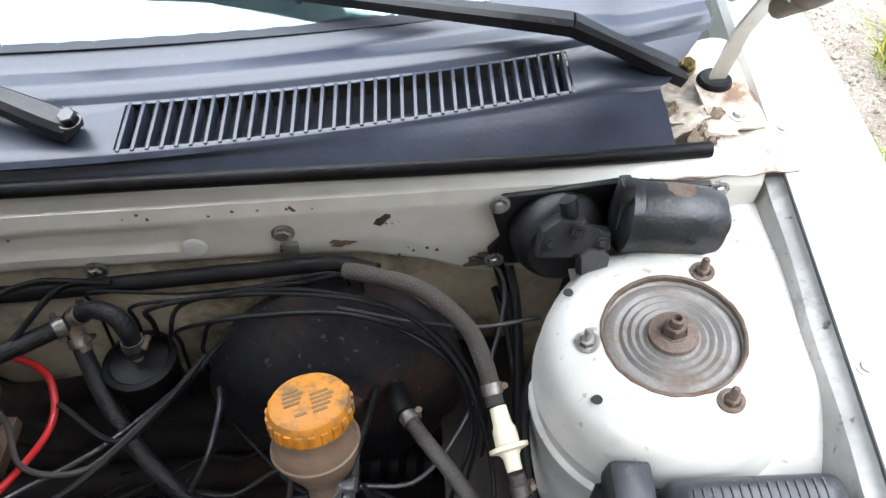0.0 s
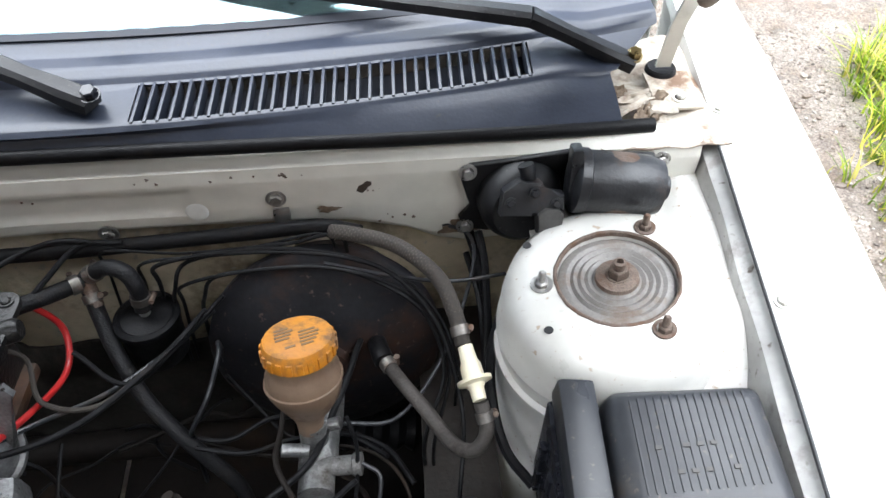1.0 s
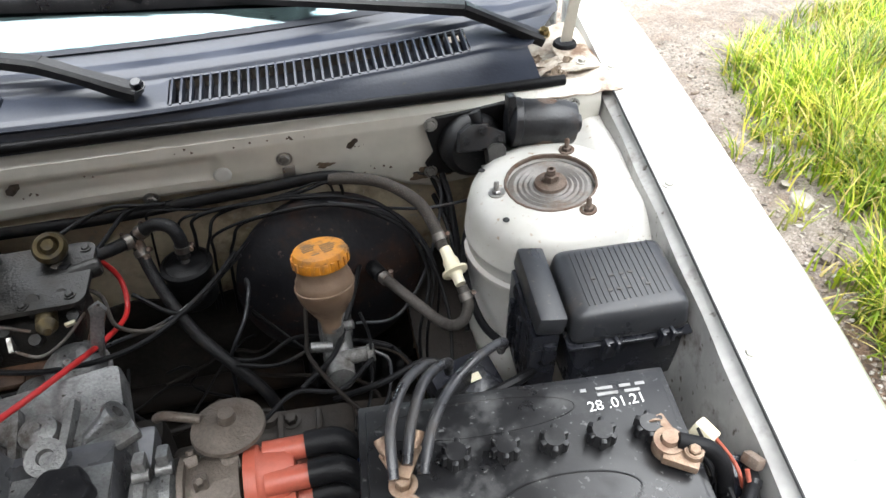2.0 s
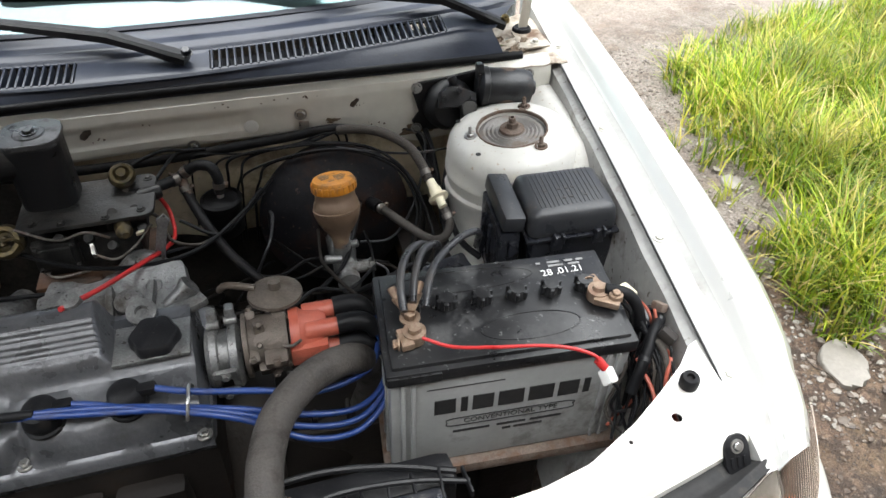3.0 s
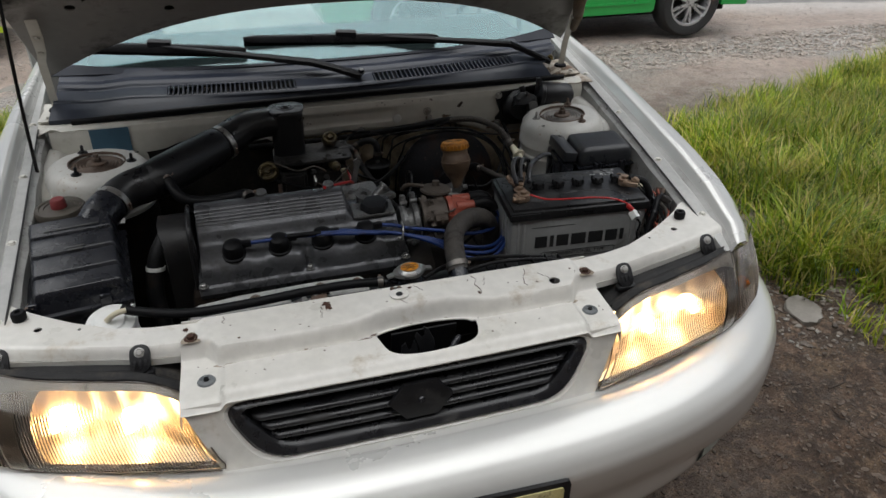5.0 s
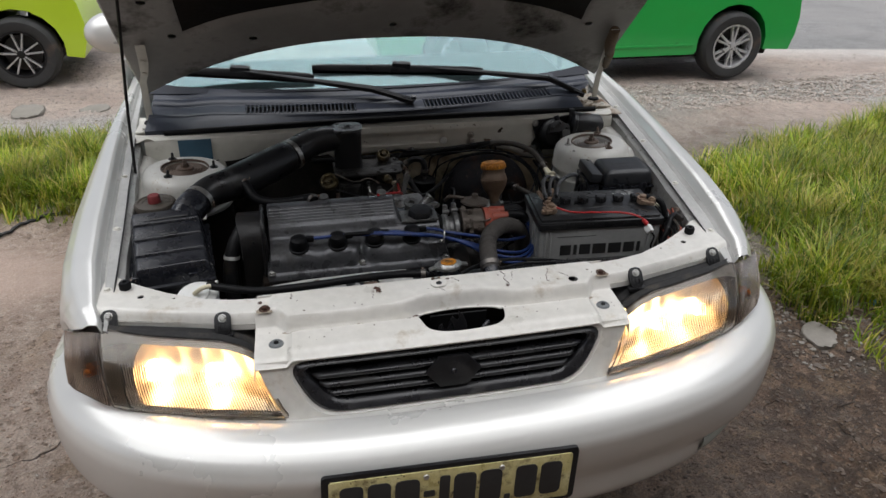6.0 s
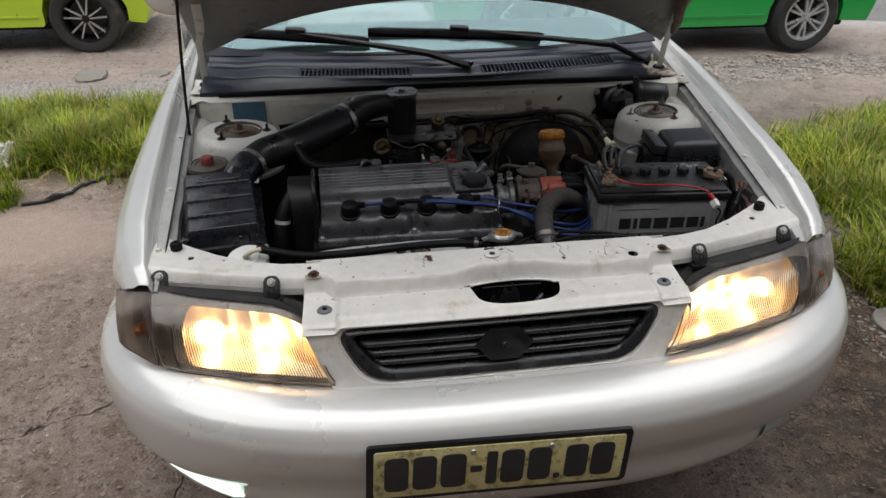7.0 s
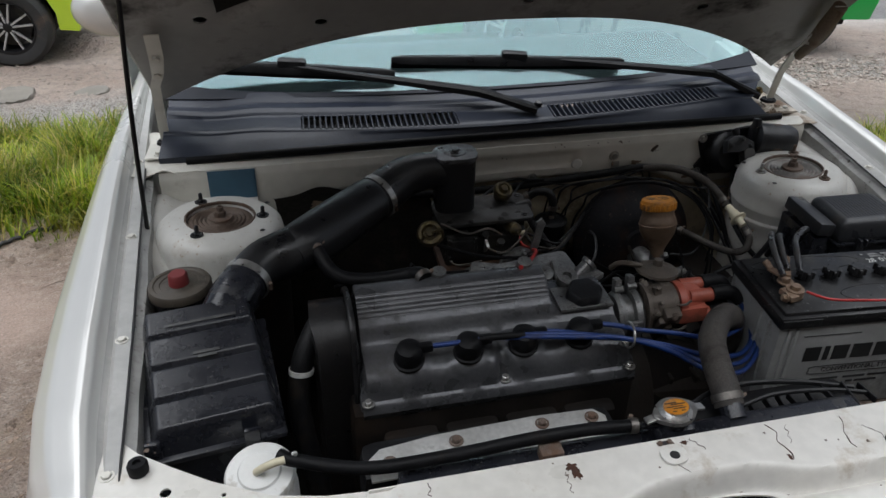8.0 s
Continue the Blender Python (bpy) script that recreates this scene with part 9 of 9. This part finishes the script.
low_lines(15, 31, (0.08, 0.40), (0.64, 0.92), (0.52, 0.60))
low_lines(12, 44, (-0.16, 0.16), (0.84, 0.97), (0.44, 0.53))
hose("earth_hose", Ws((0.20, 0.66, 0.60), (0.27, 0.655, 0.640), (0.33, 0.68, 0.655), (0.372, 0.70, 0.672), (0.385, 0.67, 0.69), (0.36, 0.63, 0.70), (0.33, 0.61, 0.69)), 0.0095, M_HOSE, "grey looped hose behind the battery", seg=12)
hose("drain_hose", Ws((0.42, 0.69, 0.685), (0.455, 0.725, 0.665), (0.47, 0.77, 0.62), (0.46, 0.80, 0.56)), 0.011, M_HOSE, "thick dusty hose beside the fuse box", seg=12)

# ---- wipers ----
def build_wiper(pivot, elbow, clip, b0, b1, lab, nut):
    w = new("wiper")
    w.parent = car
    w.location = askew(W(*pivot)) - origin(car)
    tagged(w, lab)
    p, e, c = W(*pivot), W(*elbow), W(*clip)

    def bar(pts, ws, hs):
        bm = bmesh.new()
        rows = []
        for k, q in enumerate(pts):
            d = (pts[min(k + 1, len(pts) - 1)] - pts[max(k - 1, 0)]).normalized()
            side = d.cross(Vector((0, 0, 1))).normalized()
            up = side.cross(d)
            w2, h2 = ws[k], hs[k]
            rows.append([bm.verts.new(q + side * a * w2 + up * b * h2) for a, b in ((-1, -1), (1, -1), (1, 0.4), (0.6, 1), (-0.6, 1), (-1, 0.4))])
        for a, b in zip(rows, rows[1:]):
            for k in range(6):
                bm.faces.new((a[k], a[(k + 1) % 6], b[(k + 1) % 6], b[k]))
        bm.faces.new(rows[0])
        bm.faces.new(rows[-1])
        return bm
    part("arm_head", bar([p, p.lerp(e, 0.2), p.lerp(e, 0.6), e], [0.013, 0.014, 0.011, 0.013], [0.008, 0.008, 0.007, 0.008]), M_BLACK, w, "black wiper arm head")
    part("arm", bar([e, e.lerp(c, 0.05), e.lerp(c, 0.55), c], [0.013, 0.012, 0.008, 0.004], [0.008, 0.008, 0.006, 0.003]), M_BLACK, w, "long black wiper arm")
    part("pivot_nut", bolt(p + Vector((0, 0, 0.008)), (0, -0.3, 1), 0.008, 0.010, 1.3), nut, w, "pivot nut")
    q0, q1 = W(*b0), W(*b1)
    part("blade", bar([q0, q0.lerp(q1, 0.04), q0.lerp(q1, 0.5), q0.lerp(q1, 0.96), q1], [0.004, 0.009, 0.011, 0.009, 0.004], [0.005, 0.008, 0.011, 0.008, 0.005]), M_BLACK, w, "black beam wiper blade")
    low = Vector((0, 0.006, -0.014))
    part("squeegee", bar([q0 + low, q0.lerp(q1, 0.5) + low, q1 + low], [0.002, 0.002, 0.002], [0.008, 0.008, 0.008]), M_RUBBER, w)
    mid = q0.lerp(q1, (c.x - q0.x) / (q1.x - q0.x))
    part("blade_clip", box((0.060, 0.022, 0.026), mid + Vector((0.0, 0, 0.008)), 0.006, (10, 4, -6)), M_BLACK, w, "black blade clip")


build_wiper((0.704, 1.190, 0.846), (0.580, 1.205, 0.903), (0.108, 1.272, 0.946), (-0.170, 1.280, 0.950), (0.372, 1.252, 0.926), "black windscreen wiper with bent arm", M_GOLD)
build_wiper((0.118, 1.118, 0.876), (0.002, 1.165, 0.906), (-0.385, 1.268, 0.950), (-0.610, 1.305, 0.957), (-0.168, 1.245, 0.930), "black windscreen wiper across the glass", M_DUSTY)

# ---- number plate ----
def build_plate():
    pl = new("number_plate")
    pl.parent = car
    pl.location = askew(W(-0.042, -0.064, 0.505)) - origin(car)
    tagged(pl, "weathered pale yellow number plate in a black frame")
    m = Matrix.Translation(W(-0.042, -0.064, 0.505)) @ Matrix.Rotation(radians(2.6), 4, "Y") @ Matrix.Rotation(radians(86), 4, "X")
    fr = prism(rounded(0.490, 0.124, 0.008), 0.008, m @ Matrix.Translation((0, 0, -0.012)), 0.003)
    part("plate_frame", fr, M_BLACK, pl, "black plastic plate frame")
    part("plate_face", prism(rounded(0.464, 0.104, 0.006), 0.003, m @ Matrix.Translation((0, 0, -0.0042)), 0.001), M_PLATE, pl, "scuffed pale yellow plate face")
    part("plate_bracket", box((0.30, 0.040, 0.075), W(-0.042, -0.040, 0.482), 0.006), M_BLACK, pl, "black mounting bracket")
    x = -0.213
    for k, (w, h) in enumerate(((0.043, 0.076), (0.043, 0.076), (0.046, 0.076), (0.022, 0.014), (0.020, 0.076), (0.043, 0.076), (0.043, 0.076), (0.012, 0.012), (0.043, 0.076), (0.043, 0.076))):
        dy = -0.032 if k == 7 else 0.0
        part("plate_bar", prism(rounded(w, h, min(w, h) * 0.25, 3, x + w / 2, dy), 0.0016, m @ Matrix.Translation((0, 0, -0.0010)), 0.0005), M_INK, pl, "plain dark bar")
        x += w + 0.0075
    for xx in (-0.055, 0.09):
        part("plate_screw", lathe([(0, 0.003), (0.005, 0.003), (0.006, 0.0)], m @ Vector((xx, 0.040, -0.001)), m.to_3x3() @ Vector((0, 0, 1)), 14), M_STEEL, pl)


build_plate()


# ---- fog lamps let into the bumper ----
def build_fog(s):
    def skin(u, v):
        # u from the outer tip inwards
        t = lerp(0.218, 0.318, u)
        top = lerp(0.785, 0.735, u)
        low = table([(0.0, 0.790), (0.35, 0.825), (0.85, 0.840), (1.0, 0.81)], u)
        p = Vector(bumper_at(t if s < 0 else 1 - t, lerp(top, low, v)))
        a = lerp(-math.pi / 2, math.pi / 2, t if s < 0 else 1 - t)
        return p + Vector((math.sin(a), -1.3 * math.cos(a), 0)).normalized() * (0.002 + 0.004 * math.sin(math.pi * v))
    part("fog_lamp", grid(skin, 20, 8, 0.002), M_FOG if s < 0 else M_FOGLESS, bumper, "pale wedge-shaped fog lamp lens")


M_FOGLESS = surface("unlit_fog_lens", (0.36, 0.40, 0.37), (0.44, 0.48, 0.45), 0.15, 0.2, 14, 0.0, rvar=0.05)
M_FOG = glow("lit_fog_lens", (0.82, 0.97, 0.88), 0.6)
M_FOG.node_tree.nodes["Principled BSDF"].inputs["Roughness"].default_value = 0.1
for s in (-1, 1):
    build_fog(s)

# ---- rest of the car: mirror, pillars, doors, roof, wheels ----
def build_mirror(s):
    c = Vector((s * 0.905, 1.86, 0.945))
    bm = lathe([(0, -0.055), (0.045, -0.050), (0.075, -0.030), (0.088, 0.0), (0.090, 0.03), (0.080, 0.036), (0, 0.034)], (0, 0, 0), (0, 1, 0), 28)
    for v in bm.verts:
        v.co = Vector((v.co.x * 1.15, v.co.y, v.co.z * 0.80)) + c
    m = part("door_mirror", bm, M_PAINT, car, "white rounded door mirror")
    part("mirror_foot", box((0.10, 0.03, 0.05), (s * 0.82, 1.87, 0.91), 0.01), M_BLACK, m)


for s in (-1, 1):
    build_mirror(s)


def side_x(y, z):
    lean = max(0.0, z - 0.90)
    return 0.845 - 0.42 * lean - 0.02 * step(3.4, 4.1, y) - 0.10 * max(0.0, 0.5 - z) ** 2


def build_cabin():
    for s in (-1, 1):
        for y0, y1, nm, lab in ((1.63, 2.62, "front_door", "white front door"), (2.625, 3.45, "rear_door", "white rear door"), (3.455, 4.10, "rear_quarter", "white rear quarter panel")):
            part(nm, grid(lambda u, v: (s * side_x(lerp(y0, y1, u), lerp(0.22, 0.90, v)), lerp(y0, y1, u), lerp(0.22, 0.90, v)), 12, 10, 0.004), M_PAINT, car, lab)
        def roof_z(y):
            return table([(1.63, 0.95), (1.90, 1.20), (2.15, 1.34), (2.6, 1.39), (3.1, 1.37), (3.5, 1.20), (3.75, 0.98)], y)
        part("side_window", grid(lambda u, v: (s * (side_x(lerp(1.75, 3.62, u), lerp(0.90, max(0.92, roof_z(lerp(1.75, 3.62, u)) - 0.05), v)) - 0.004), lerp(1.75, 3.62, u), lerp(0.90, max(0.92, roof_z(lerp(1.75, 3.62, u)) - 0.05), v)), 24, 6, 0.004), M_SMOKE, car, "dark side window glass")
        part("roof_pillar", tube([(s * side_x(y, roof_z(y) - 0.03), y, roof_z(y) - 0.03) for y in (1.66, 1.9, 2.15, 2.6, 3.1, 3.5, 3.75)], 0.028, 10, 4), M_PAINT, car, "white roof pillar and rail")
    part("roof", grid(lambda u, v: (lerp(-0.64, 0.64, u), lerp(1.86, 3.45, v), table([(1.86, 1.27), (2.2, 1.375), (2.6, 1.40), (3.1, 1.38), (3.45, 1.25)], lerp(1.86, 3.45, v)) + 0.02 * (1 - (2 * u - 1) ** 2)), 16, 20, 0.004), M_PAINT, car, "white roof panel")
    part("boot_lid", grid(lambda u, v: (lerp(-0.78, 0.78, u), lerp(3.45, 4.12, v), table([(3.45, 1.22), (3.75, 0.97), (4.05, 0.93), (4.10, 0.80), (4.12, 0.40)], lerp(3.45, 4.12, v))), 12, 24, 0.004), M_PAINT, car, "white boot lid")
    part("floor_pan", box((1.5, 2.9, 0.04), (0, 2.65, 0.22), 0.01), M_DARKPIT, car)


build_cabin()


def build_wheel(parent, at, out, r=0.29, w=0.175, spokes=5, slant=True, dark=False):
    """A tyre with a spoked rim; out is the way its face looks."""
    wh = new("wheel")
    wh.parent = parent
    a = askew(Vector(at)) if slant else Vector(at)
    wh.location = a - origin(parent)
    o = Vector(out)
    c = Vector(at)
    tagged(wh, "black tyre on a black rim with thin silver spokes" if dark else "black tyre on a silver spoked rim")
    part("tyre", lathe([(r * 0.62, w * 0.42), (r * 0.72, w * 0.5), (r * 0.90, w * 0.5), (r * 0.975, w * 0.40), (r, w * 0.2), (r, -w * 0.2), (r * 0.975, -w * 0.4), (r * 0.90, -w * 0.5), (r * 0.62, -w * 0.42)], c, o, 40), M_TYRE, wh, car=slant)
    rim = lathe([(r * 0.64, w * 0.44), (r * 0.66, w * 0.47), (r * 0.61, w * 0.47), (r * 0.58, w * 0.36), (r * 0.56, -w * 0.4)], c, o, 40)
    lathe([(0, w * 0.42), (r * 0.10, w * 0.42), (r * 0.15, w * 0.36), (r * 0.15, w * 0.1), (0, w * 0.1)], c, o, 20, rim)
    part("rim", rim, M_BLACK if dark else M_RIM, wh, car=slant)
    m = Matrix.Translation(c) @ basis(o)
    for k in range(spokes):
        for d in ((-14, 14) if dark else (-9, 9)):
            sp = box((r * 0.54, r * (0.045 if dark else 0.07), w * 0.14), (r * 0.34, 0, w * 0.34), 0.004)
            sp.transform(m @ Matrix.Rotation(radians(360 / spokes * k + 90), 4, "Z") @ Matrix.Rotation(radians(d), 4, "Z"))
            part("spoke", sp, M_RIM, wh, car=slant)
    part("brake_disc", lathe([(0, 0), (r * 0.5, 0), (r * 0.5, -0.02), (0, -0.02)], c, o, 24), M_DARKSTEEL, wh, car=slant)


for s in (-1, 1):
    build_wheel(car, (s * 0.745, 0.80, 0.285), (s, 0, 0))
    build_wheel(car, (s * 0.745, 3.28, 0.285), (s, 0, 0))

# faded label on the bulkhead
part("bulkhead_label", grid(lambda u, v: W(lerp(-0.570, -0.480, u), 1.066, lerp(0.748, 0.814, v)), 2, 2, 0.001), M_STICK, car, "faded blue label on the bulkhead")


# ---- other cars on the lane ----
def other_car(wheel_x, y, drop, length, front, paint, label, roof, spokes, base=2.40):
    """Side-on car facing +x: wheel_x is its front axle."""
    t = thing("parked_car", (wheel_x - base / 2, y + 0.8, 0), label, "car", car=False)
    R = 0.285
    out = []
    x1 = wheel_x + front
    x0 = x1 - length
    rear = wheel_x - base

    def arch(cx):
        return [(cx + (R + 0.045) * math.cos(radians(a)), 0.30 + (R + 0.045) * math.sin(radians(a))) for a in range(-10, 191, 20)]
    out += [(x1 - 0.05, 0.22), (x1 - 0.01, 0.35), (x1, 0.50), (x1 - 0.03, 0.66), (x1 - 0.12, 0.78), (x1 - 0.75, 0.94), (x0 + 0.10, 0.98), (x0 + 0.01, 0.85), (x0, 0.45), (x0 + 0.05, 0.24)]
    out += [(rear - R - 0.05, 0.24)] + list(reversed(arch(rear))) + [(rear + R + 0.06, 0.22), (wheel_x - R - 0.06, 0.22)] + list(reversed(arch(wheel_x)))
    bm = prism(out, 1.58, Matrix(((1, 0, 0, 0), (0, 0, 1, y + 0.02), (0, 1, 0, 0), (0, 0, 0, 1))), 0.09, segs=5)
    # round off the near side
    for v in bm.verts:
        if v.co.y < y + 0.3:
            v.co.y += 0.05 * max(0.0, abs(v.co.z - 0.55) - 0.1) + 0.25 * max(0.0, v.co.x - (x1 - 0.35)) ** 1.5
    body = part("body", bm, paint, t, car=False)
    cab = prism([(x1 - 0.85, 0.93), (x1 - 1.45, roof), (x0 + 0.55, roof), (x0 + 0.12, 0.96)], 1.36, Matrix(((1, 0, 0, 0), (0, 0, 1, y + 0.13), (0, 1, 0, 0), (0, 0, 0, 1))), 0.06, segs=3)
    part("glasshouse", cab, M_SMOKE, t, "dark side glass", car=False)
    part("sill", box((base - 2 * R - 0.16, 0.02, 0.02), (wheel_x - base / 2, y + 0.03, 0.30), 0.004), paint, body, car=False)
    for dx in (0.52, 1.50):
        part("door_seam", box((0.006, 0.004, 0.55), (wheel_x - dx, y + 0.028, 0.58)), M_INK, body, car=False)
    part("underside", box((length - 0.5, 1.4, 0.10), ((x0 + x1) / 2, y + 0.8, 0.23), 0.02), M_DARKPIT, t, car=False)
    for wx in (wheel_x, rear):
        build_wheel(t, (wx, y + 0.08, R - 0.005), (0, -1, 0), R, 0.19, spokes, slant=False, dark=paint is M_LIME)
        build_wheel(t, (wx, y + 1.52, R - 0.005), (0, 1, 0), R, 0.19, spokes, slant=False, dark=paint is M_LIME)
    t.location.z -= drop
    return t


other_car(-2.20, 5.50, 0.25, 3.60, 0.50, M_LIME, "lime green hatchback with black tyres on the lane", 1.48, 5)
other_car(3.62, 4.62, 0.185, 3.75, 0.66, M_GREEN, "bright green taxi on the muddy lane", 1.50, 6)


def bulkhead_marks():
    rnd = random.Random(9)
    bm = bmesh.new()
    for x, z, n, sp in ((0.235, 0.806, 5, 0.02), (0.285, 0.800, 5, 0.02), (0.10, 0.803, 3, 0.03), (0.17, 0.800, 3, 0.012), (-0.02, 0.79, 3, 0.02), (-0.09, 0.77, 4, 0.012), (0.33, 0.78, 3, 0.03), (0.40, 0.735, 5, 0.03)):
        for k in range(n):
            r = rnd.uniform(0.0006, 0.0019)
            lathe([(0, 0.0008), (r, 0.0005), (r * 1.15, 0)], (x + rnd.gauss(0, sp), 1.0695, z + rnd.gauss(0, 0.004)), (0, -1, 0.1), 8, bm, wob=lambda a, h: 0.3 * math.sin(3 * a + k))
    tagged(part("paint_chips", bm, M_RUSTY, bulkhead), kind="stuff")
    part("weld_mark", lathe([(0, 0.002), (0.004, 0.0015), (0.009, 0.0005), (0.011, 0)], W(0.384, 1.0695, 0.787), (0, -1, 0), 10, wob=lambda a, h: 0.5 * math.sin(2 * a)), M_OXID, bulkhead)
    part("weld_mark", lathe([(0, 0.002), (0.004, 0.0015), (0.007, 0.0005), (0.009, 0)], W(-0.06, 1.0695, 0.785), (0, -1, 0), 10, wob=lambda a, h: 0.4 * math.sin(2 * a)), M_OXID, bulkhead)


bulkhead_marks()


def rust_stains():
    for x, z, r, sq in ((0.455, 0.694, 0.030, 0.35), (0.52, 0.700, 0.024, 0.4), (0.30, 0.735, 0.012, 0.4), (-0.40, 0.700, 0.02, 0.4)):
        bm = lathe([(0, 0.0012), (r * 0.7, 0.0009), (r, 0.0)], (0, 0, 0), (0, -1, 0), 28, wob=lambda a, h: 0.25 * math.sin(3 * a + r * 90) + 0.15 * math.sin(7 * a))
        for v in bm.verts:
            v.co = Vector((v.co.x + x, v.co.y + 1.0690, v.co.z * sq + z + 0.02))
        part("rust_stain", bm, M_BRACKET, bulkhead, "brown rust stain")


rust_stains()
